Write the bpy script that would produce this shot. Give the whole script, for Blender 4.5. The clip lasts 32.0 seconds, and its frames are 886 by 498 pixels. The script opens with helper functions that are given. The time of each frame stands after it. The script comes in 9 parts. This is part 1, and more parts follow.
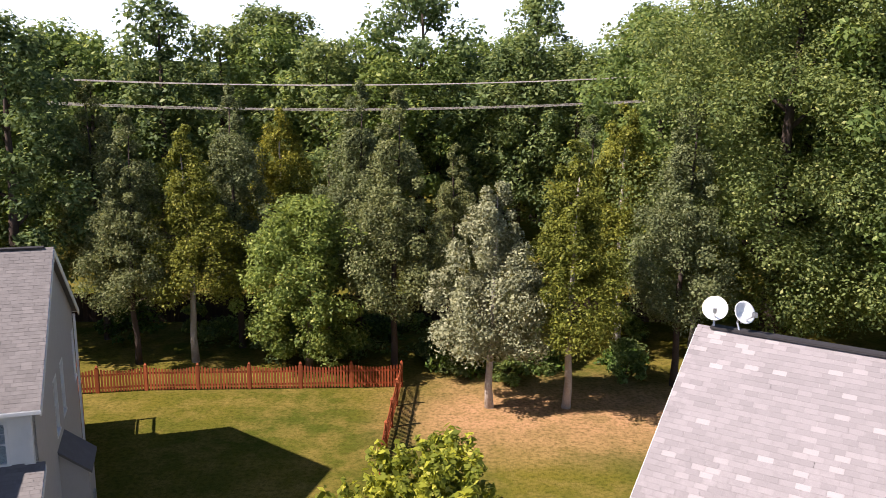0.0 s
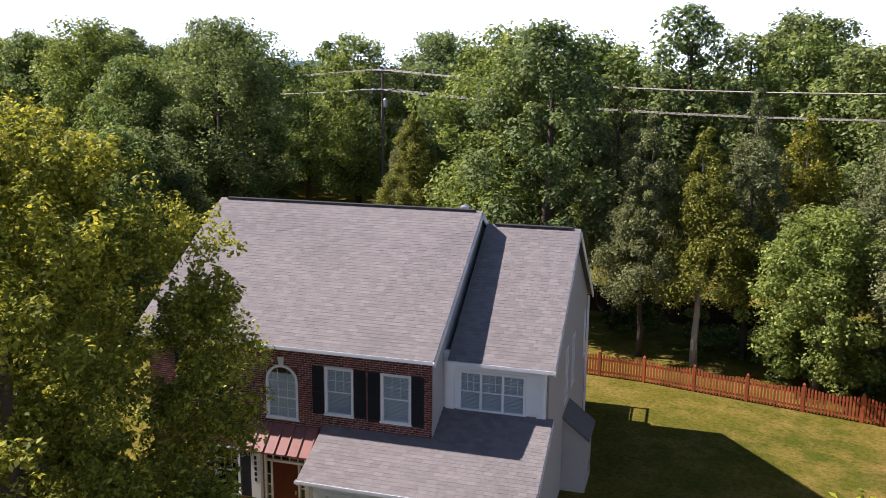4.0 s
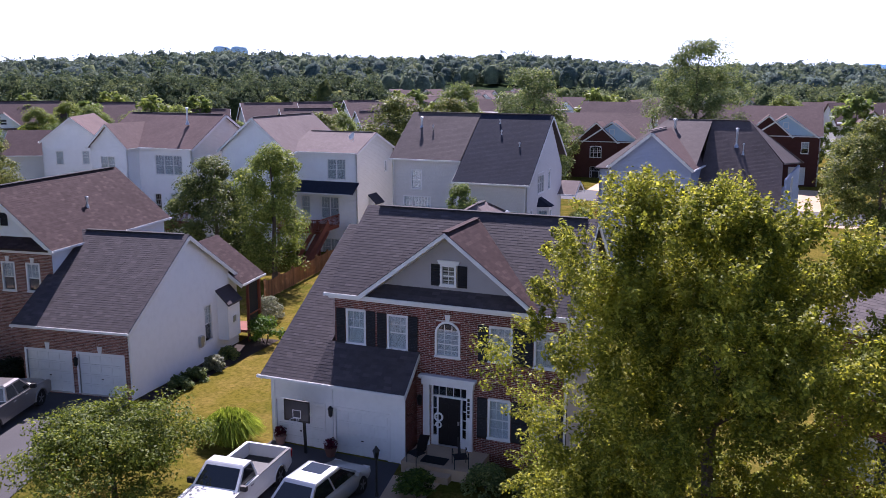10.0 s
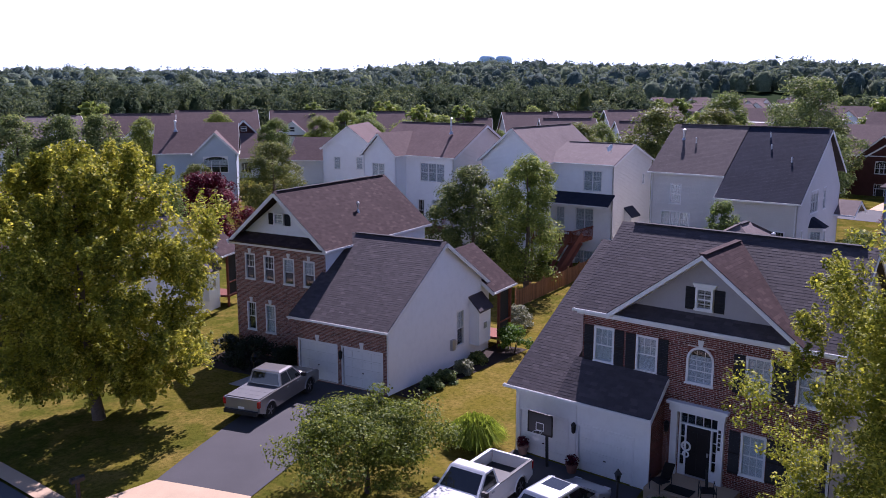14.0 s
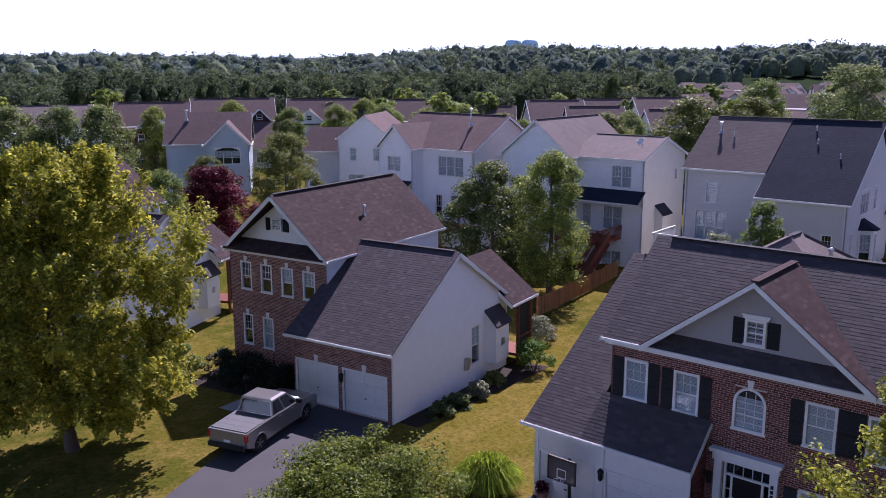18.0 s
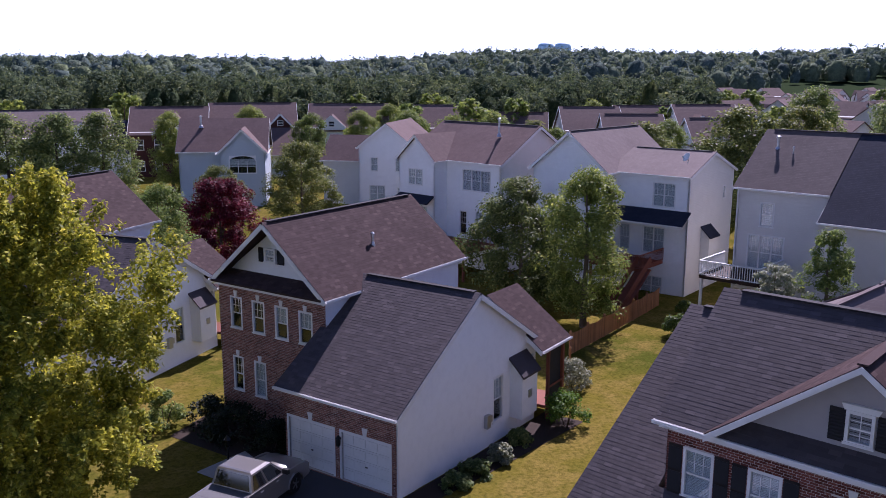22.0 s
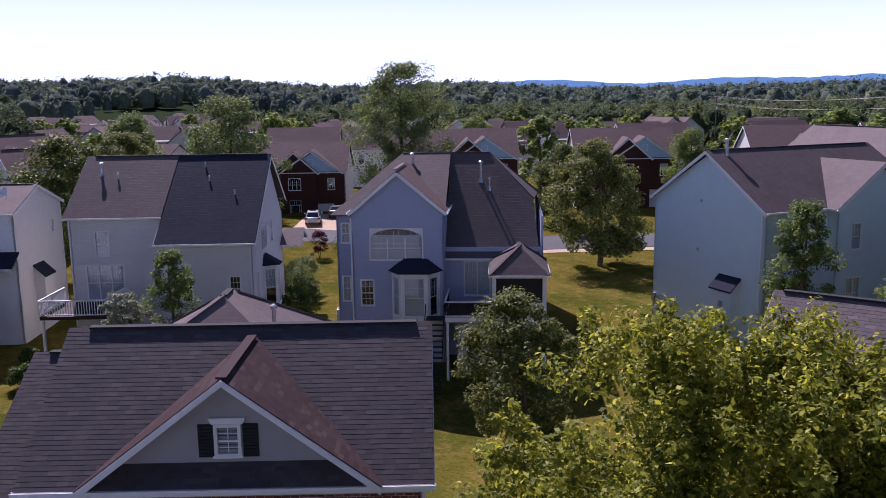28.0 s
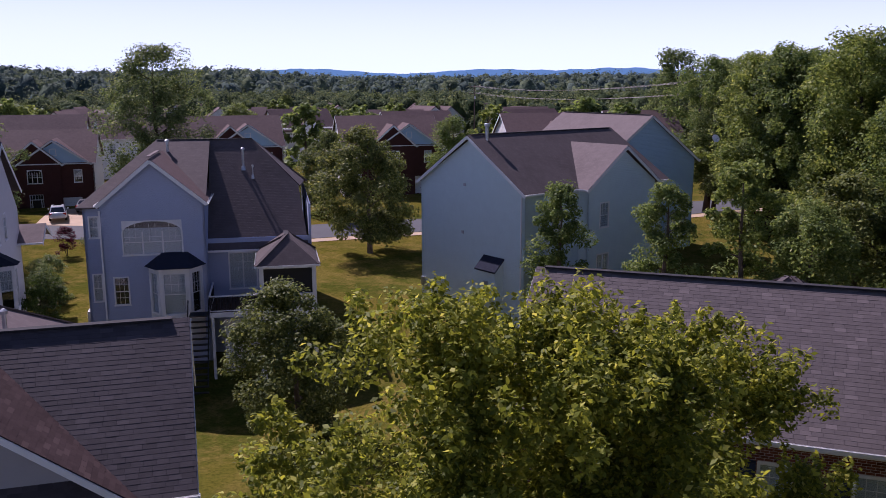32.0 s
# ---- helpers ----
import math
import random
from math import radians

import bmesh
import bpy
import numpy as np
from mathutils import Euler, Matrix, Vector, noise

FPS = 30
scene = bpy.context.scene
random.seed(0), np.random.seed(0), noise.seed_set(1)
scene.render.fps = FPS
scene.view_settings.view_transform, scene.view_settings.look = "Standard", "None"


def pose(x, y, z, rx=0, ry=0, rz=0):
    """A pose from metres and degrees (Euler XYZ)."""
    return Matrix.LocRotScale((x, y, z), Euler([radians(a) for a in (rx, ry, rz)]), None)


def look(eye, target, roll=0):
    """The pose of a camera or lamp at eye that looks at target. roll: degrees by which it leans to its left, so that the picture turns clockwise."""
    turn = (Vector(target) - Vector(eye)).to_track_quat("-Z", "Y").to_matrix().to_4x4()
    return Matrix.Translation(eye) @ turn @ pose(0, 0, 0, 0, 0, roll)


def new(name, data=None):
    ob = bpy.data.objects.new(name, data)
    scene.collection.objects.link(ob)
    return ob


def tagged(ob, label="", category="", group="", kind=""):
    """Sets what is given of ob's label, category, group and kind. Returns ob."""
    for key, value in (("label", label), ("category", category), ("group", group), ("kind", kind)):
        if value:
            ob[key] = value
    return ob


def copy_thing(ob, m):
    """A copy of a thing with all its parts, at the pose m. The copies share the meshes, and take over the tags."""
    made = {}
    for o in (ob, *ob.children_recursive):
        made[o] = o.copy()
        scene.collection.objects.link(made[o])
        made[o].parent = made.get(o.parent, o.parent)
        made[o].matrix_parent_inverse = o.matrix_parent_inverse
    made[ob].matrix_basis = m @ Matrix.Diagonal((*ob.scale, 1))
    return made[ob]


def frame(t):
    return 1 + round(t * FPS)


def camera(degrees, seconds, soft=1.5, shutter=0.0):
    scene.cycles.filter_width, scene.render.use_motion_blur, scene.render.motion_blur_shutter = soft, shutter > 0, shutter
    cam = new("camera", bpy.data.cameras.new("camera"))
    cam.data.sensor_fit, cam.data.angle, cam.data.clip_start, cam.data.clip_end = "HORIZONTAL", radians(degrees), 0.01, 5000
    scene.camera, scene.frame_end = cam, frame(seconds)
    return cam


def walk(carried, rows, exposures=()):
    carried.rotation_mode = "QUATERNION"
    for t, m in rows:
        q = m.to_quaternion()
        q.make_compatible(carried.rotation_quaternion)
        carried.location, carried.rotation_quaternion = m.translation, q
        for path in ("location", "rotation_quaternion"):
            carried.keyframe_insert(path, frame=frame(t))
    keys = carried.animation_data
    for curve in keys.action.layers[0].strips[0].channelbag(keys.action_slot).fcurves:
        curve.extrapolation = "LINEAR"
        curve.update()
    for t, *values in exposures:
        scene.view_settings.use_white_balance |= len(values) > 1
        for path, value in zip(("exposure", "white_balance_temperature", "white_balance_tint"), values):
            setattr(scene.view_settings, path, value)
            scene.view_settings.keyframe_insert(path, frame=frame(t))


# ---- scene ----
cam = camera(54.8, 32.0, soft=0.75)
PATH = [
    (0, 0.107, 0.041, 15.085, 0.55, -12.11, -0.54),
    (0.5, 0.092, 0.044, 14.910, 2.28, -11.90, -0.54),
    (1, 0.077, -0.001, 14.733, 5.66, -11.71, -0.44),
    (1.5, -0.004, -0.066, 14.640, 10.83, -11.64, -0.43),
    (2, -0.064, -0.167, 14.574, 16.37, -11.50, -0.34),
    (2.5, -0.113, -0.245, 14.595, 21.20, -11.47, -0.43),
    (4.5, -0.285, -0.423, 14.265, 38.37, -11.32, -0.52),
    (5, -0.334, -0.414, 14.162, 43.76, -11.40, -0.51),
    (5.5, -0.358, -0.405, 14.130, 51.32, -11.48, -0.51),
    (6, -0.360, -0.401, 14.125, 58.30, -11.51, -0.51),
    (6.5, -0.375, -0.417, 14.162, 65.64, -11.51, -0.40),
    (7, -0.392, -0.415, 14.201, 73.60, -11.50, -0.48),
    (7.5, -0.389, -0.413, 14.241, 80.72, -11.49, -0.37),
    (8, -0.401, -0.433, 14.295, 85.01, -11.48, -0.36),
    (8.5, -0.405, -0.427, 14.342, 89.64, -11.43, -0.43),
    (9, -0.346, -0.423, 14.396, 97.39, -11.45, -0.32),
    (9.5, -0.337, -0.417, 14.429, 104.60, -11.35, -0.30),
    (10, -0.309, -0.427, 14.456, 111.43, -11.30, -0.28),
    (10.5, -0.304, -0.419, 14.476, 119.45, -11.22, -0.18),
    (11, -0.296, -0.421, 14.504, 119.81, -11.13, -0.17),
    (11.5, -0.293, -0.417, 14.545, 122.01, -11.08, -0.07),
    (12, -0.255, -0.392, 14.592, 127.92, -10.99, -0.09),
    (12.5, -0.261, -0.394, 14.650, 128.05, -10.96, -0.02),
    (13, -0.252, -0.377, 14.685, 128.21, -10.88, 0.04),
    (13.5, -0.279, -0.388, 14.715, 128.37, -10.85, 0.04),
    (14, -0.361, -0.429, 14.749, 128.49, -10.82, 0.04),
    (14.5, -0.587, -0.564, 14.818, 128.63, -10.89, 0.13),
    (16.5, -2.351, -1.570, 15.023, 129.36, -11.43, 0.20),
    (17, -2.986, -1.962, 15.063, 129.65, -11.60, 0.18),
    (17.5, -3.604, -2.353, 15.095, 129.89, -11.72, 0.16),
    (18, -4.336, -2.827, 15.126, 130.19, -11.83, 0.15),
    (18.5, -5.011, -3.270, 15.141, 130.45, -11.94, 0.13),
    (19, -5.703, -3.763, 15.151, 130.73, -11.95, 0.13),
    (19.5, -6.417, -4.257, 15.173, 131.08, -11.95, 0.12),
    (20, -6.972, -4.689, 15.212, 131.33, -11.93, 0.02),
    (20.5, -7.633, -5.176, 15.254, 131.60, -11.87, 0.01),
    (21, -8.250, -5.646, 15.292, 131.85, -11.78, -0.01),
    (21.5, -8.815, -6.049, 15.346, 132.06, -11.75, -0.03),
    (22, -9.409, -6.495, 15.383, 132.29, -11.64, -0.13),
    (22.5, -9.927, -6.873, 15.410, 132.42, -11.54, -0.05),
    (23, -10.525, -7.303, 15.441, 132.56, -11.43, -0.07),
    (23.5, -10.959, -7.608, 15.421, 132.72, -11.25, -0.18),
    (24, -11.103, -7.672, 15.378, 131.62, -11.14, -0.10),
    (24.5, -11.140, -7.673, 15.305, 125.68, -10.75, -0.01),
    (25, -11.073, -7.570, 15.253, 119.72, -10.43, 0.16),
    (25.5, -10.870, -7.383, 15.228, 117.63, -10.15, 0.24),
    (26, -10.709, -7.239, 15.197, 111.99, -9.91, 0.43),
    (26.5, -10.589, -7.148, 15.197, 103.51, -9.79, 0.74),
    (28.5, -10.477, -6.899, 15.260, 83.78, -10.25, 0.81),
    (29, -10.586, -6.905, 15.146, 77.45, -10.38, 0.83),
    (29.5, -10.690, -6.954, 15.053, 75.78, -10.50, 0.66),
    (30, -10.815, -6.978, 14.970, 75.16, -10.54, 0.58),
    (30.5, -10.937, -6.955, 14.914, 74.66, -10.64, 0.38),
    (31, -11.066, -6.898, 14.933, 74.27, -10.70, 0.28),
    (31.5, -11.232, -6.811, 14.953, 73.94, -10.83, 0.28),
    (32, -11.479, -6.664, 14.927, 73.68, -10.93, 0.19),
]
walk(cam, [(t, pose(x, y, z, 90 + p, r, w)) for t, x, y, z, w, p, r in PATH],
     exposures=[(0, 1.12, 6200, 21), (2.5, 1.12, 6100, 22), (6, 1.16, 5850, 26), (9, 1.18, 5650, 31), (12, 0.98, 5500, 39), (21, 0.76, 5450, 40), (26, 0.62, 5450, 41), (29, 0.33, 5600, 41), (32, 0.2, 5600, 41)])

# ---- world, sun and exposure ----
SUN_FROM = Vector((-0.93, -0.37, 1.03)).normalized()
elevation = math.asin(SUN_FROM.z)
world = bpy.data.worlds.new("world")
scene.world = world
world.use_nodes = True
wn = world.node_tree
sky = wn.nodes.new("ShaderNodeTexSky")
sky.sky_type = 'NISHITA'
sky.sun_disc = False
sky.sun_elevation = elevation
sky.sun_rotation = math.atan2(SUN_FROM.x, SUN_FROM.y)
sky.air_density, sky.dust_density, sky.ozone_density = 1.0, 0.5, 3.0
# summer haze: the sky turns white towards the horizon
geo_w, sep_w, low_w = (wn.nodes.new("ShaderNode" + k) for k in ("TexCoord", "SeparateXYZ", "ValToRGB"))
wn.links.new(geo_w.outputs["Generated"], sep_w.inputs[0])
wn.links.new(sep_w.outputs[2], low_w.inputs[0])
for e, (p, c) in zip(low_w.color_ramp.elements, ((0.0, (1.0, 1.0, 1.0, 1)), (0.24, (0, 0, 0, 1)))):
    e.position, e.color = p, c
low_w.color_ramp.interpolation = 'EASE'
haze_w = wn.nodes.new("ShaderNodeMix")
haze_w.data_type, haze_w.blend_type = 'RGBA', 'MIX'
haze_w.inputs[7].default_value = (14.3, 16.6, 18.4, 1)
wn.links.new(low_w.outputs[0], haze_w.inputs[0])
wn.links.new(sky.outputs[0], haze_w.inputs[6])
wn.links.new(haze_w.outputs[2], wn.nodes["Background"].inputs[0])
wn.nodes["Background"].inputs[1].default_value = 0.055
sun = new("sun", bpy.data.lights.new("sun", 'SUN'))
sun.data.energy, sun.data.angle, sun.data.color = 5.0, radians(0.6), (1.0, 0.915, 0.79)
sun.matrix_world = look(SUN_FROM * 300, (0, 0, 0))


# ---- materials ----
def mat_new(name, color, rough=0.8, metal=0.0, spec=0.3):
    m = bpy.data.materials.new(name)
    m.use_nodes = True
    b = m.node_tree.nodes["Principled BSDF"]
    b.inputs["Base Color"].default_value = (*color, 1)
    b.inputs["Roughness"].default_value = rough
    b.inputs["Metallic"].default_value = metal
    b.inputs["Specular IOR Level"].default_value = spec
    return m, m.node_tree, b


def noise_node(nt, scale, detail=4.0, rough=0.6, coord="Object"):
    tc = nt.nodes.new("ShaderNodeTexCoord")
    n = nt.nodes.new("ShaderNodeTexNoise")
    n.inputs["Scale"].default_value, n.inputs["Detail"].default_value, n.inputs["Roughness"].default_value = scale, detail, rough
    nt.links.new(tc.outputs[coord], n.inputs["Vector"])
    return n


def ramp_node(nt, src, stops):
    r = nt.nodes.new("ShaderNodeValToRGB")
    while len(r.color_ramp.elements) < len(stops):
        r.color_ramp.elements.new(0.5)
    for e, (p, c) in zip(r.color_ramp.elements, stops):
        e.position, e.color = p, (*c, 1)
    nt.links.new(src, r.inputs[0])
    return r


def mix_node(nt, a, b, fac, kind='MIX'):
    m = nt.nodes.new("ShaderNodeMix")
    m.data_type, m.blend_type = 'RGBA', kind
    for sock, v in ((m.inputs[6], a), (m.inputs[7], b), (m.inputs[0], fac)):
        if isinstance(v, (int, float)):
            sock.default_value = v
        elif isinstance(v, tuple):
            sock.default_value = (*v, 1)
        else:
            nt.links.new(v, sock)
    return m.outputs[2]


def bump_node(nt, height, bsdf, strength=0.3, dist=0.02):
    b = nt.nodes.new("ShaderNodeBump")
    b.inputs["Strength"].default_value, b.inputs["Distance"].default_value = strength, dist
    nt.links.new(height, b.inputs["Height"])
    nt.links.new(b.outputs[0], bsdf.inputs["Normal"])


def times(c, k):
    return tuple(min(1.0, v * k) for v in c)


def painted(name, color, rough=0.55, dirt=0.12, scale=3.0, spec=0.3):
    """Painted or moulded surface with faint dirt at two scales."""
    m, nt, b = mat_new(name, color, rough, 0, spec)
    big, fine = noise_node(nt, scale, 5), noise_node(nt, scale * 14, 3)
    col = mix_node(nt, color, times(color, 1 - dirt * 2.2), ramp_node(nt, big.outputs[0], [(0.45, (0, 0, 0)), (0.75, (1, 1, 1))]).outputs[0])
    col = mix_node(nt, col, times(color, 1 - dirt), fine.outputs[0])
    nt.links.new(col, b.inputs["Base Color"])
    bump_node(nt, fine.outputs[0], b, 0.08, 0.004)
    return m


def shingled(name, color, light, courses=False, sheen=0.1, worn=0.88):
    """Asphalt shingles: one tone a tab, mineral grain, weather streaks; courses: relief for far roofs."""
    m, nt, b = mat_new(name, color, 0.76, 0, sheen)
    geo = nt.nodes.new("ShaderNodeNewGeometry")
    info = nt.nodes.new("ShaderNodeObjectInfo")
    add, fra = nt.nodes.new("ShaderNodeMath"), nt.nodes.new("ShaderNodeMath")
    add.operation, fra.operation = 'ADD', 'FRACT'
    nt.links.new(geo.outputs["Random Per Island"], add.inputs[0])
    nt.links.new(info.outputs["Random"], add.inputs[1])
    nt.links.new(add.outputs[0], fra.inputs[0])
    tone = ramp_node(nt, fra.outputs[0], [(0.0, times(color, worn)), (0.5, color), (0.86, times(color, 1.94 - worn)), (1.0, times(light, 1.88 - worn))])
    big, grain = noise_node(nt, 0.35, 5), noise_node(nt, 45, 2)
    src = tone.outputs[0]
    if courses:
        tc = nt.nodes.new("ShaderNodeTexCoord")
        sep = nt.nodes.new("ShaderNodeSeparateXYZ")
        nt.links.new(tc.outputs["Object"], sep.inputs[0])
        mul = nt.nodes.new("ShaderNodeMath")
        mul.operation = 'MULTIPLY'
        mul.inputs[1].default_value = 11.0
        nt.links.new(sep.outputs[2], mul.inputs[0])
        fr = nt.nodes.new("ShaderNodeMath")
        fr.operation = 'FRACT'
        nt.links.new(mul.outputs[0], fr.inputs[0])
        patch = noise_node(nt, 2.2, 2)
        src = mix_node(nt, times(color, 0.82), times(color, 1.12), patch.outputs[0])
        bump_node(nt, fr.outputs[0], b, 0.45, 0.015)
    else:
        bump_node(nt, grain.outputs[0], b, 0.25, 0.006)
    src = mix_node(nt, src, times(color, 0.62), ramp_node(nt, big.outputs[0], [(0.48, (0, 0, 0)), (0.8, (0.6, 0.6, 0.6))]).outputs[0])
    blot = noise_node(nt, 3.2, 6, 0.75)
    src = mix_node(nt, src, times(color, 1.28), ramp_node(nt, blot.outputs[0], [(0.5, (0, 0, 0)), (0.75, (0.7, 0.7, 0.7))]).outputs[0])
    src = mix_node(nt, src, grain.outputs[0], 0.12, 'OVERLAY')
    nt.links.new(src, b.inputs["Base Color"])
    return m


def bricked(name, color):
    m, nt, b = mat_new(name, color, 0.85, 0, 0.2)
    geo, info = nt.nodes.new("ShaderNodeNewGeometry"), nt.nodes.new("ShaderNodeObjectInfo")
    add = nt.nodes.new("ShaderNodeMath")
    add.operation = 'ADD'
    nt.links.new(geo.outputs["Random Per Island"], add.inputs[0])
    nt.links.new(info.outputs["Random"], add.inputs[1])
    fr = nt.nodes.new("ShaderNodeMath")
    fr.operation = 'FRACT'
    nt.links.new(add.outputs[0], fr.inputs[0])
    tone = ramp_node(nt, fr.outputs[0], [(0.0, times(color, 0.55)), (0.4, color), (0.85, times(color, 1.3)), (1.0, (color[0] * 1.5, color[1] * 1.9, color[2] * 1.9))])
    grain = noise_node(nt, 40, 3)
    nt.links.new(mix_node(nt, tone.outputs[0], grain.outputs[0], 0.2, 'OVERLAY'), b.inputs["Base Color"])
    bump_node(nt, grain.outputs[0], b, 0.3, 0.004)
    return m


def far_bricked(name, color):
    """Brick face seen from afar: courses in the material alone."""
    m, nt, b = mat_new(name, color, 0.85, 0, 0.2)
    big, fine = noise_node(nt, 1.5, 4), noise_node(nt, 12, 3)
    col = mix_node(nt, times(color, 0.8), times(color, 1.25), fine.outputs[0])
    nt.links.new(mix_node(nt, col, times(color, 0.6), big.outputs[0]), b.inputs["Base Color"])
    bump_node(nt, fine.outputs[0], b, 0.3, 0.01)
    return m


def lapped(name, color, pitch=0.12):
    """Lap siding whose boards are relief in the material, for walls that stay far off."""
    m, nt, b = mat_new(name, color, 0.6, 0, 0.3)
    tc, sep, mul, fr = (nt.nodes.new("ShaderNode" + k) for k in ("TexCoord", "SeparateXYZ", "Math", "Math"))
    nt.links.new(tc.outputs["Object"], sep.inputs[0])
    mul.operation, fr.operation = 'MULTIPLY', 'FRACT'
    mul.inputs[1].default_value = 1 / pitch
    nt.links.new(sep.outputs[2], mul.inputs[0])
    nt.links.new(mul.outputs[0], fr.inputs[0])
    inv = nt.nodes.new("ShaderNodeMath")
    inv.operation, inv.inputs[0].default_value = 'SUBTRACT', 1.0
    nt.links.new(fr.outputs[0], inv.inputs[1])
    bump_node(nt, inv.outputs[0], b, 0.9, 0.015)
    big = noise_node(nt, 1.3, 5)
    nt.links.new(mix_node(nt, color, times(color, 0.86), big.outputs[0]), b.inputs["Base Color"])
    return m


def leafy(name, dark, bright, glow, through_share=0.35, gloss=0.55):
    """Leaves: one tone a leaf and a shift a tree, some light through them."""
    m, nt, b = mat_new(name, dark, gloss, 0, 0.13)
    geo, info = nt.nodes.new("ShaderNodeNewGeometry"), nt.nodes.new("ShaderNodeObjectInfo")
    tone = ramp_node(nt, geo.outputs["Random Per Island"], [(0.0, times(dark, 0.7)), (0.45, dark), (0.88, bright), (1.0, glow)])
    # noise patches take the bright tone: sunlit clumps painted into the colour
    clump = noise_node(nt, 0.55, 3)
    col = mix_node(nt, tone.outputs[0], bright, ramp_node(nt, clump.outputs[0], [(0.5, (0, 0, 0)), (0.72, (0.75, 0.75, 0.75))]).outputs[0])
    shift = ramp_node(nt, info.outputs["Random"], [(0.0, (0.84, 0.88, 0.9)), (0.5, (1, 1, 1)), (1.0, (1.15, 1.08, 0.9))])
    col = mix_node(nt, col, shift.outputs[0], 1.0, 'MULTIPLY')
    nt.links.new(col, b.inputs["Base Color"])
    tr = nt.nodes.new("ShaderNodeBsdfTranslucent")
    nt.links.new(mix_node(nt, col, (1.6, 1.5, 1.0), 1.0, 'MULTIPLY'), tr.inputs["Color"])
    mx = nt.nodes.new("ShaderNodeMixShader")
    mx.inputs[0].default_value = through_share
    nt.links.new(b.outputs[0], mx.inputs[1])
    nt.links.new(tr.outputs[0], mx.inputs[2])
    nt.links.new(mx.outputs[0], nt.nodes["Material Output"].inputs[0])
    return m


def canopied(name, dark, bright):
    """Tree tops seen from afar: leaf masses as relief and mottled tone."""
    m, nt, b = mat_new(name, dark, 0.95, 0, 0.05)
    fine, mid, big = noise_node(nt, 1.1, 6, 0.75), noise_node(nt, 0.22, 4), noise_node(nt, 0.03, 3)
    geo = nt.nodes.new("ShaderNodeNewGeometry")
    col = mix_node(nt, dark, bright, ramp_node(nt, fine.outputs[0], [(0.42, (0, 0, 0)), (0.62, (1, 1, 1))]).outputs[0])
    col = mix_node(nt, col, times(dark, 0.6), ramp_node(nt, mid.outputs[0], [(0.45, (0, 0, 0)), (0.7, (0.8, 0.8, 0.8))]).outputs[0])
    tone = ramp_node(nt, geo.outputs["Random Per Island"], [(0.0, (0.6, 0.68, 0.75)), (0.5, (1, 1, 1)), (0.9, (1.25, 1.15, 0.8)), (1.0, (1.7, 1.5, 0.8))])
    col = mix_node(nt, col, tone.outputs[0], 1.0, 'MULTIPLY')
    nt.links.new(mix_node(nt, col, big.outputs[0], 0.3, 'OVERLAY'), b.inputs["Base Color"])
    bump_node(nt, fine.outputs[0], b, 1.0, 0.9)
    return m


def barked(name, color):
    m, nt, b = mat_new(name, color, 0.95, 0, 0.1)
    n = noise_node(nt, 9, 6)
    n.inputs["Distortion"].default_value = 1.2
    nt.links.new(mix_node(nt, times(color, 0.45), times(color, 1.35), n.outputs[0]), b.inputs["Base Color"])
    bump_node(nt, n.outputs[0], b, 0.8, 0.03)
    return m


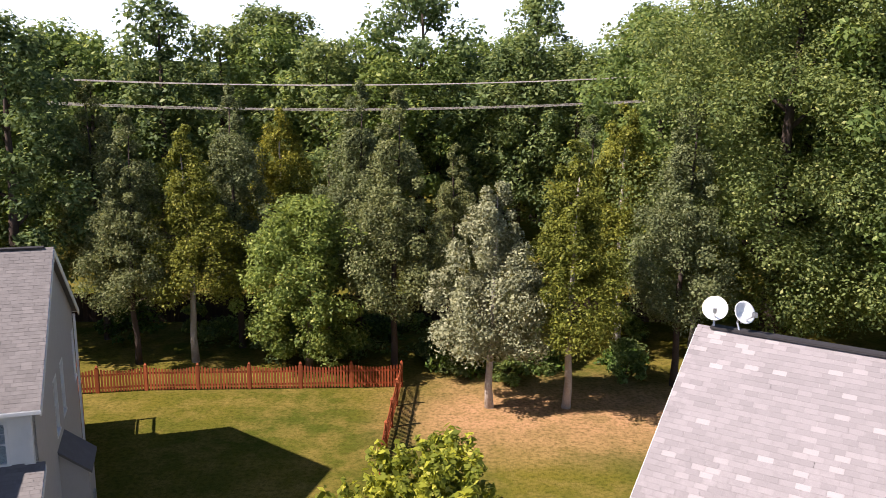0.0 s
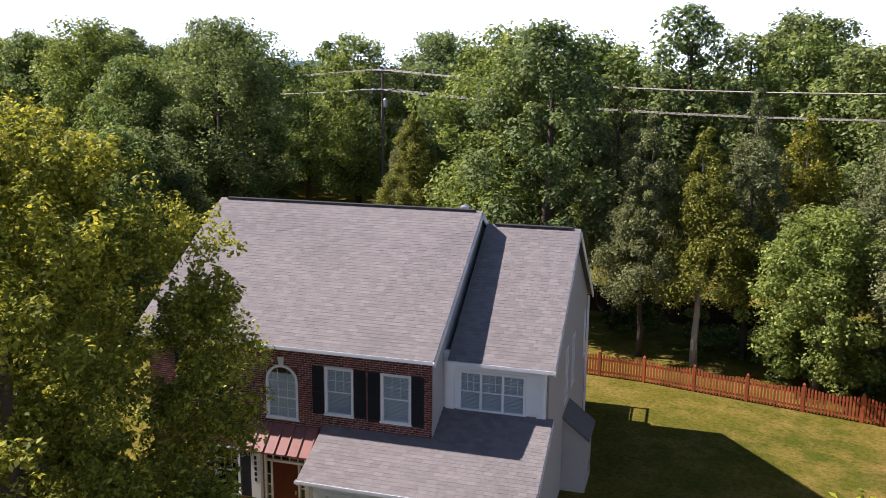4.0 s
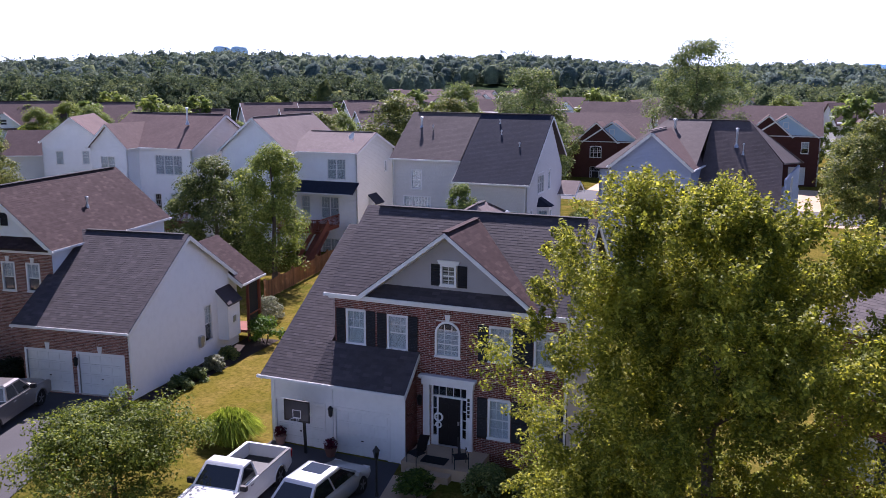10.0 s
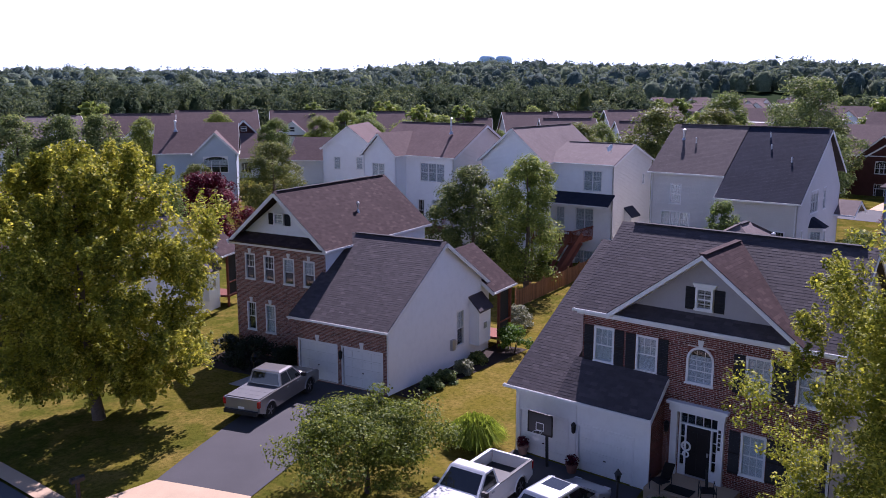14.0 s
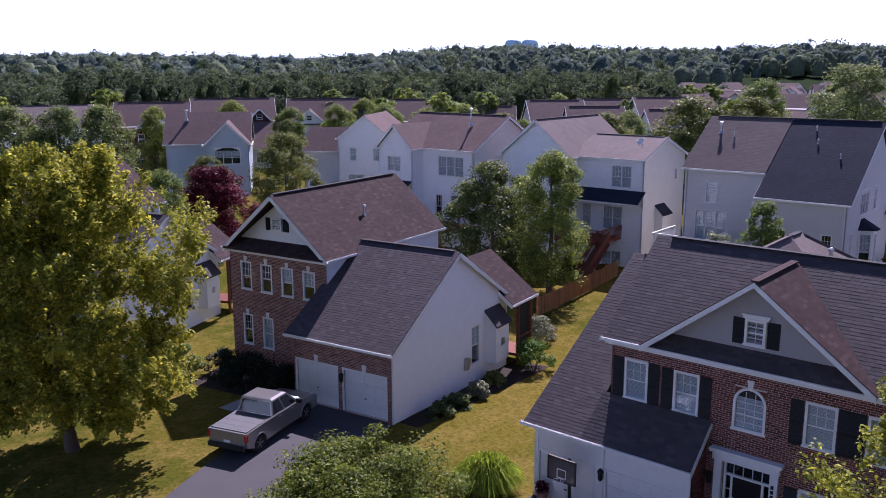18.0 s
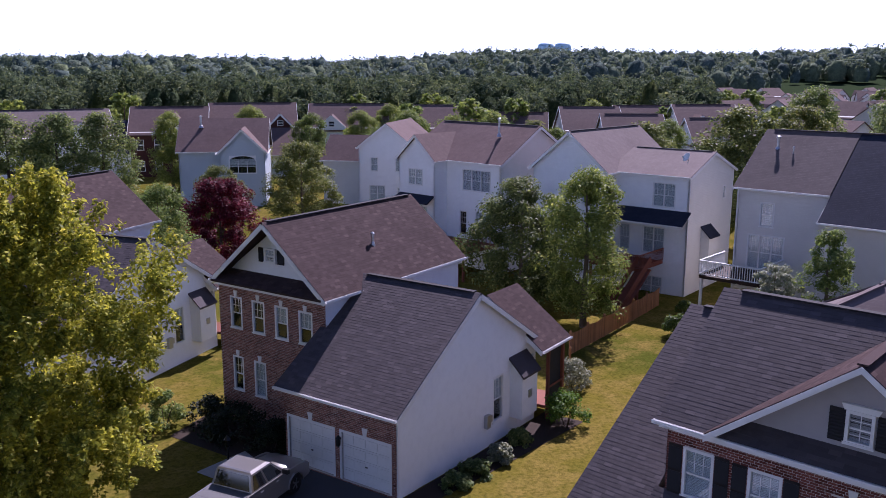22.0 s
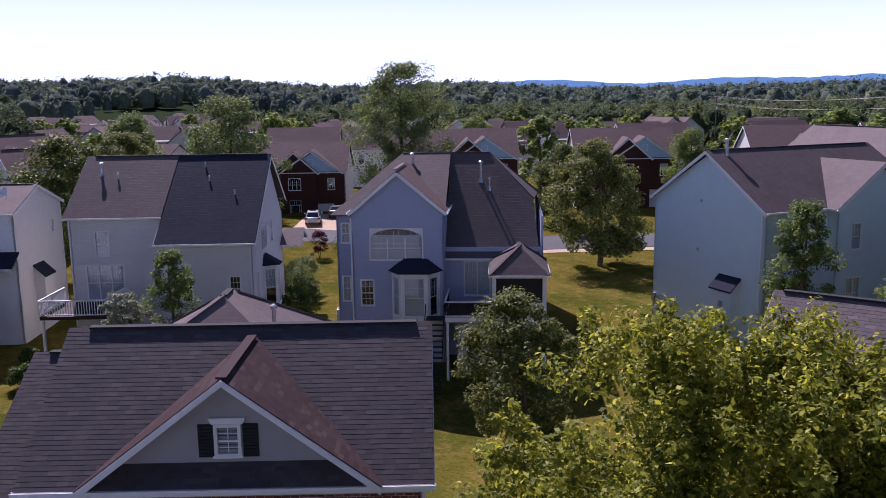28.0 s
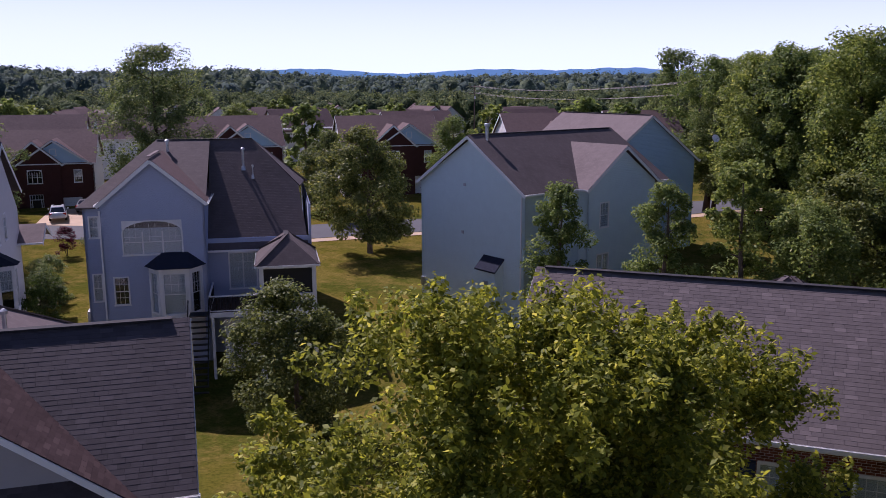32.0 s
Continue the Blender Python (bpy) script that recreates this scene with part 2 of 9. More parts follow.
def lawned():
    m, nt, b = mat_new("lawn", (0.12, 0.13, 0.03), 1.0, 0, 0.0)
    patch, mid, fine, blade = noise_node(nt, 0.09, 5), noise_node(nt, 0.6, 6, 0.7), noise_node(nt, 5.0, 5, 0.7), noise_node(nt, 28.0, 3)
    green, dry, bare = (0.068, 0.078, 0.012), (0.205, 0.148, 0.038), (0.40, 0.225, 0.11)
    col = mix_node(nt, green, (0.142, 0.116, 0.019), ramp_node(nt, patch.outputs[0], [(0.4, (0, 0, 0)), (0.62, (1, 1, 1))]).outputs[0])
    col = mix_node(nt, col, dry, ramp_node(nt, mid.outputs[0], [(0.44, (0, 0, 0)), (0.66, (0.9, 0.9, 0.9))]).outputs[0])
    # dry earth under the cedars and in the strip of open grass behind them
    tc, sep = nt.nodes.new("ShaderNodeTexCoord"), nt.nodes.new("ShaderNodeSeparateXYZ")
    nt.links.new(tc.outputs["Object"], sep.inputs[0])
    bands = []
    for axis, lo, hi, soft in ((0, -1.5, 13, 2.5), (1, 33.5, 41, 2.5)):
        for edge, sign in ((lo, 1), (hi, -1)):
            mr = nt.nodes.new("ShaderNodeMapRange")
            mr.inputs["From Min"].default_value, mr.inputs["From Max"].default_value = edge - sign * soft, edge + sign * soft
            nt.links.new(sep.outputs[axis], mr.inputs["Value"])
            bands.append(mr.outputs[0])
    prod = bands[0]
    for s in bands[1:] + [ramp_node(nt, mid.outputs[0], [(0.25, (0.35, 0.35, 0.35)), (0.6, (1, 1, 1))]).outputs[0]]:
        mu = nt.nodes.new("ShaderNodeMath")
        mu.operation = 'MULTIPLY'
        nt.links.new(prod, mu.inputs[0])
        nt.links.new(s, mu.inputs[1])
        prod = mu.outputs[0]
    col = mix_node(nt, col, bare, prod)
    col = mix_node(nt, col, times(green, 0.45), ramp_node(nt, fine.outputs[0], [(0.44, (0, 0, 0)), (0.66, (0.6, 0.6, 0.6))]).outputs[0])
    col = mix_node(nt, col, blade.outputs[0], 0.45, 'OVERLAY')
    # beyond the estate the ground is forest floor
    ln = nt.nodes.new("ShaderNodeVectorMath")
    ln.operation = 'LENGTH'
    nt.links.new(tc.outputs["Object"], ln.inputs[0])
    fl = nt.nodes.new("ShaderNodeMapRange")
    fl.inputs["From Min"].default_value, fl.inputs["From Max"].default_value = 170, 240
    nt.links.new(ln.outputs["Value"], fl.inputs["Value"])
    col = mix_node(nt, col, (0.028, 0.042, 0.02), fl.outputs[0])
    nt.links.new(col, b.inputs["Base Color"])
    h = mix_node(nt, fine.outputs[0], blade.outputs[0], 0.5)
    bump_node(nt, h, b, 0.8, 0.06)
    return m


def stony(name, color, rough=0.85, grain=30, stain=0.5):
    m, nt, b = mat_new(name, color, rough, 0, 0.25)
    big, fine = noise_node(nt, stain, 5), noise_node(nt, grain, 3)
    col = mix_node(nt, times(color, 0.72), times(color, 1.18), big.outputs[0])
    nt.links.new(mix_node(nt, col, fine.outputs[0], 0.18, 'OVERLAY'), b.inputs["Base Color"])
    bump_node(nt, fine.outputs[0], b, 0.3, 0.01)
    return m


def wooden(name, color):
    m, nt, b = mat_new(name, color, 0.75, 0, 0.2)
    info = nt.nodes.new("ShaderNodeObjectInfo")
    tc, mp, n = (nt.nodes.new("ShaderNode" + k) for k in ("TexCoord", "Mapping", "TexNoise"))
    mp.inputs["Scale"].default_value = (14, 14, 1.2)
    n.inputs["Scale"].default_value, n.inputs["Detail"].default_value = 3.0, 5.0
    nt.links.new(tc.outputs["Object"], mp.inputs[0])
    nt.links.new(mp.outputs[0], n.inputs["Vector"])
    col = mix_node(nt, times(color, 0.6), times(color, 1.25), n.outputs[0])
    shift = ramp_node(nt, info.outputs["Random"], [(0, (0.7, 0.7, 0.7)), (1, (1.15, 1.1, 1.05))])
    nt.links.new(mix_node(nt, col, shift.outputs[0], 1.0, 'MULTIPLY'), b.inputs["Base Color"])
    bump_node(nt, n.outputs[0], b, 0.3, 0.005)
    return m


def glassy(name="window_glass"):
    m, nt, b = mat_new(name, (0.02, 0.025, 0.03), 0.04, 0, 0.9)
    g, t, mx, lw = (nt.nodes.new("ShaderNode" + k) for k in ("BsdfGlossy", "BsdfTransparent", "MixShader", "LayerWeight"))
    g.inputs["Roughness"].default_value = 0.03
    lw.inputs["Blend"].default_value = 0.5
    pw, ad = nt.nodes.new("ShaderNodeMath"), nt.nodes.new("ShaderNodeMath")
    pw.operation, ad.operation = 'POWER', 'MULTIPLY_ADD'
    pw.inputs[1].default_value, ad.inputs[1].default_value, ad.inputs[2].default_value = 3.0, 0.7, 0.05
    nt.links.new(lw.outputs["Facing"], pw.inputs[0])
    nt.links.new(pw.outputs[0], ad.inputs[0])
    t.inputs["Color"].default_value = (0.86, 0.9, 0.92, 1)
    nt.links.new(ad.outputs[0], mx.inputs[0])
    nt.links.new(t.outputs[0], mx.inputs[1])
    nt.links.new(g.outputs[0], mx.inputs[2])
    nt.links.new(mx.outputs[0], nt.nodes["Material Output"].inputs[0])
    return m


SH_A = shingled("shingle_weathered_grey", (0.168, 0.153, 0.146), (0.195, 0.176, 0.168), False, 0.12)
SH_B = shingled("shingle_charcoal_brown", (0.07, 0.06, 0.064), (0.094, 0.08, 0.083), False, 0.17, 0.84)
SH_C = shingled("shingle_dark_brown", (0.062, 0.043, 0.042), (0.085, 0.06, 0.057), False, 0.03, 0.82)
SH_Z = shingled("shingle_slate_brown", (0.125, 0.105, 0.102), (0.18, 0.15, 0.144), False, 0.13)
SH_FAR = shingled("shingle_far_brown", (0.14, 0.1, 0.094), (0.2, 0.146, 0.137), True, 0.05)
SH_FAR2 = shingled("shingle_far_grey", (0.115, 0.095, 0.092), (0.18, 0.154, 0.15), True, 0.06)
SH_FAR3 = shingled("shingle_far_pale", (0.175, 0.142, 0.136), (0.26, 0.224, 0.214), True, 0.06)
BRICK = bricked("red_brick", (0.15, 0.048, 0.037))
BRICK_C = bricked("brown_brick", (0.24, 0.115, 0.09))
MORTAR = stony("mortar", (0.56, 0.5, 0.46), 0.95, 20)
BRICK_FAR = far_bricked("far_brick", (0.09, 0.036, 0.03))
WHITE = painted("white_trim_paint", (0.78, 0.78, 0.77), 0.5, 0.06)
SIDE_WHITE = painted("white_vinyl_siding", (0.8, 0.81, 0.82), 0.5, 0.05)
SIDE_GREY = painted("grey_vinyl_siding", (0.36, 0.34, 0.345), 0.55, 0.06)
SIDE_TAUPE = painted("taupe_vinyl_siding", (0.44, 0.41, 0.385), 0.55, 0.06)
LAP_WHITE = lapped("white_lap_siding", (0.88, 0.89, 0.9))
LAP_BEIGE = lapped("beige_lap_siding", (0.68, 0.66, 0.63))
LAP_BLUE = lapped("blue_grey_lap_siding", (0.38, 0.43, 0.57))
LAP_GREEN = lapped("pale_green_lap_siding", (0.61, 0.73, 0.74))
LAP_SKY = lapped("pale_blue_lap_siding", (0.45, 0.63, 0.77))
LAP_MIST = lapped("grey_blue_lap_siding", (0.5, 0.57, 0.62))
LAP_CREAM = lapped("cream_lap_siding", (0.72, 0.71, 0.67))
GLASS = glassy()
BLIND = painted("window_blind", (0.74, 0.75, 0.76), 0.8, 0.05, 6)
# near-black: porch screens, and added sheets that stand in for room shade
DARK = painted("dark_screen_and_room_shade", (0.03, 0.03, 0.03), 0.9, 0.1)
SHUTTER = painted("black_shutter_paint", (0.012, 0.011, 0.013), 0.6, 0.15)
SHUTTER_NAVY = painted("navy_shutter_paint", (0.02, 0.028, 0.06), 0.6, 0.15)
DOOR_BLACK = painted("black_door_paint", (0.014, 0.012, 0.013), 0.4, 0.1)
DOOR_RED = painted("dark_red_door_paint", (0.12, 0.018, 0.014), 0.4, 0.1)
DOOR_NAVY = painted("navy_door_paint", (0.025, 0.032, 0.05), 0.4, 0.1)
COPPER = painted("red_metal_awning", (0.23, 0.09, 0.065), 0.4, 0.15)
METAL, _, _ = mat_new("galvanised_metal", (0.45, 0.46, 0.48), 0.4, 0.9)
BLACK_METAL = painted("black_metal", (0.015, 0.015, 0.016), 0.45, 0.1)
RIDGE = painted("ridge_cap", (0.035, 0.032, 0.034), 0.9, 0.2)
LAWN = lawned()
ASPHALT = stony("asphalt", (0.072, 0.069, 0.072), 0.9, 40, 0.4)
STREET = stony("street_asphalt", (0.10, 0.10, 0.105), 0.9, 40, 0.3)
CONCRETE = stony("concrete", (0.49, 0.36, 0.235), 0.85, 30, 0.6)
MULCH = stony("mulch", (0.035, 0.023, 0.017), 0.95, 18, 1.5)
GRAVEL = stony("pale_gravel", (0.33, 0.315, 0.295), 0.9, 14, 2)
FENCE_RED = wooden("red_cedar_stain", (0.36, 0.095, 0.035))
FENCE_TAN = wooden("tan_fence_wood", (0.38, 0.19, 0.085))
FENCE_DARK = wooden("dark_fence_wood", (0.05, 0.032, 0.025))
DECK_RED = wooden("red_brown_deck_wood", (0.20, 0.065, 0.04))
BARK = barked("grey_brown_bark", (0.15, 0.115, 0.09))
BARK_PALE = barked("pale_cedar_bark", (0.42, 0.36, 0.31))
BARK_DARK = barked("dark_bark", (0.075, 0.055, 0.045))
LEAF_MAPLE = leafy("maple_leaves", (0.175, 0.2, 0.026), (0.44, 0.425, 0.045), (0.64, 0.58, 0.13), 0.44)
LEAF_MAPLE_GREEN = leafy("green_maple_leaves", (0.135, 0.16, 0.026), (0.34, 0.35, 0.048), (0.55, 0.51, 0.12), 0.38)
LEAF_OAK = leafy("oak_leaves", (0.105, 0.15, 0.058), (0.215, 0.265, 0.098), (0.35, 0.375, 0.165), 0.42)
LEAF_GARDEN = leafy("garden_tree_leaves", (0.085, 0.116, 0.038), (0.178, 0.212, 0.066), (0.31, 0.33, 0.12), 0.36)
LEAF_LIGHT = leafy("light_green_leaves", (0.115, 0.168, 0.048), (0.22, 0.28, 0.082), (0.37, 0.405, 0.145), 0.42)
LEAF_CEDAR = leafy("cedar_sprays", (0.115, 0.136, 0.058), (0.21, 0.228, 0.1), (0.31, 0.31, 0.165), 0.3)
LEAF_OLIVE = leafy("olive_cedar_sprays", (0.125, 0.138, 0.022), (0.24, 0.24, 0.038), (0.36, 0.33, 0.065), 0.3)
LEAF_GREY = leafy("grey_green_cedar_sprays", (0.2, 0.218, 0.145), (0.31, 0.325, 0.22), (0.45, 0.45, 0.32), 0.26)
LEAF_DARK = leafy("dark_evergreen_leaves", (0.014, 0.022, 0.012), (0.025, 0.036, 0.018), (0.05, 0.06, 0.03), 0.1)
LEAF_DOG = leafy("dogwood_leaves", (0.085, 0.12, 0.018), (0.2, 0.235, 0.03), (0.36, 0.37, 0.06), 0.38)
LEAF_PALE = leafy("pale_green_leaves", (0.1, 0.13, 0.04), (0.17, 0.2, 0.065), (0.28, 0.3, 0.11), 0.35)
LEAF_BRIGHT = leafy("bright_laurel_leaves", (0.06, 0.13, 0.015), (0.14, 0.24, 0.025), (0.24, 0.34, 0.05), 0.35)
LEAF_SILVER = leafy("silvery_leaves", (0.22, 0.25, 0.17), (0.34, 0.36, 0.27), (0.5, 0.5, 0.42), 0.3)
CANOPY = canopied("wood_canopy", (0.045, 0.07, 0.03), (0.11, 0.14, 0.055))
# distant canopy and hill leaves: aerial haze put into the base colour
CANOPY_HAZED = canopied("haze_tinted_canopy", (0.085, 0.12, 0.1), (0.14, 0.18, 0.14))
LEAF_HAZED = leafy("haze_tinted_leaves", (0.09, 0.125, 0.1), (0.145, 0.185, 0.135), (0.22, 0.25, 0.17), 0.2, 0.95)
LEAF_FAR = leafy("far_wood_leaves", (0.075, 0.108, 0.066), (0.145, 0.18, 0.1), (0.25, 0.27, 0.145), 0.28, 0.95)
LEAF_RED = leafy("dark_red_leaves", (0.06, 0.007, 0.02), (0.12, 0.012, 0.034), (0.2, 0.025, 0.05), 0.25)
LEAF_GRASS = leafy("ornamental_grass_blades", (0.2, 0.27, 0.03), (0.34, 0.42, 0.05), (0.46, 0.52, 0.1), 0.4)
LEAF_SHRUB = leafy("shrub_leaves", (0.045, 0.085, 0.015), (0.1, 0.15, 0.025), (0.16, 0.2, 0.04), 0.3)


# ---- building helpers ----
def link_mesh(name, verts, faces, mat, parent=None, label="", kind="", smooth=False):
    me = bpy.data.meshes.new(name)
    me.from_pydata([tuple(map(float, v)) for v in verts] if not isinstance(verts, np.ndarray) else verts.tolist(), [], faces.tolist() if isinstance(faces, np.ndarray) else faces)
    for mm in (mat if isinstance(mat, (list, tuple)) else [mat]):
        me.materials.append(mm)
    if smooth:
        me.polygons.foreach_set("use_smooth", [True] * len(me.polygons))
    me.update()
    ob = new(name, me)
    if parent is not None:
        ob.parent = parent
    return tagged(ob, label=label, kind=kind)


def thing(name, m, label, category, group="", kind=""):
    e = new(name)
    e.matrix_world = m
    e.empty_display_size = 0.3
    return tagged(e, label, category, group, kind)


class Geo:
    """Collects boxes and prisms into one mesh."""

    def __init__(self):
        self.v, self.f = [], []

    def add(self, verts, faces):
        n = len(self.v)
        self.v += [tuple(v) for v in verts]
        self.f += [tuple(i + n for i in f) for f in faces]
        return self

    def box(self, x0, x1, y0, y1, z0, z1):
        return self.add([(x, y, z) for z in (z0, z1) for x, y in ((x0, y0), (x1, y0), (x1, y1), (x0, y1))], [(3, 2, 1, 0), (4, 5, 6, 7), (0, 1, 5, 4), (1, 2, 6, 5), (2, 3, 7, 6), (3, 0, 4, 7)])

    def beam(self, a, b, w, h=None, up=(0, 0, 1)):
        """A square bar from a to b."""
        a, b = Vector(a), Vector(b)
        d = (b - a).normalized()
        s = d.cross(Vector(up))
        s = s.normalized() if s.length > 1e-4 else Vector((1, 0, 0))
        t = s.cross(d)
        h = w if h is None else h
        c = [p + s * (w / 2 * i) + t * (h / 2 * j) for p in (a, b) for i, j in ((-1, -1), (1, -1), (1, 1), (-1, 1))]
        return self.add(c, [(0, 1, 2, 3), (7, 6, 5, 4), (0, 4, 5, 1), (1, 5, 6, 2), (2, 6, 7, 3), (3, 7, 4, 0)])

    def tube(self, pts, radii, n=8, cap=True):
        """A round tube through the points."""
        rings = []
        for i, p in enumerate(pts):
            p = Vector(p)
            d = (Vector(pts[min(i + 1, len(pts) - 1)]) - Vector(pts[max(i - 1, 0)])).normalized()
            s = d.cross(Vector((0.3, 0.9, 0.2)))
            s = s.normalized() if s.length > 1e-4 else Vector((1, 0, 0))
            t = d.cross(s)
            rings.append([p + (s * math.cos(k * math.tau / n) + t * math.sin(k * math.tau / n)) * radii[i] for k in range(n)])
        faces = [(i * n + k, i * n + (k + 1) % n, (i + 1) * n + (k + 1) % n, (i + 1) * n + k) for i in range(len(pts) - 1) for k in range(n)]
        if cap:
            faces += [tuple(range(n))[::-1], tuple((len(pts) - 1) * n + k for k in range(n))]
        return self.add([v for r in rings for v in r], faces)

    def lathe(self, prof, n=14, c=(0, 0, 0)):
        vs = [(c[0] + r * math.cos(k * math.tau / n), c[1] + r * math.sin(k * math.tau / n), c[2] + z) for r, z in prof for k in range(n)]
        fs = [(i * n + k, i * n + (k + 1) % n, (i + 1) * n + (k + 1) % n, (i + 1) * n + k) for i in range(len(prof) - 1) for k in range(n)]
        return self.add(vs, fs + [tuple(range(n))[::-1], tuple((len(prof) - 1) * n + k for k in range(n))])

    def prism(self, poly, a, b, axis=1):
        """A polygon in the plane across the axis, drawn out from a to b."""
        put = {0: lambda p, q: (q, p[0], p[1]), 1: lambda p, q: (p[0], q, p[1]), 2: lambda p, q: (p[0], p[1], q)}[axis]
        n = len(poly)
        return self.add([put(p, q) for q in (a, b) for p in poly], [tuple(range(n)), tuple(range(2 * n - 1, n - 1, -1))] + [(i, i + n, (i + 1) % n + n, (i + 1) % n) for i in range(n)])

    def make(self, name, mat, parent=None, label="", kind="", smooth=False):
        return link_mesh(name, self.v, self.f, mat, parent, label, kind, smooth)


# ---- ground ----
def smooth01(a, b, v):
    k = np.clip((v - a) / (b - a), 0, 1)
    return k * k * (3 - 2 * k)


def hgt(x, y):
    """Height of the ground: gentle lots near by, a shallow valley, wooded hills beyond."""
    x, y = np.asarray(x, float), np.asarray(y, float)
    r = np.hypot(x, y)
    h = -0.6 + 0.5 * np.exp(-(((x + 24) ** 2 + (y + 30) ** 2) / 70)) - 0.5 * np.exp(-(((x + 58) ** 2 + (y + 40) ** 2) / 500))
    h = h - 1.8 * np.exp(-((x + 57) ** 2 + (y + 5) ** 2) / 110)
    h = h + 0.12 * np.sin(x * 0.13 + 1) * np.sin(y * 0.11) * smooth01(30, 60, r)
    west = smooth01(-0.2, 0.6, -x / np.maximum(r, 1))
    h = h + 1.3 * smooth01(88, 120, r) * west - 2.0 * smooth01(150, 300, r) * west
    ridge = 1 + 0.25 * np.sin(np.arctan2(y, x) * 7 + 1) + 0.15 * np.sin(np.arctan2(y, x) * 17)
    bear = np.degrees(np.arctan2(-x, y))
    ridge = ridge * (0.36 + 0.77 * smooth01(80, 93, bear) - 0.1 * smooth01(105, 115, bear))
    h = h + (19 * smooth01(330, 1000, r) * ridge + 14 * smooth01(1300, 2600, r)) * smooth01(-0.5, 0.4, -x / np.maximum(r, 1))
    return h


def draped(name, x0, x1, y0, y1, step, lift, mat, inside=None, label="", kind="structure", m=None):
    """A sheet that follows the ground; inside(x, y) picks its cells."""
    xs = np.linspace(x0, x1, max(2, int(round((x1 - x0) / step)) + 1))
    ys = np.linspace(y0, y1, max(2, int(round((y1 - y0) / step)) + 1))
    gx, gy = np.meshgrid(xs, ys)
    wx, wy = gx, gy
    if m is not None:
        a, ox, oy = m
        wx, wy = ox + gx * math.cos(a) - gy * math.sin(a), oy + gx * math.sin(a) + gy * math.cos(a)
    vs = np.stack([wx, wy, hgt(wx, wy) + lift], -1).reshape(-1, 3)
    nx = len(xs)
    fs = [(j * nx + i, j * nx + i + 1, (j + 1) * nx + i + 1, (j + 1) * nx + i) for j in range(len(ys) - 1) for i in range(nx - 1)
          if inside is None or inside(0.5 * (xs[i] + xs[i + 1]), 0.5 * (ys[j] + ys[j + 1]))]
    ob = link_mesh(name, vs, fs, mat, None, label, kind, True)
    return ob


def make_ground():
    u = np.linspace(-1, 1, 261)
    g = np.sign(u) * (np.sinh(np.abs(u) * 5.2) / np.sinh(5.2)) * 4200
    gx, gy = np.meshgrid(g - 30, g)
    n = len(g)
    vs = np.stack([gx, gy, hgt(gx, gy)], -1).reshape(-1, 3)
    idx = np.arange(n * n).reshape(n, n)
    fs = np.stack([idx[:-1, :-1], idx[:-1, 1:], idx[1:, 1:], idx[1:, :-1]], -1).reshape(-1, 4)
    ob = link_mesh("ground", vs, fs, LAWN, None, "mown lawn with dry patches running to wooded hills", "structure", True)
    return tagged(ob, category="ground")


make_ground()

BULB = (-6.0, -1.0, 10.5)


def on_street(x, y):
    return (abs(x + 9.6) < 4.4 and y < -5) or math.hypot(x - BULB[0], y - BULB[1]) < BULB[2]


tagged(draped("road", -18, 6, -110, 11, 0.2, 0.02, STREET, on_street, "grey asphalt street ending in a round turning place"), category="road")
tagged(draped("back_street", -103, -96.5, -4, 120, 2.5, 0.03, STREET, None, "grey asphalt street behind the second row of houses"), category="road")
tagged(draped("back_street", -108.5, -102, -90, -20, 2.5, 0.03, STREET, None, "grey asphalt street in front of brick houses"), category="road")
tagged(draped("kerb", -14.75, -14.05, -110, -9, 1.0, 0.11, CONCRETE, None, "worn concrete kerb and gutter along the street"), category="kerb")


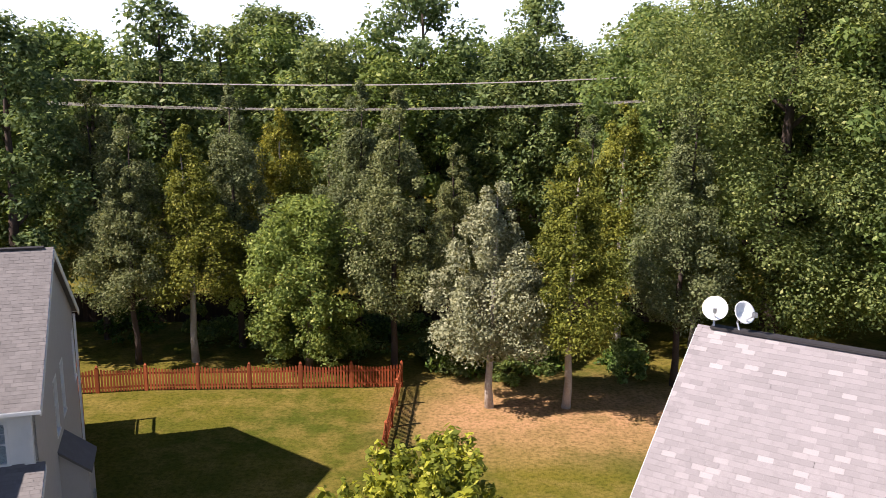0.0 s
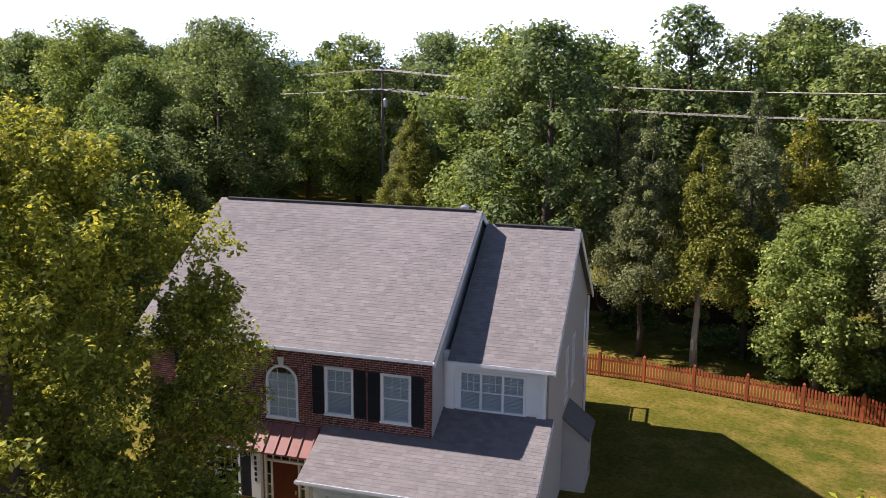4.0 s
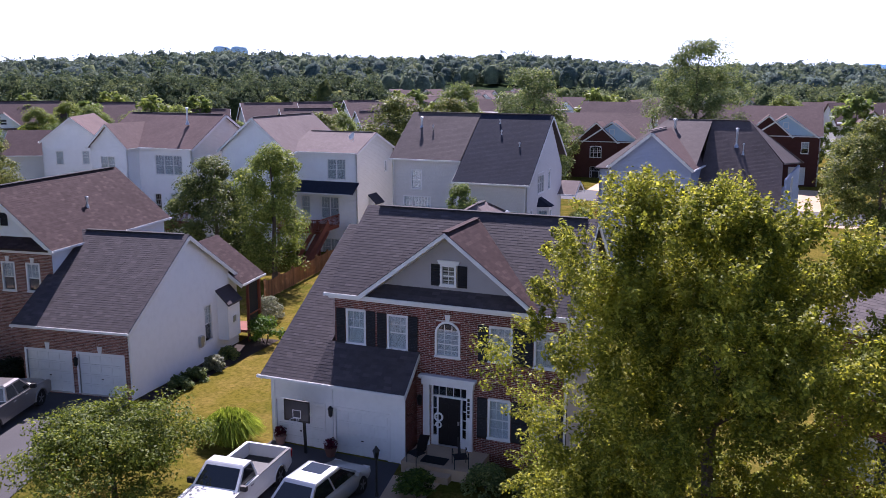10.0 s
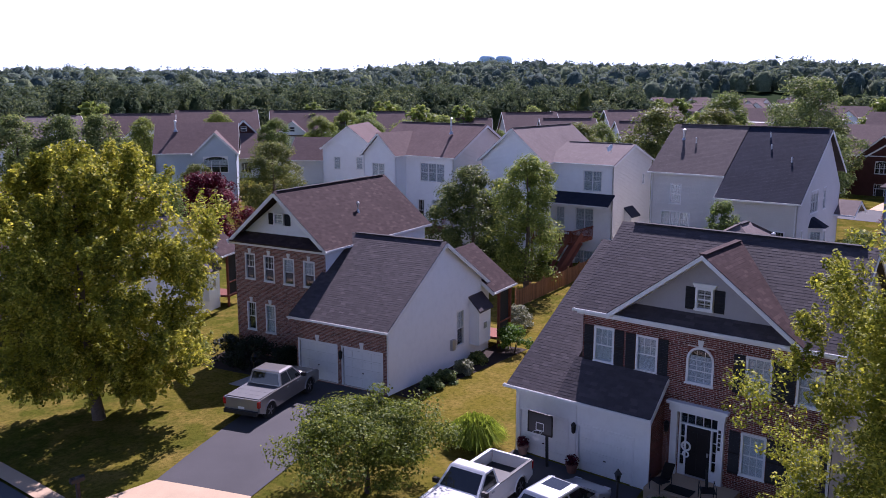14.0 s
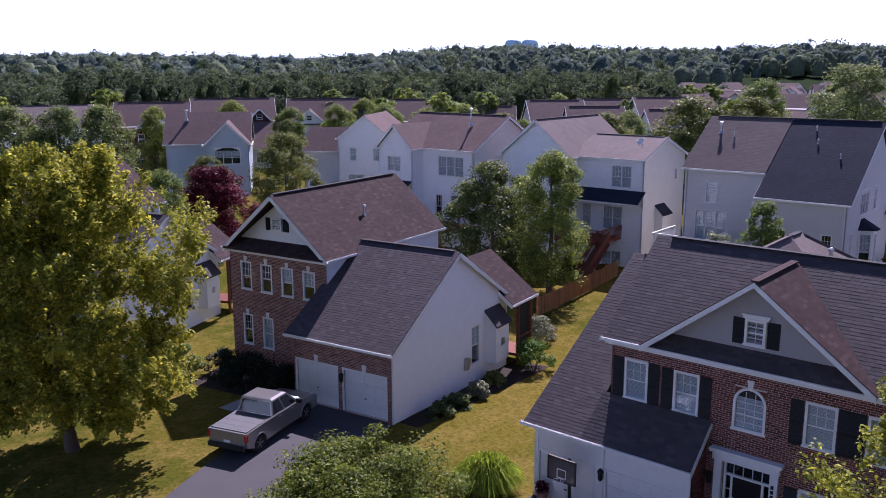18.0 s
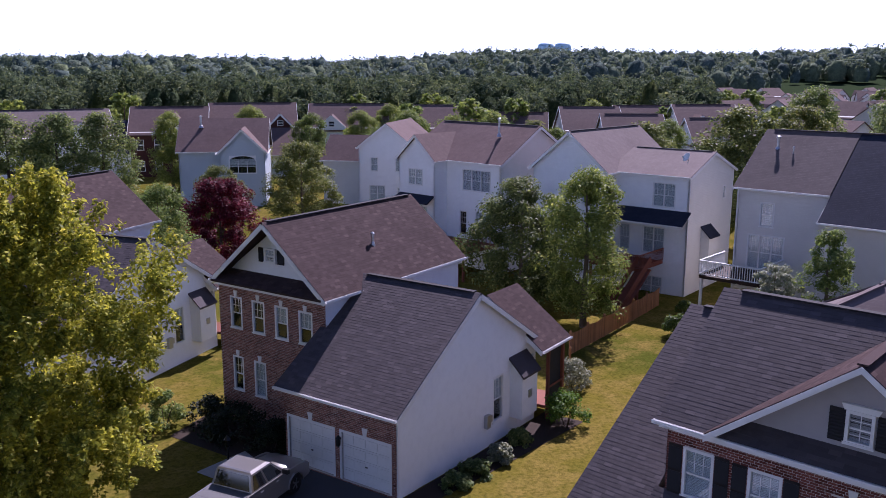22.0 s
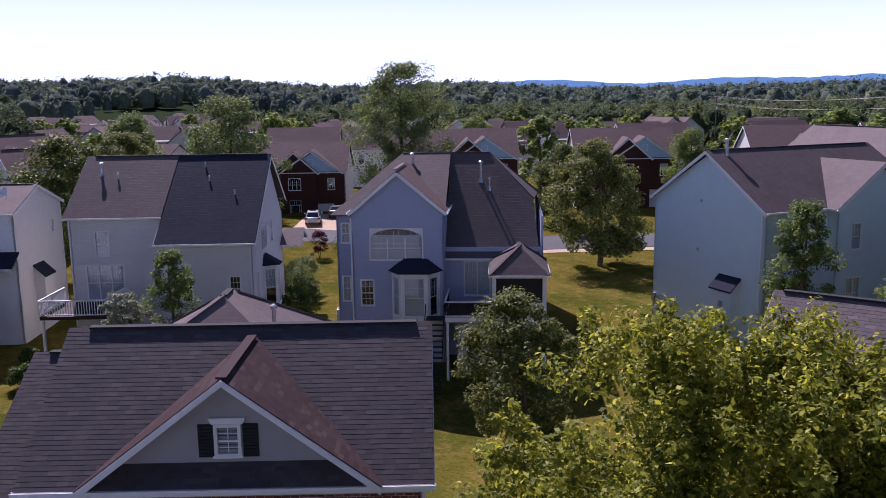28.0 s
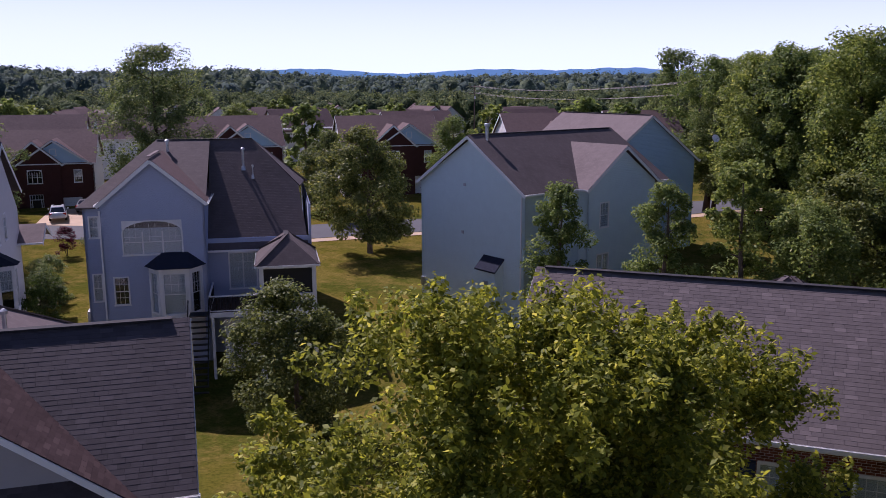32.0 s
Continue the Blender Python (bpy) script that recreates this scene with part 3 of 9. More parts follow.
# ---- roofs and walls ----
def roof_slab(h, pts, mat, name="roof", thick=0.1, tabs=True, label="", width=0.3, expo=0.145, rng=None, single=None):
    """A roof plane over a convex outline (eave first, left to right seen from outside); tabs: shingles as real pieces."""
    P = [Vector(p) for p in pts]
    u = (P[1] - P[0]).normalized()
    nrm = None
    for k in range(2, len(P)):
        nrm = u.cross(P[k] - P[0])
        if nrm.length > 1e-3:
            break
    nrm.normalize()
    if nrm.z < 0:
        nrm = -nrm
    v = nrm.cross(u)
    low = [p - Vector((0, 0, thick)) for p in P]
    n = len(P)
    base = link_mesh(name, [tuple(p) for p in P + low], [tuple(range(n)), tuple(range(2 * n - 1, n - 1, -1))] + [(i, i + n, (i + 1) % n + n, (i + 1) % n) for i in range(n)], mat, h, label)
    if not tabs:
        return base
    uv = [((p - P[0]).dot(u), (p - P[0]).dot(v)) for p in P]
    top = max(b for _, b in uv)
    rng = rng or random.Random(int(abs(P[0].x * 31 + P[0].y * 17 + P[0].z * 7) * 10) + n)
    V, F, tab_me = [], [], None
    row, vv = 0, -0.02
    while vv < top - 0.03:
        at = max(vv + 0.07, 0.001)
        xs = []
        for i in range(n):
            (a0, b0), (a1, b1) = uv[i], uv[(i + 1) % n]
            if (b0 - at) * (b1 - at) < 0:
                xs.append(a0 + (a1 - a0) * (at - b0) / (b1 - b0))
        if len(xs) >= 2:
            lo, hi = min(xs), max(xs)
            s = lo - (row % 2) * width * 0.5 - rng.random() * 0.03
            while s < hi:
                w = width * rng.uniform(0.92, 1.08)
                a, b = max(s + 0.004, lo), min(s + w - 0.004, hi)
                if single and b - a > width * 0.9 and single[0] < a < single[1] and single[2] < vv < single[3]:
                    if tab_me is None:
                        W = [u * (i * width * 0.492) + v * j + nrm * o for i, j, o in ((-1, 0, 0.009), (1, 0, 0.009), (1, expo + 0.03, 0.004), (-1, expo + 0.03, 0.004), (-1, 0, 0), (1, 0, 0))]
                        tb = link_mesh("shingle", [tuple(p) for p in W], [(0, 1, 2, 3), (4, 5, 1, 0)], mat, base)
                        tab_me = tb.data
                    else:
                        tb = new("shingle", tab_me)
                        tb.parent = base
                    tb.location = P[0] + u * (a + b) * 0.5 + v * vv
                elif b - a > 0.03:
                    lift = 0.007 + rng.random() * 0.004
                    ve = min(vv + expo + 0.03, top)
                    q = [P[0] + u * a + v * vv + nrm * lift, P[0] + u * b + v * vv + nrm * lift, P[0] + u * b + v * ve + nrm * 0.004, P[0] + u * a + v * ve + nrm * 0.004,
                         P[0] + u * a + v * vv, P[0] + u * b + v * vv]
                    k = len(V)
                    V += [tuple(p) for p in q]
                    F += [(k, k + 1, k + 2, k + 3), (k + 4, k + 5, k + 1, k)]
                s += w
        vv += expo
        row += 1
    link_mesh("shingles", V, F, mat, base, "overlapping asphalt shingle tabs", "stuff")
    return base


def frame_uv(p0, p1):
    a, b = Vector((*p0, 0)), Vector((*p1, 0))
    d = (b - a).normalized()
    return a, d, Vector((d.y, -d.x, 0)), (b - a).length


def wall(h, p0, p1, z0, z1, holes=(), clad="plain", mat=None, peak=None, name="wall", thick=0.14, label="", single=None):
    """A wall from p0 to p1 (left to right from outside) with real openings; peak: (u, z) of a gable on top.
    clad: plain, siding (lap boards) or brick (single bricks)."""
    a, d, out, L = frame_uv(p0, p1)
    us = sorted({0.0, L, *[min(max(q, 0), L) for hl in holes for q in hl[:2]]})
    vs = sorted({z0, z1, *[min(max(q, z0), z1) for hl in holes for q in hl[2:4]]})

    def solid(u, v):
        return not any(hl[0] < u < hl[1] and hl[2] < v < hl[3] for hl in holes)

    V, F = [], []

    def quad(*c):
        k = len(V)
        V.extend(tuple(a + d * u + out * o + Vector((0, 0, z))) for u, o, z in c)
        F.append(tuple(range(k, k + len(c))))

    back = -thick
    for i in range(len(us) - 1):
        for j in range(len(vs) - 1):
            u0, u1, v0, v1 = us[i], us[i + 1], vs[j], vs[j + 1]
            if solid((u0 + u1) / 2, (v0 + v1) / 2):
                quad((u0, 0, v0), (u1, 0, v0), (u1, 0, v1), (u0, 0, v1))
                quad((u1, back, v0), (u0, back, v0), (u0, back, v1), (u1, back, v1))
    for u0, u1, v0, v1, *_ in holes:
        quad((u0, 0, v0), (u0, back, v0), (u1, back, v0), (u1, 0, v0))
        quad((u0, 0, v1), (u1, 0, v1), (u1, back, v1), (u0, back, v1))
        quad((u0, 0, v0), (u0, 0, v1), (u0, back, v1), (u0, back, v0))
        quad((u1, 0, v0), (u1, back, v0), (u1, back, v1), (u1, 0, v1))
    if peak:
        quad((0, 0, z1), (L, 0, z1), (peak[0], 0, peak[1]))
        quad((L, back, z1), (0, back, z1), (peak[0], back, peak[1]))
    for u in (0, L):
        quad((u, 0, z0), (u, back, z0), (u, back, z1), (u, 0, z1))
    ob = link_mesh(name, V, F, MORTAR if clad == "brick" else mat, h, label)

    def spans(v0, v1, grow):
        lo, hi = 0.0, L
        if peak and v0 > z1 - 0.01:
            k = (min(v1, peak[1]) - z1) / (peak[1] - z1)
            lo, hi = peak[0] * k, L + (peak[0] - L) * k
        cur = [(lo, hi)]
        for u0, u1, w0, w1, *_ in holes:
            if w0 - grow < v1 and w1 + grow > v0:
                cur = [s for p, q in cur for s in ((p, min(q, u0 - grow)), (max(p, u1 + grow), q)) if s[1] - s[0] > 0.02]
        return cur

    topz = peak[1] if peak else z1
    if clad == "siding":
        V, F, z = [], [], max(z0, -0.9)
        while z < topz - 0.03:
            z2 = min(z + 0.118, topz)
            for p, q in spans(z, z2, 0.0):
                if single:
                    W = [tuple(a + d * u + out * o + Vector((0, 0, zz))) for u, o, zz in ((p, 0.032, z), (q, 0.032, z), (q, 0.005, z2), (p, 0.005, z2), (p, 0.0, z + 0.004), (q, 0.0, z + 0.004))]
                    link_mesh("siding_board", W, [(0, 1, 2, 3), (4, 5, 1, 0)], mat, ob)
                    continue
                k = len(V)
                V += [tuple(a + d * u + out * o + Vector((0, 0, zz))) for u, o, zz in ((p, 0.032, z), (q, 0.032, z), (q, 0.005, z2), (p, 0.005, z2), (p, 0.0, z + 0.004), (q, 0.0, z + 0.004))]
                F += [(k, k + 1, k + 2, k + 3), (k + 4, k + 5, k + 1, k)]
            z = z2
        if V:
            link_mesh("siding_boards", V, F, mat, ob, "lapped vinyl siding boards", "stuff")
    if clad == "brick":
        V, F, z, row, brick_me = [], [], max(z0, -0.8), 0, None
        while z < topz - 0.02:
            z2 = min(z + 0.059, topz)
            for p, q in spans(z, z2, 0.005):
                s = p - (0.11 if row % 2 else 0) - (p * 7.3 % 0.05)
                while s < q:
                    b0, b1 = max(s, p), min(s + 0.203, q)
                    if single and b1 - b0 > 0.2 and single[0] < b0 < single[1] and single[2] < z < single[3]:
                        if brick_me is None:
                            ax = d * 0.1015
                            W = [tuple(ax * i + out * o + Vector((0, 0, zz))) for o in (0.012, 0) for i, zz in ((-1, 0), (1, 0), (1, 0.059), (-1, 0.059))]
                            bo = link_mesh("brick", W, [(0, 1, 2, 3), (4, 5, 1, 0), (3, 2, 6, 7), (1, 5, 6, 2), (4, 0, 3, 7)], mat, ob)
                            brick_me = bo.data
                        else:
                            bo = new("brick", brick_me)
                            bo.parent = ob
                        bo.location = a + d * (b0 + b1) * 0.5 + Vector((0, 0, z))
                    elif b1 - b0 > 0.025:
                        k = len(V)
                        V += [tuple(a + d * u + out * o + Vector((0, 0, zz))) for o in (0.012, 0) for u, zz in ((b0, z), (b1, z), (b1, z2), (b0, z2))]
                        F += [(k, k + 1, k + 2, k + 3), (k + 4, k + 5, k + 1, k), (k + 3, k + 2, k + 6, k + 7), (k + 1, k + 5, k + 6, k + 2), (k + 4, k, k + 3, k + 7)]
                    s += 0.219
            z += 0.075
            row += 1
        link_mesh("bricks", V, F, mat, ob, "fired bricks in running bond", "stuff")
    for hl in holes:
        if len(hl) > 4:
            opening(h, a, d, out, *hl)
    return ob


def opening(h, a, d, out, u0, u1, v0, v1, kind="dh", opt=""):
    """Window or door in a wall's opening. opt letters: s shutters, n navy shutters, k keystone, b blinds down, h half blinds."""
    M = Matrix(((d.x, out.x, 0, a.x), (d.y, out.y, 0, a.y), (0, 0, 1, 0), (0, 0, 0, 1)))

    def put(g, name, mat, parent, label=""):
        g.v = [tuple(M @ Vector(p)) for p in g.v]
        return g.make(name, mat, parent, label)

    w, t = u1 - u0, 0.055
    um = (u0 + u1) / 2
    if kind == "garage":
        g = Geo()
        n = 4
        for i in range(n):
            z = v0 + (v1 - v0) * i / n
            z2 = v0 + (v1 - v0) * (i + 1) / n
            g.box(u0, u1, -0.10, -0.07, z, z2 - 0.012)
            for k in range(4):
                x = u0 + w * (k + 0.08) / 4
                g.box(x, x + w * 0.21, -0.071, -0.055, z + 0.08, z2 - 0.09)
        ob = put(g, "garage_door", WHITE, h, "white panelled garage door")
        g = Geo()
        for q0, q1, z0, z1 in ((u0 - 0.1, u0, v0, v1 + 0.1), (u1, u1 + 0.1, v0, v1 + 0.1), (u0, u1, v1, v1 + 0.1)):
            g.box(q0, q1, -0.06, 0.03, z0, z1)
        put(g, "door_casing", WHITE, ob)
        g = Geo().box(um - 0.05, um + 0.05, -0.06, -0.03, v0 + 0.75, v0 + 0.79)
        put(g, "handle", BLACK_METAL, ob, "small black handle")
        if "k" in opt:
            g = Geo().prism([(um - 0.08, v1 + 0.1), (um + 0.08, v1 + 0.1), (um + 0.13, v1 + 0.42), (um - 0.13, v1 + 0.42)], 0.005, 0.05)
            put(g, "keystone", WHITE, h, "white keystone")
        return
    if kind in ("door_red", "door_black", "door_navy", "door_far"):
        mat = {"door_red": DOOR_RED, "door_navy": DOOR_NAVY}.get(kind, DOOR_BLACK)
        slab = min(0.95, w * 0.62)
        tz = v0 + min(2.05, (v1 - v0) * 0.86)
        g = Geo().box(um - slab / 2, um + slab / 2, -0.11, -0.06, v0 + 0.03, tz)
        for i in range(2):
            for k in range(2):
                x = um - slab / 2 + slab * (0.1 + 0.45 * k)
                g.box(x, x + slab * 0.35, -0.062, -0.05, v0 + 0.2 + i * 0.95, v0 + 0.95 + i * 0.85)
        ob = put(g, "entry_door", mat, h, {"door_red": "dark red panelled entry door", "door_navy": "dark navy panelled entry door"}.get(kind, "black panelled entry door"))
        put(Geo().box(um + slab / 2 - 0.12, um + slab / 2 - 0.06, -0.06, 0.0, v0 + 0.95, v0 + 1.1), "handle", METAL, ob, "metal handle")
        g = Geo()
        for q0, q1, z0, z1 in ((um - slab / 2 - 0.07, um - slab / 2, v0, tz), (um + slab / 2, um + slab / 2 + 0.07, v0, tz), (u0, u1, tz, tz + 0.07), (u0, u0 + 0.06, v0, v1), (u1 - 0.06, u1, v0, v1), (u0, u1, v1 - 0.05, v1), (u0 + 0.05, um - slab / 2 - 0.06, v0, v0 + 0.4), (um + slab / 2 + 0.06, u1 - 0.05, v0, v0 + 0.4)):
            g.box(q0, q1, -0.12, -0.02, z0, z1)
        for k in range(1, 5):
            x = u0 + w * k / 5
            g.box(x - 0.012, x + 0.012, -0.1, -0.05, tz + 0.06, v1)
        for s in (-1, 1):
            xm = um + s * (slab / 2 + w / 2 + 0.0) / 2
            for k in range(1, 4):
                g.box(xm - 0.14, xm + 0.14, -0.1, -0.05, v0 + 0.4 + k * 0.38, v0 + 0.425 + k * 0.38)
        put(g, "door_frame", WHITE, ob, "white frame with sidelights and transom")
        put(Geo().box(u0 + 0.03, u1 - 0.03, -0.095, -0.085, v0 + 0.3, v1 - 0.03), "sidelight_glass", GLASS, ob, "dark sidelight and transom glass")
        # added dark sheet in place of the unlit hall behind the glass
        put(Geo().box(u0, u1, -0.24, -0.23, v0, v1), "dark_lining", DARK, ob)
        return
    arch = kind in ("arch", "archtri")
    rise = (w / 2 if kind == "arch" else w * 0.2) if arch else 0.0
    vs_ = v1 - rise

    def arc(r_in, n=12):
        pts = []
        for i in range(n + 1):
            th = math.pi * i / n
            rx = w / 2 - r_in
            rz = rise - r_in if rise > r_in else 0.01
            pts.append((um - math.cos(th) * rx, vs_ + math.sin(th) * rz))
        return pts

    g = Geo()
    if arch:
        o, i_ = arc(-0.03), arc(t)
        for k in range(len(o) - 1):
            g.prism([o[k], o[k + 1], i_[k + 1], i_[k]], -0.09, 0.025)
        zt = vs_
    else:
        zt = v1 - t
        ring_ = [[(u0 - 0.03, v0 - 0.02), (u1 + 0.03, v0 - 0.02), (u1 + 0.03, v1 + 0.03), (u0 - 0.03, v1 + 0.03)], [(u0 + t, v0 + t), (u1 - t, v0 + t), (u1 - t, zt), (u0 + t, zt)]]
        g.add([(x, y, z) for y in (-0.09, 0.025) for r_ in ring_ for x, z in r_], [f_ for k in range(4) for i2 in [(k + 1) % 4] for f_ in ((k, i2, 4 + i2, 4 + k), (8 + k, 12 + k, 12 + i2, 8 + i2), (k, 8 + k, 8 + i2, i2), (4 + k, 4 + i2, 12 + i2, 12 + k))])
    if arch:
        g.box(u0 - 0.03, u0 + t, -0.09, 0.025, v0 + t, zt)
        g.box(u1 - t, u1 + 0.03, -0.09, 0.025, v0 + t, zt)
        g.box(u0 - 0.03, u1 + 0.03, -0.09, 0.025, v0 - 0.02, v0 + t)
    n = 3 if kind in ("triple", "archtri") else (2 if kind in ("double", "slider") else 1)
    ob = put(g, "window", WHITE, h, "white framed window")
    put(Geo().box(u0 - 0.06, u1 + 0.06, 0.026, 0.05, v0 - 0.05, v0 + 0.02), "window_sill", WHITE, ob)
    for k in range(1, n):
        x = u0 + w * k / n
        put(Geo().box(x - 0.04, x + 0.04, -0.085, 0.015, v0 + t + 0.001, zt - 0.001), "mullion", WHITE, ob)
    zm = v0 + (zt - v0) * (0.5 if not arch else 0.55)
    g = Geo()
    for k in range(n):
        x0, x1 = u0 + w * k / n + 0.04, u0 + w * (k + 1) / n - 0.04
        if kind != "slider":
            g.box(x0, x1, -0.075, -0.03, zm - 0.025, zm + 0.025)
        cols = 3 if (x1 - x0) > 0.55 else 2
        for c in range(1, cols):
            x = x0 + (x1 - x0) * c / cols
            g.box(x - 0.009, x + 0.009, -0.068, -0.048, zm if kind not in ("grid", "arch") else v0 + t, v1 - rise * 0.3)
        for z in ([zm + (zt - zm) * 0.5] if kind not in ("grid", "arch") else [v0 + (zt - v0) * q for q in (0.27, 0.76, 1.0)]):
            g.box(x0, x1, -0.068, -0.048, z - 0.009, z + 0.009)
    put(g, "sash", WHITE, ob, "white sash rails and glazing bars")
    if arch:
        poly = [(u0 + 0.01, v0 + 0.01), (u1 - 0.01, v0 + 0.01)] + arc(0.01)[::-1]
        put(Geo().prism(poly, -0.066, -0.058), "pane", GLASS, ob)
        sp = Geo()
        o = arc(-0.02)
        for k in range(len(o) - 1):
            sp.add([(o[k][0], -0.02, o[k][1]), (o[k + 1][0], -0.02, o[k + 1][1]), (o[k + 1][0], -0.02, v1 + 0.01), (o[k][0], -0.02, v1 + 0.01)], [(0, 1, 2, 3)])
        put(sp, "arch_spandrel", BRICK if "k" in opt else WHITE, h)
    else:
        for z0, z1 in ((v0 + t, zm), (zm, v1 - t)):
            put(Geo().box(u0 + 0.02, u1 - 0.02, -0.066, -0.058, z0, z1), "pane", GLASS, ob)
    if "b" in opt or "h" in opt:
        g = Geo()
        z, zb = v1 - 0.05 - rise * 0.6, (v0 + 0.05 if "b" in opt else v0 + (v1 - v0) * 0.45)
        while z > zb:
            g.box(u0 + 0.05, u1 - 0.05, -0.12, -0.105, z - 0.036, z)
            z -= 0.045
        put(g, "blind", BLIND, ob, "closed pale slatted blind")
    if not ("b" in opt or "h" in opt or "d" in opt) and (int(abs(a.x * 13 + a.y * 7 + u0 * 31 + v0 * 17) * 10) % 10) < 7:
        put(Geo().box(u0 + 0.02, u1 - 0.02, -0.13, -0.12, v0 + 0.02, v1 - 0.03 - rise * 0.5), "curtain", BLIND, ob, "pale closed curtain")
    else:
        # added dark sheet in place of the unlit room behind the panes
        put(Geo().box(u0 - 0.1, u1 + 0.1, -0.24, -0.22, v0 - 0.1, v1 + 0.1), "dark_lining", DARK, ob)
    if "s" in opt or "n" in opt:
        for x0 in (u0 - 0.46, u1 + 0.06):
            saw = [(0.013, v0 - 0.03), (0.045, v0 - 0.03), (0.045, v0 + 0.04)]
            for z0, z1 in ((v0 + 0.05, zm - 0.04), (zm + 0.04, v1 - 0.05)):
                k = max(2, int((z1 - z0) / 0.06))
                saw += [q for i in range(k) for q in ((0.05, z0 + (z1 - z0) * (i + 0.1) / k), (0.03, z0 + (z1 - z0) * (i + 0.95) / k))] + [(0.045, z1 + 0.01)]
            g = Geo().prism(saw + [(0.045, v1 + 0.03), (0.013, v1 + 0.03)], x0, x0 + 0.4, 0)
            put(g, "shutter", SHUTTER_NAVY if "n" in opt else SHUTTER, h, "louvred dark window shutter")
    if "k" in opt:
        g = Geo().prism([(um - 0.07, v1 + 0.02), (um + 0.07, v1 + 0.02), (um + 0.12, v1 + 0.3), (um - 0.12, v1 + 0.3)], 0.01, 0.05)
        put(g, "keystone", WHITE, h, "pale keystone")


def trim_gable(h, pts, w=0.2, out=0.03, depth=0.04):
    """White rake boards along the lines of points."""
    for a, b in zip(pts[:-1], pts[1:]):
        g = Geo().beam(Vector(a) - Vector((0, 0, w * 0.5 + 0.055)), Vector(b) - Vector((0, 0, w * 0.5 + 0.055)), depth, w)
        g.make("rake_board", WHITE, h)


def gutter(h, a, b, spout=None):
    a, b = Vector(a), Vector(b)
    o = (b - a).cross(Vector((0, 0, 1))).normalized() * 0.055
    dn = Vector((0, 0, 0.06))
    Geo().beam(a - dn + o, b - dn + o, 0.015, 0.11).beam(a - dn - o, b - dn - o, 0.015, 0.11).beam(a - dn * 1.9, b - dn * 1.9, 0.11, 0.015).make("gutter", WHITE, h, "white eaves gutter")
    if spout:
        x, y, z0, z1 = spout
        Geo().beam((x, y, z0), (x, y, z1), 0.08, 0.06).make("downspout", WHITE, h, "white downspout")


def ridge_cap(h, a, b, mat=None, r=0.13):
    a, b = Vector(a), Vector(b)
    Geo().beam(a + Vector((0, 0, 0.008)), b + Vector((0, 0, 0.008)), 0.26, 0.05).make("ridge_vent", mat or RIDGE, h, "dark ridge vent")


def gable_roof(h, x0, x1, y0, y1, ze, zr, axis, mat, tabs=True, vent=True, skip="", ztop=None):
    """Two slopes over a rectangle that already counts the overhang. axis: the ridge's direction."""
    if axis == "x":
        m = (y0 + y1) / 2
        if "f" not in skip:
            roof_slab(h, [(x0, y0, ze), (x1, y0, ze), (x1, m, zr), (x0, m, zr)], mat, tabs=tabs)
        roof_slab(h, [(x1, y1, ze), (x0, y1, ze), (x0, m, zr), (x1, m, zr)], mat, tabs=False)
        if vent:
            ridge_cap(h, (x0 + 0.3, m, zr), (x1 - 0.3, m, zr))
        for x in (x0, x1):
            trim_gable(h, [(x, y0, ze), (x, m, zr), (x, y1, ze)])
        gutter(h, (x0, y0 - 0.05, ze), (x1, y0 - 0.05, ze))
        gutter(h, (x0, y1 + 0.05, ze), (x1, y1 + 0.05, ze))
    else:
        m = (x0 + x1) / 2
        roof_slab(h, [(x0, y1, ze), (x0, y0, ze), (m, y0, zr), (m, y1, zr)], mat, tabs=tabs and "l" not in skip)
        roof_slab(h, [(x1, y0, ze), (x1, y1, ze), (m, y1, zr), (m, y0, zr)], mat, tabs=tabs and "r" not in skip)
        if vent:
            ridge_cap(h, (m, y0 + 0.3, zr), (m, y1 - 0.3, zr))
        for y in (y0, y1):
            trim_gable(h, [(x0, y, ze), (m, y, zr), (x1, y, ze)])
        gutter(h, (x0 - 0.05, y0, ze), (x0 - 0.05, y1, ze))
        gutter(h, (x1 + 0.05, y0, ze), (x1 + 0.05, y1, ze))


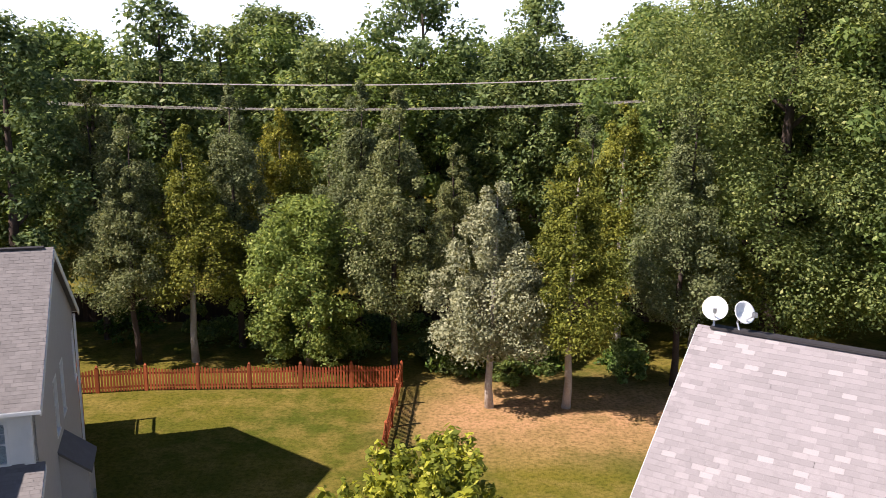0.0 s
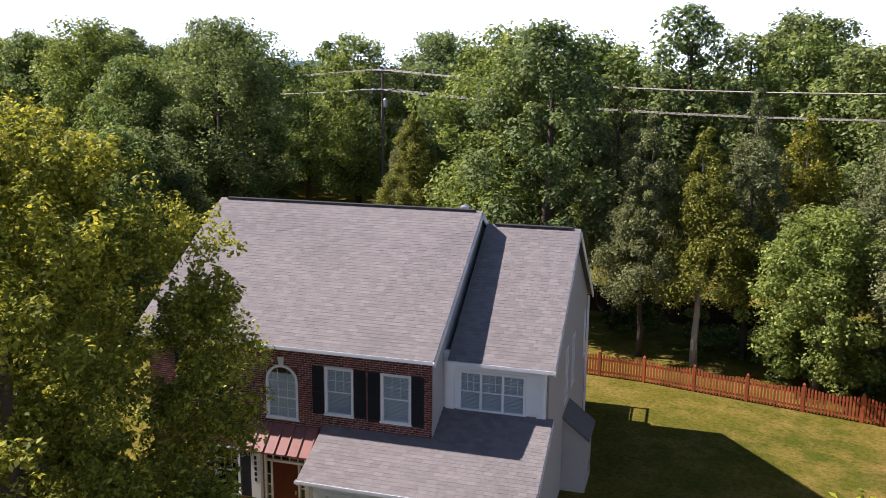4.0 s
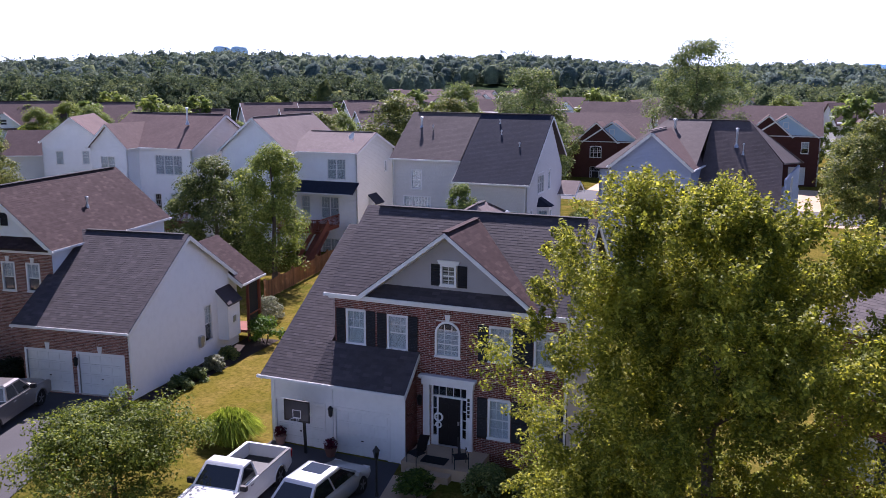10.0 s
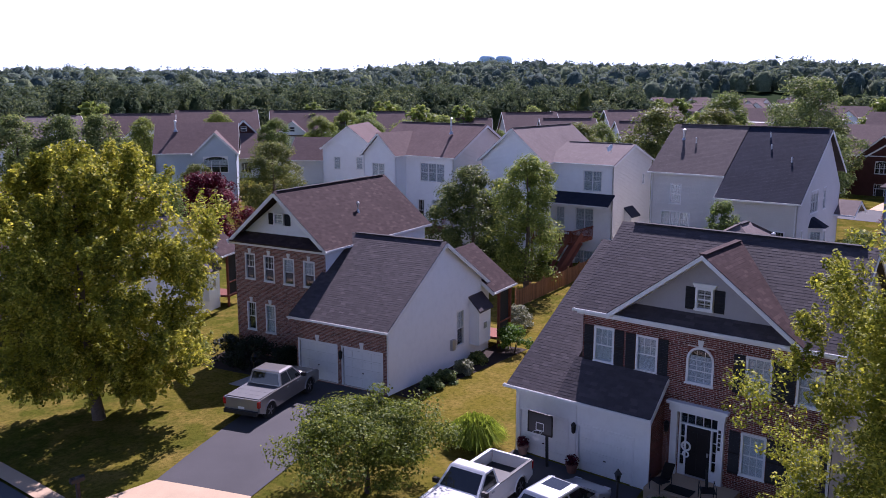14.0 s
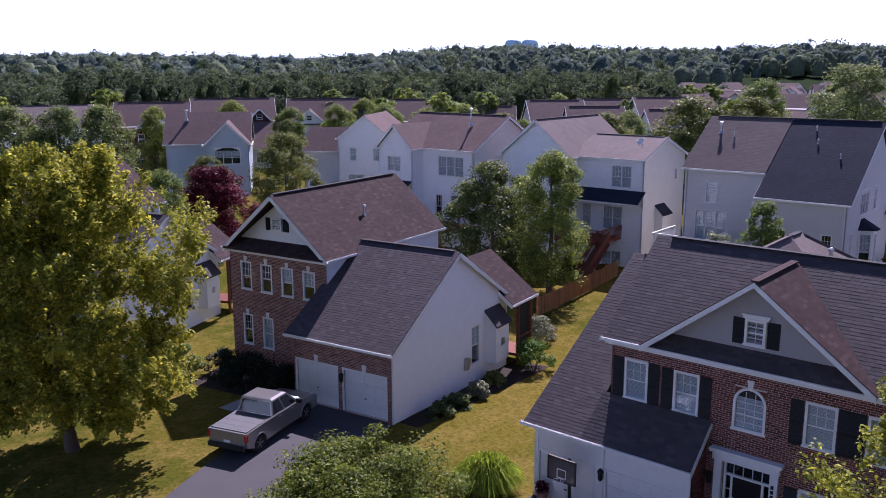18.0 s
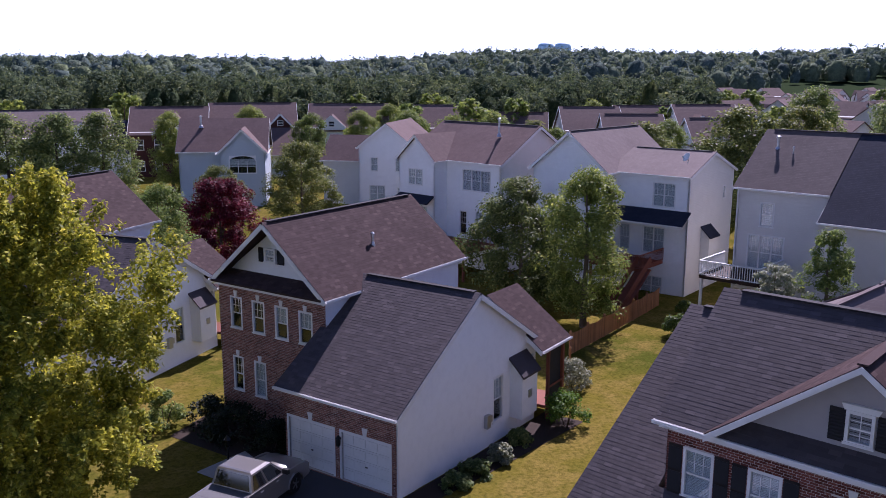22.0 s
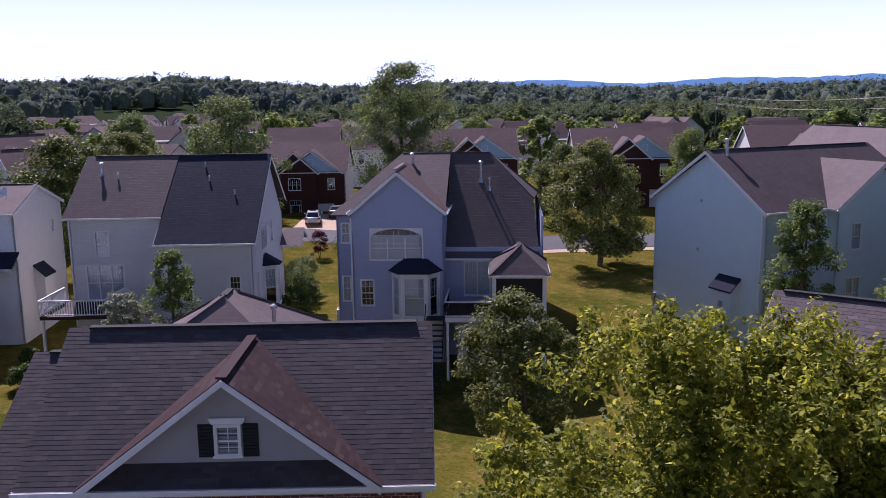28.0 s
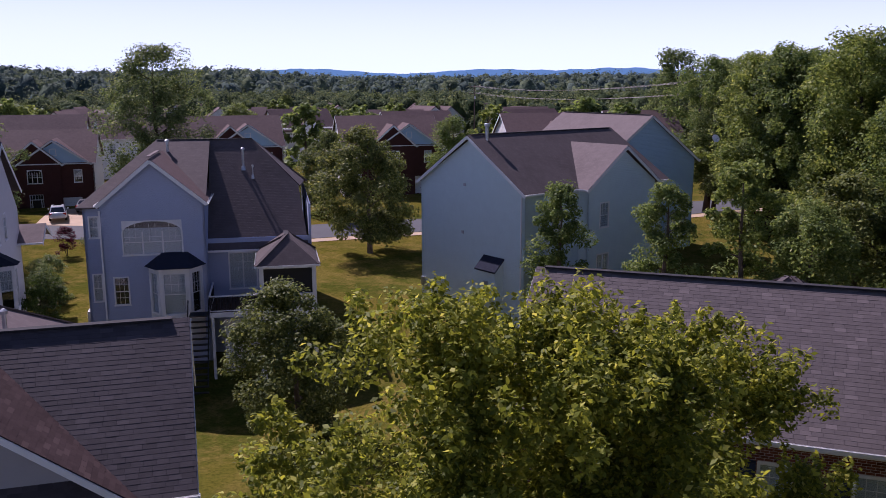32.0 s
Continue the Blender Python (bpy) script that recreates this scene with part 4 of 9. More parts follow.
def hip_roof(h, x0, x1, y0, y1, ze, zr, mat, run, tabs=False, ends="lr"):
    """Hip roof with its ridge along the longer side; run: how far the hips reach in."""
    if x1 - x0 >= y1 - y0:
        m = (y0 + y1) / 2
        a, b = (x0 + (run if "l" in ends else 0), m, zr), (x1 - (run if "r" in ends else 0), m, zr)
        A, B, C_, D_ = (x0, y0, ze), (x1, y0, ze), (x1, y1, ze), (x0, y1, ze)
        roof_slab(h, [A, B, b, a], mat, tabs=tabs)
        roof_slab(h, [C_, D_, a, b], mat, tabs=False)
        if "l" in ends:
            roof_slab(h, [D_, A, a], mat, tabs=tabs)
        if "r" in ends:
            roof_slab(h, [B, C_, b], mat, tabs=tabs)
    else:
        m = (x0 + x1) / 2
        a, b = (m, y0 + run, zr), (m, y1 - run, zr)
        A, B, C_, D_ = (x0, y0, ze), (x1, y0, ze), (x1, y1, ze), (x0, y1, ze)
        roof_slab(h, [A, B, a], mat, tabs=tabs)
        roof_slab(h, [B, C_, b, a], mat, tabs=tabs)
        roof_slab(h, [C_, D_, b], mat, tabs=False)
        roof_slab(h, [D_, A, a, b], mat, tabs=tabs)
    if (Vector(a) - Vector(b)).length > 0.8:
        ridge_cap(h, a, b)
    for p, q in ((A, a), (B, b), (C_, b), (D_, a)):
        if ("l" in ends or p[0] != x0) and ("r" in ends or p[0] != x1):
            Geo().beam(Vector(p) + Vector((0, 0, 0.02)), Vector(q) + Vector((0, 0, 0.02)), 0.22, 0.05).make("hip_cap", mat, h)
    for p, q in ((A, B), (B, C_), (C_, D_), (D_, A)):
        gutter(h, p, q)


def box_walls(h, x0, x1, y0, y1, z0, z1, clads, holes=None, peaks=None, mats=None, single=None):
    """Four walls of a block; keys f r k l for front, right, back and left."""
    holes, peaks = holes or {}, peaks or {}
    ends = {"f": ((x0, y0), (x1, y0)), "r": ((x1, y0), (x1, y1)), "k": ((x1, y1), (x0, y1)), "l": ((x0, y1), (x0, y0))}
    for s, (p, q) in ends.items():
        if s not in clads:
            continue
        c, m = clads[s]
        wall(h, p, q, z0, z1, holes.get(s, ()), c, m, peaks.get(s), single=(single or {}).get(s))


def vent_pipe(h, x, y, z, hh=0.7, r=0.07, cap=True):
    g = Geo().lathe([(r * 2.4, -0.25), (r * 1.5, 0.0), (r, 0.05), (r, hh)] + ([(r * 1.7, hh), (r * 1.7, hh + 0.1), (r * 0.6, hh + 0.16)] if cap else []), 10, (x, y, z))
    g.make("roof_vent_pipe", METAL, h, "grey metal roof vent pipe")


def bump_out(h, side_x, y0, y1, z0, z1, proj, mat, wallmat, sign=1):
    """A small boxed bay on a side wall with its own lean-to roof."""
    xa, xb = (side_x, side_x + proj) if sign > 0 else (side_x - proj, side_x)
    Geo().box(xa, xb, y0, y1, z0, z1).make("boxed_bay", wallmat, h, "siding-clad boxed bay")
    xo, xi = (xb + 0.12, xa) if sign > 0 else (xa - 0.12, xb)
    g = Geo()
    g.prism([(xo, z1 - 0.05), (xi, z1 + 0.75), (xi, z1 + 0.85), (xo, z1 + 0.05)], y0 - 0.12, y1 + 0.12)
    g.make("bay_roof", mat, h, "small shingled lean-to roof")
    Geo().prism([(xb if sign > 0 else xa, z1 - 0.02), (xi, z1 - 0.02), (xi, z1 + 0.72)], y0, y1).make("bay_cheek", wallmat, h)
    Geo().box(xb, xb + 0.05, (y0 + y1) / 2 - 0.15, (y0 + y1) / 2 + 0.15, z0 + 0.9, z0 + 1.25).make("vent_hood", METAL, h, "small metal vent hood")


# ---- houses round the turning place ----
def gable_window(h, y, x0, x1, z0, z1):
    """A small attic window in a gable, with its own shutters."""
    # the gable wall is closed; a dark panel stands in for attic shade
    Geo().box(x0, x1, y - 0.012, y - 0.004, z0, z1).make("window_backing", DARK, h, "dark panel standing in for the unlit attic")
    opening(h, Vector((0, y - 0.125, 0)), Vector((1, 0, 0)), Vector((0, -1, 0)), x0, x1, z0, z1, "grid", "")
    w = (x1 - x0) * 0.62
    for a in (x0 - w - 0.06, x1 + 0.06):
        saw = [(y - 0.002, z0 - 0.06), (y - 0.05, z0 - 0.06)]
        for k in range(9):
            z = z0 - 0.02 + (z1 - z0) * k / 9
            saw += [(y - 0.065, z), (y - 0.045, z + 0.06)]
        sh = Geo().prism(saw + [(y - 0.05, z1), (y - 0.002, z1)], a, a + w, 0)
        sh.make("shutter", SHUTTER, h, "black louvred shutter")


def house_b():
    h = thing("brick_house", pose(-30.20, -17.12, -0.00, 0, 0, 90.1), "two-storey red brick house with grey pediment and white garage wing", "house")
    ze, zr, ym = 5.84, 8.9, 4.1
    up = [(0.63, 1.48, 3.69, 5.13, "dh", "sb"), (2.49, 3.35, 3.67, 5.1, "dh", "sb"), (4.58, 5.6, 3.63, 5.06, "arch", "kb"), (6.83, 7.73, 3.66, 5.08, "dh", "sb"), (8.63, 9.5, 3.66, 5.08, "dh", "sb"),
          (6.83, 7.7, 0.5, 2.12, "grid", "s"), (8.63, 9.5, 0.5, 2.12, "grid", "s"), (4.4, 5.95, -0.15, 2.5, "door_black", "")]
    up = [(a - 0.1, b - 0.1, c, e, k, o) for a, b, c, e, k, o in up]
    box_walls(h, 0.1, 9.8, 0.3, 7.9, -1.3, 5.98, {"f": ("brick", BRICK), "r": ("siding", SIDE_GREY), "k": ("plain", SIDE_GREY), "l": ("siding", SIDE_GREY)}, {"f": up}, {"r": (3.8, 8.8), "l": (3.8, 8.8)}, single={"f": (3.2, 6.6, 3.3, 5.6)})
    roof_slab(h, [(-0.2, 0.05, ze), (10.15, 0.05, ze), (10.15, ym, zr), (-0.2, ym, zr)], SH_B, single=(0.0, 2.6, 1.2, 5.2))
    roof_slab(h, [(10.15, 8.15, ze), (-0.2, 8.15, ze), (-0.2, ym, zr), (10.15, ym, zr)], SH_B)
    ridge_cap(h, (0.4, ym, zr), (9.7, ym, zr))
    trim_gable(h, [(10.15, 0.05, ze), (10.15, ym, zr), (10.15, 8.15, ze)])
    trim_gable(h, [(-0.2, ym, zr), (-0.2, 8.15, ze)])
    Geo().box(-0.1, 10.1, 0.1, 0.29, 5.6, 5.82).make("frieze_board", WHITE, h, "white frieze board under the eaves")
    gutter(h, (-0.25, 0.0, ze), (10.2, 0.0, ze), (9.9, 0.2, -0.6, 5.8))
    # pediment with deep white rakes standing on the main roof
    pk, l, r, zp = 5.1, 1.35, 8.85, 8.7
    wall(h, (2.0, 0.62), (8.2, 0.62), 6.05, 6.3, (), "siding", SIDE_GREY, (3.1, 8.5), label="grey siding pediment", single=(1,))
    for s, e in ((1, l), (-1, r)):
        sl = (zp - ze) / abs(pk - e)
        tip, foot, back = (pk, -0.15, zp), (e, -0.15, ze + 0.05), (pk, ym - 0.25, zp)
        if s > 0:
            roof_slab(h, [(e, 0.12, ze + 0.05), foot, tip, back], SH_C)
        else:
            roof_slab(h, [foot, (e, 0.12, ze + 0.05), back, tip], SH_C)
        Geo().prism([(e, ze - 0.18), (pk, zp - 0.18), (pk, zp - 0.02), (e, ze + 0.02)], -0.19, -0.15).make("rake_board", WHITE, h, "broad white rake board")
        Geo().prism([(e + s * 0.1, ze - 0.12), (pk, zp - 0.2), (pk, zp - 0.15), (e + s * 0.1, ze - 0.06)], -0.149, 0.96).make("rake_soffit", WHITE, h)
    ridge_cap(h, (pk, -0.1, zp), (pk, ym - 0.5, zp), SH_C)
    gable_window(h, 0.62, 4.71, 5.33, 6.48, 7.29)
    Geo().prism([(4.63, 7.31), (5.41, 7.31), (5.49, 7.47), (4.55, 7.47)], 0.49, 0.62).make("window_cap", WHITE, h, "white moulded window cap")
    # garage wing
    gd = [(0.22, 2.45, -0.75, 1.3, "garage", ""), (3.02, 5.35, -0.75, 1.28, "garage", "")]
    wall(h, (-2.3, -0.95), (3.75, -0.95), -1.4, 2.45, gd, "plain", WHITE, label="white panelled garage front")
    wall(h, (3.75, -0.95), (3.75, 0.29), -1.4, 2.5, (), "brick", BRICK)
    Geo().prism([(-0.95, 2.5), (0.29, 2.5), (0.29, 3.6)], 3.6, 3.75, 0).make("cheek_wall", BRICK, h)
    wall(h, (-2.3, 11.4), (-2.3, -0.95), -1.4, 2.6, (), "siding", SIDE_GREY, (5.2, 7.4))
    for x in (-2.28, 0.45, 3.58):
        Geo().box(x, x + 0.16, -1.0, -0.951, -0.9, 2.4).make("corner_pilaster", WHITE, h)
    roof_slab(h, [(-2.62, -1.25, 2.4), (-0.2, -1.25, 2.4), (-0.2, 6.2, 7.58), (-2.25, 6.2, 7.58)], SH_B)
    roof_slab(h, [(-0.2, -1.25, 2.4), (3.9, -1.25, 2.4), (3.9, 0.29, 3.70), (-0.2, 0.29, 3.70)], SH_B)
    roof_slab(h, [(-0.2, 11.65, 3.79), (-2.45, 11.65, 3.79), (-2.25, 6.2, 7.58), (-0.2, 6.2, 7.58)], SH_B, tabs=False)
    ridge_cap(h, (-1.75, 6.2, 7.58), (-0.35, 6.2, 7.58))
    trim_gable(h, [(-2.62, -1.25, 2.4), (-2.25, 6.2, 7.58), (-2.45, 11.65, 3.79)])
    trim_gable(h, [(3.9, -1.25, 2.4), (3.9, 0.29, 3.7)])
    gutter(h, (-2.75, -1.3, 2.4), (3.95, -1.3, 2.4), (3.78, -1.0, -0.8, 2.35))
    # rear wing under a hip roof
    box_walls(h, -1.0, 6.0, 8.0, 15.5, -1.4, 5.8, {"r": ("plain", SIDE_GREY), "k": ("plain", SIDE_GREY), "l": ("plain", SIDE_GREY)})
    hip_roof(h, -1.3, 6.3, 7.5, 15.8, 5.7, 8.15, SH_FAR3, 3.6)
    vent_pipe(h, 4.6, 9.6, 7.3)
    # door surround, steps
    g = Geo().box(4.1, 4.36, 0.16, 0.289, -0.2, 2.45).box(5.94, 6.2, 0.16, 0.289, -0.2, 2.45).box(4.05, 6.25, 0.1, 0.289, 2.45, 2.72).box(3.95, 6.35, 0.02, 0.289, 2.72, 2.84)
    g.make("door_surround", WHITE, h, "white pilastered door surround with cornice")
    Geo().box(3.9, 6.9, -1.6, 0.28, -1.2, -0.16).box(4.2, 6.0, -2.0, -1.6, -1.2, -0.34).make("front_steps", CONCRETE, h, "concrete porch and step")
    return h


def house_c():
    h = thing("brick_house", pose(-31.62, -33.35, -0.04, 0, 0, 98.0), "brown brick house with white siding and a two-door garage wing", "house", "front-gabled houses")
    fw = [(u0, u1, z0, z1, "dh", "k" + o) for u0, u1, z0, z1, o in ((-6.08, -5.36, 3.86, 5.34, "d"), (-4.66, -3.92, 3.84, 5.33, "d"), (-3.22, -2.47, 3.83, 5.31, "h"), (-1.78, -1.02, 3.85, 5.3, "h"), (-6.06, -5.42, 0.84, 2.48, "d"), (-4.66, -3.96, 0.8, 2.46, "b"))]
    box_walls(h, -6.85, -0.25, 0.3, 10.5, -1.6, 6.2, {"f": ("brick", BRICK_C), "r": ("siding", SIDE_WHITE), "k": ("plain", SIDE_WHITE), "l": ("siding", SIDE_WHITE)},
              {"f": [(u0 + 6.85, u1 + 6.85, a, b, k, o) for u0, u1, a, b, k, o in fw]}, {"k": (3.3, 8.7)})
    wall(h, (-6.5, 0.75), (-0.6, 0.75), 6.25, 6.5, (), "siding", SIDE_WHITE, (2.95, 8.65), label="white siding gable")
    gable_roof(h, -7.05, 0.05, -0.05, 10.8, 6.09, 9.07, "y", SH_C)
    roof_slab(h, [(-6.95, -0.08, 6.1), (-0.15, -0.08, 6.1), (-0.5, 0.76, 6.55), (-6.6, 0.76, 6.55)], SH_C)
    Geo().box(-7.0, -0.1, 0.05, 0.29, 5.85, 6.08).make("frieze_board", WHITE, h, "white frieze board")
    gable_window(h, 0.75, -4.1, -3.45, 7.14, 7.74)
    vent_pipe(h, -1.6, 5.2, 7.55, 0.35, 0.06)
    # garage wing
    gd = [(0.2, 2.58, -0.24, 1.74, "garage", "k"), (3.02, 5.38, -0.24, 1.74, "garage", "k")]
    wall(h, (-0.3, -2.2), (5.4, -2.2), -1.3, 3.15, gd, "brick", BRICK_C)
    gw = [(6.95, 7.8, 0.3, 2.35, "dh", "h"), (10.1, 10.7, 1.2, 2.6, "dh", "")]
    wall(h, (5.4, -2.2), (5.4, 8.6), -1.6, 3.2, gw, "siding", SIDE_WHITE, (5.4, 6.5), single=(1,))
    wall(h, (-0.3, 0.3), (-0.3, -2.2), -1.3, 3.2, (), "brick", BRICK_C)
    wall(h, (5.4, 8.6), (-0.3, 8.6), -1.6, 3.2, (), "plain", SIDE_WHITE)
    gable_roof(h, -0.55, 5.7, -2.55, 8.95, 3.05, 6.6, "x", SH_B)
    Geo().beam((5.42, -2.15, 3.1), (5.42, -2.15, -1), 0.09, 0.07).make("downspout", WHITE, h)
    bump_out(h, 5.42, 6.2, 7.6, 0.1, 2.1, 0.65, SH_B, SIDE_WHITE)
    Geo().box(5.43, 5.6, 4.0, 4.3, 0.3, 0.9).box(5.43, 5.55, 4.35, 4.5, 0.5, 0.8).make("meter_box", METAL, h, "grey electric meter box")
    # screened porch
    gable_roof(h, 0.3, 6.3, 7.6, 10.5, 3.0, 5.2, "y", SH_C, vent=False)
    for x, y in ((6.0, 8.8), (6.0, 10.3), (0.6, 10.3), (3.3, 10.3)):
        Geo().box(x - 0.07, x + 0.07, y - 0.07, y + 0.07, -1.4, 2.95).make("porch_post", DECK_RED, h, "brown porch post")
    Geo().box(0.5, 6.1, 8.65, 10.4, -0.2, -0.05).box(6.02, 6.08, 8.8, 10.3, 0.8, 0.88).make("porch_floor", DECK_RED, h, "brown porch floor and rail")
    Geo().box(5.9, 5.92, 8.85, 10.25, -0.05, 2.9).make("porch_screen", DARK, h, "dark insect screen")
    return h


def house_a():
    h = thing("brick_house", pose(-14.60, 20.50, 0.00, 0, 0, 17.8), "red brick house with taupe siding wing and sunlit grey shingle roof", "house")
    L0 = -10.7
    fw = [(-3.76, -2.8, 3.45, 5.05, "dh", "sb"), (-1.8, -0.82, 3.42, 5.04, "dh", "sb"), (-5.9, -4.78, 3.1, 4.95, "arch", "k"), (-8.9, -7.95, 3.45, 5.05, "dh", "sb"), (-8.0, -7.05, 0.1, 1.75, "dh", "s"), (-6.1, -4.55, -0.6, 1.85, "door_red", "")]
    box_walls(h, L0 + 0.3, -0.1, 0.3, 11.9, -1.4, 6.05, {"f": ("brick", BRICK), "r": ("siding", SIDE_TAUPE), "k": ("plain", SIDE_TAUPE), "l": ("siding", SIDE_TAUPE)},
              {"f": [(u0 - L0 - 0.3, u1 - L0 - 0.3, a, b, k, o) for u0, u1, a, b, k, o in fw]}, {"r": (5.8, 9.45), "l": (5.8, 9.45)})
    gable_roof(h, L0, 0.1, -0.17, 12.2, 5.82, 9.6, "x", SH_A)
    Geo().box(L0 + 0.2, 0.0, 0.1, 0.289, 5.6, 5.8).make("frieze_board", WHITE, h, "white frieze board")
    # set-back wing
    sw = [(3.8, 4.6, 2.75, 4.7, "dh", ""), (5.6, 6.4, 2.75, 4.7, "dh", ""), (9.3, 9.95, 2.75, 4.7, "dh", ""), (4.3, 5.0, -0.2, 1.5, "dh", "")]
    box_walls(h, -0.1, 3.4, 1.6, 11.7, -1.4, 5.6, {"f": ("plain", WHITE), "r": ("siding", SIDE_TAUPE), "k": ("plain", SIDE_TAUPE)},
              {"f": [(0.55, 2.75, 3.63, 4.96, "triple", "b")], "r": sw}, {"r": (5.05, 8.85)}, single={"r": (1,)})
    gable_roof(h, 0.14, 3.65, 1.25, 11.95, 5.4, 9.03, "x", SH_A)
    for x in (0.0, 3.05):
        Geo().box(x, x + 0.3, 1.54, 1.6, 3.5, 5.3).make("white_pilaster", WHITE, h)
    Geo().beam((3.3, 1.45, 5.3), (3.3, 1.45, 3.7), 0.09, 0.07).make("downspout", WHITE, h, "white downspout")
    bump_out(h, 3.42, 5.2, 6.9, -0.9, 1.5, 0.9, SH_A, SIDE_TAUPE)
    Geo().beam((3.5, 11.6, 5.3), (3.5, 11.6, -0.7), 0.09, 0.07).make("downspout", WHITE, h)
    vent_pipe(h, -0.8, 6.9, 9.2, 0.3, 0.12)
    # garage wing
    wall(h, (-3.6, -1.45), (3.4, -1.45), -1.4, 2.2, [(0.6, 3.0, -0.6, 1.5, "garage", ""), (3.9, 6.3, -0.6, 1.5, "garage", "")], "plain", WHITE)
    wall(h, (3.4, -1.45), (3.4, 1.6), -1.4, 2.2, (), "siding", SIDE_TAUPE)
    Geo().prism([(-1.45, 2.2), (1.6, 2.2), (1.6, 3.6)], 3.26, 3.4, 0).make("cheek_wall", SIDE_TAUPE, h)
    wall(h, (-3.6, 0.29), (-3.6, -1.45), -1.4, 2.2, (), "brick", BRICK)
    roof_slab(h, [(-3.85, -1.8, 2.08), (3.6, -1.8, 2.08), (3.6, 0.29, 3.04), (-3.85, 0.29, 3.04)], SH_A)
    roof_slab(h, [(-0.09, 0.29, 3.04), (3.6, 0.29, 3.04), (3.6, 1.59, 3.64), (-0.09, 1.59, 3.64)], SH_A)
    trim_gable(h, [(-3.85, -1.8, 2.08), (-3.85, 0.29, 3.04)])
    trim_gable(h, [(3.6, -1.8, 2.08), (3.6, 1.6, 3.64)])
    gutter(h, (-3.9, -1.85, 2.08), (3.65, -1.85, 2.08))
    # awning over the entry
    aw = Geo().prism([(-0.55, 2.12), (0.29, 2.85), (0.29, 2.9), (-0.55, 2.18)], -6.55, -4.0, 0).make("entry_awning", COPPER, h, "dull red standing-seam metal awning")
    for k in range(7):
        x = -6.53 + k * 0.415
        Geo().beam((x, -0.56, 2.2), (x, 0.28, 2.92), 0.035, 0.05).make("seam", COPPER, aw)
    g = Geo().box(-6.5, -6.15, 0.1, 0.289, -0.7, 2.08).box(-4.5, -4.15, 0.1, 0.289, -0.7, 2.08).box(-6.5, -4.15, 0.1, 0.289, 1.9, 2.1)
    g.make("door_surround", WHITE, h, "white door surround")
    for k in range(5):
        Geo().box(-6.36, -6.28, 0.075, 0.1, 1.55 - k * 0.2, 1.68 - k * 0.2).make("number_bar", BLACK_METAL, h)
    Geo().box(-6.6, -3.9, -1.2, 0.28, -1.2, -0.62).make("front_step", CONCRETE, h)
    # rear deck
    Geo().box(0.5, 3.3, 11.8, 14.3, 1.4, 1.55).make("deck_floor", FENCE_RED, h, "red stained deck floor")
    for x in (0.6, 3.2):
        Geo().box(x - 0.06, x + 0.06, 14.1, 14.22, -1.2, 2.5).make("deck_post", FENCE_RED, h)
    Geo().box(3.18, 3.24, 11.8, 14.2, 2.4, 2.48).box(3.18, 3.24, 11.8, 14.2, 1.7, 1.76).make("deck_rail", FENCE_RED, h)
    return h


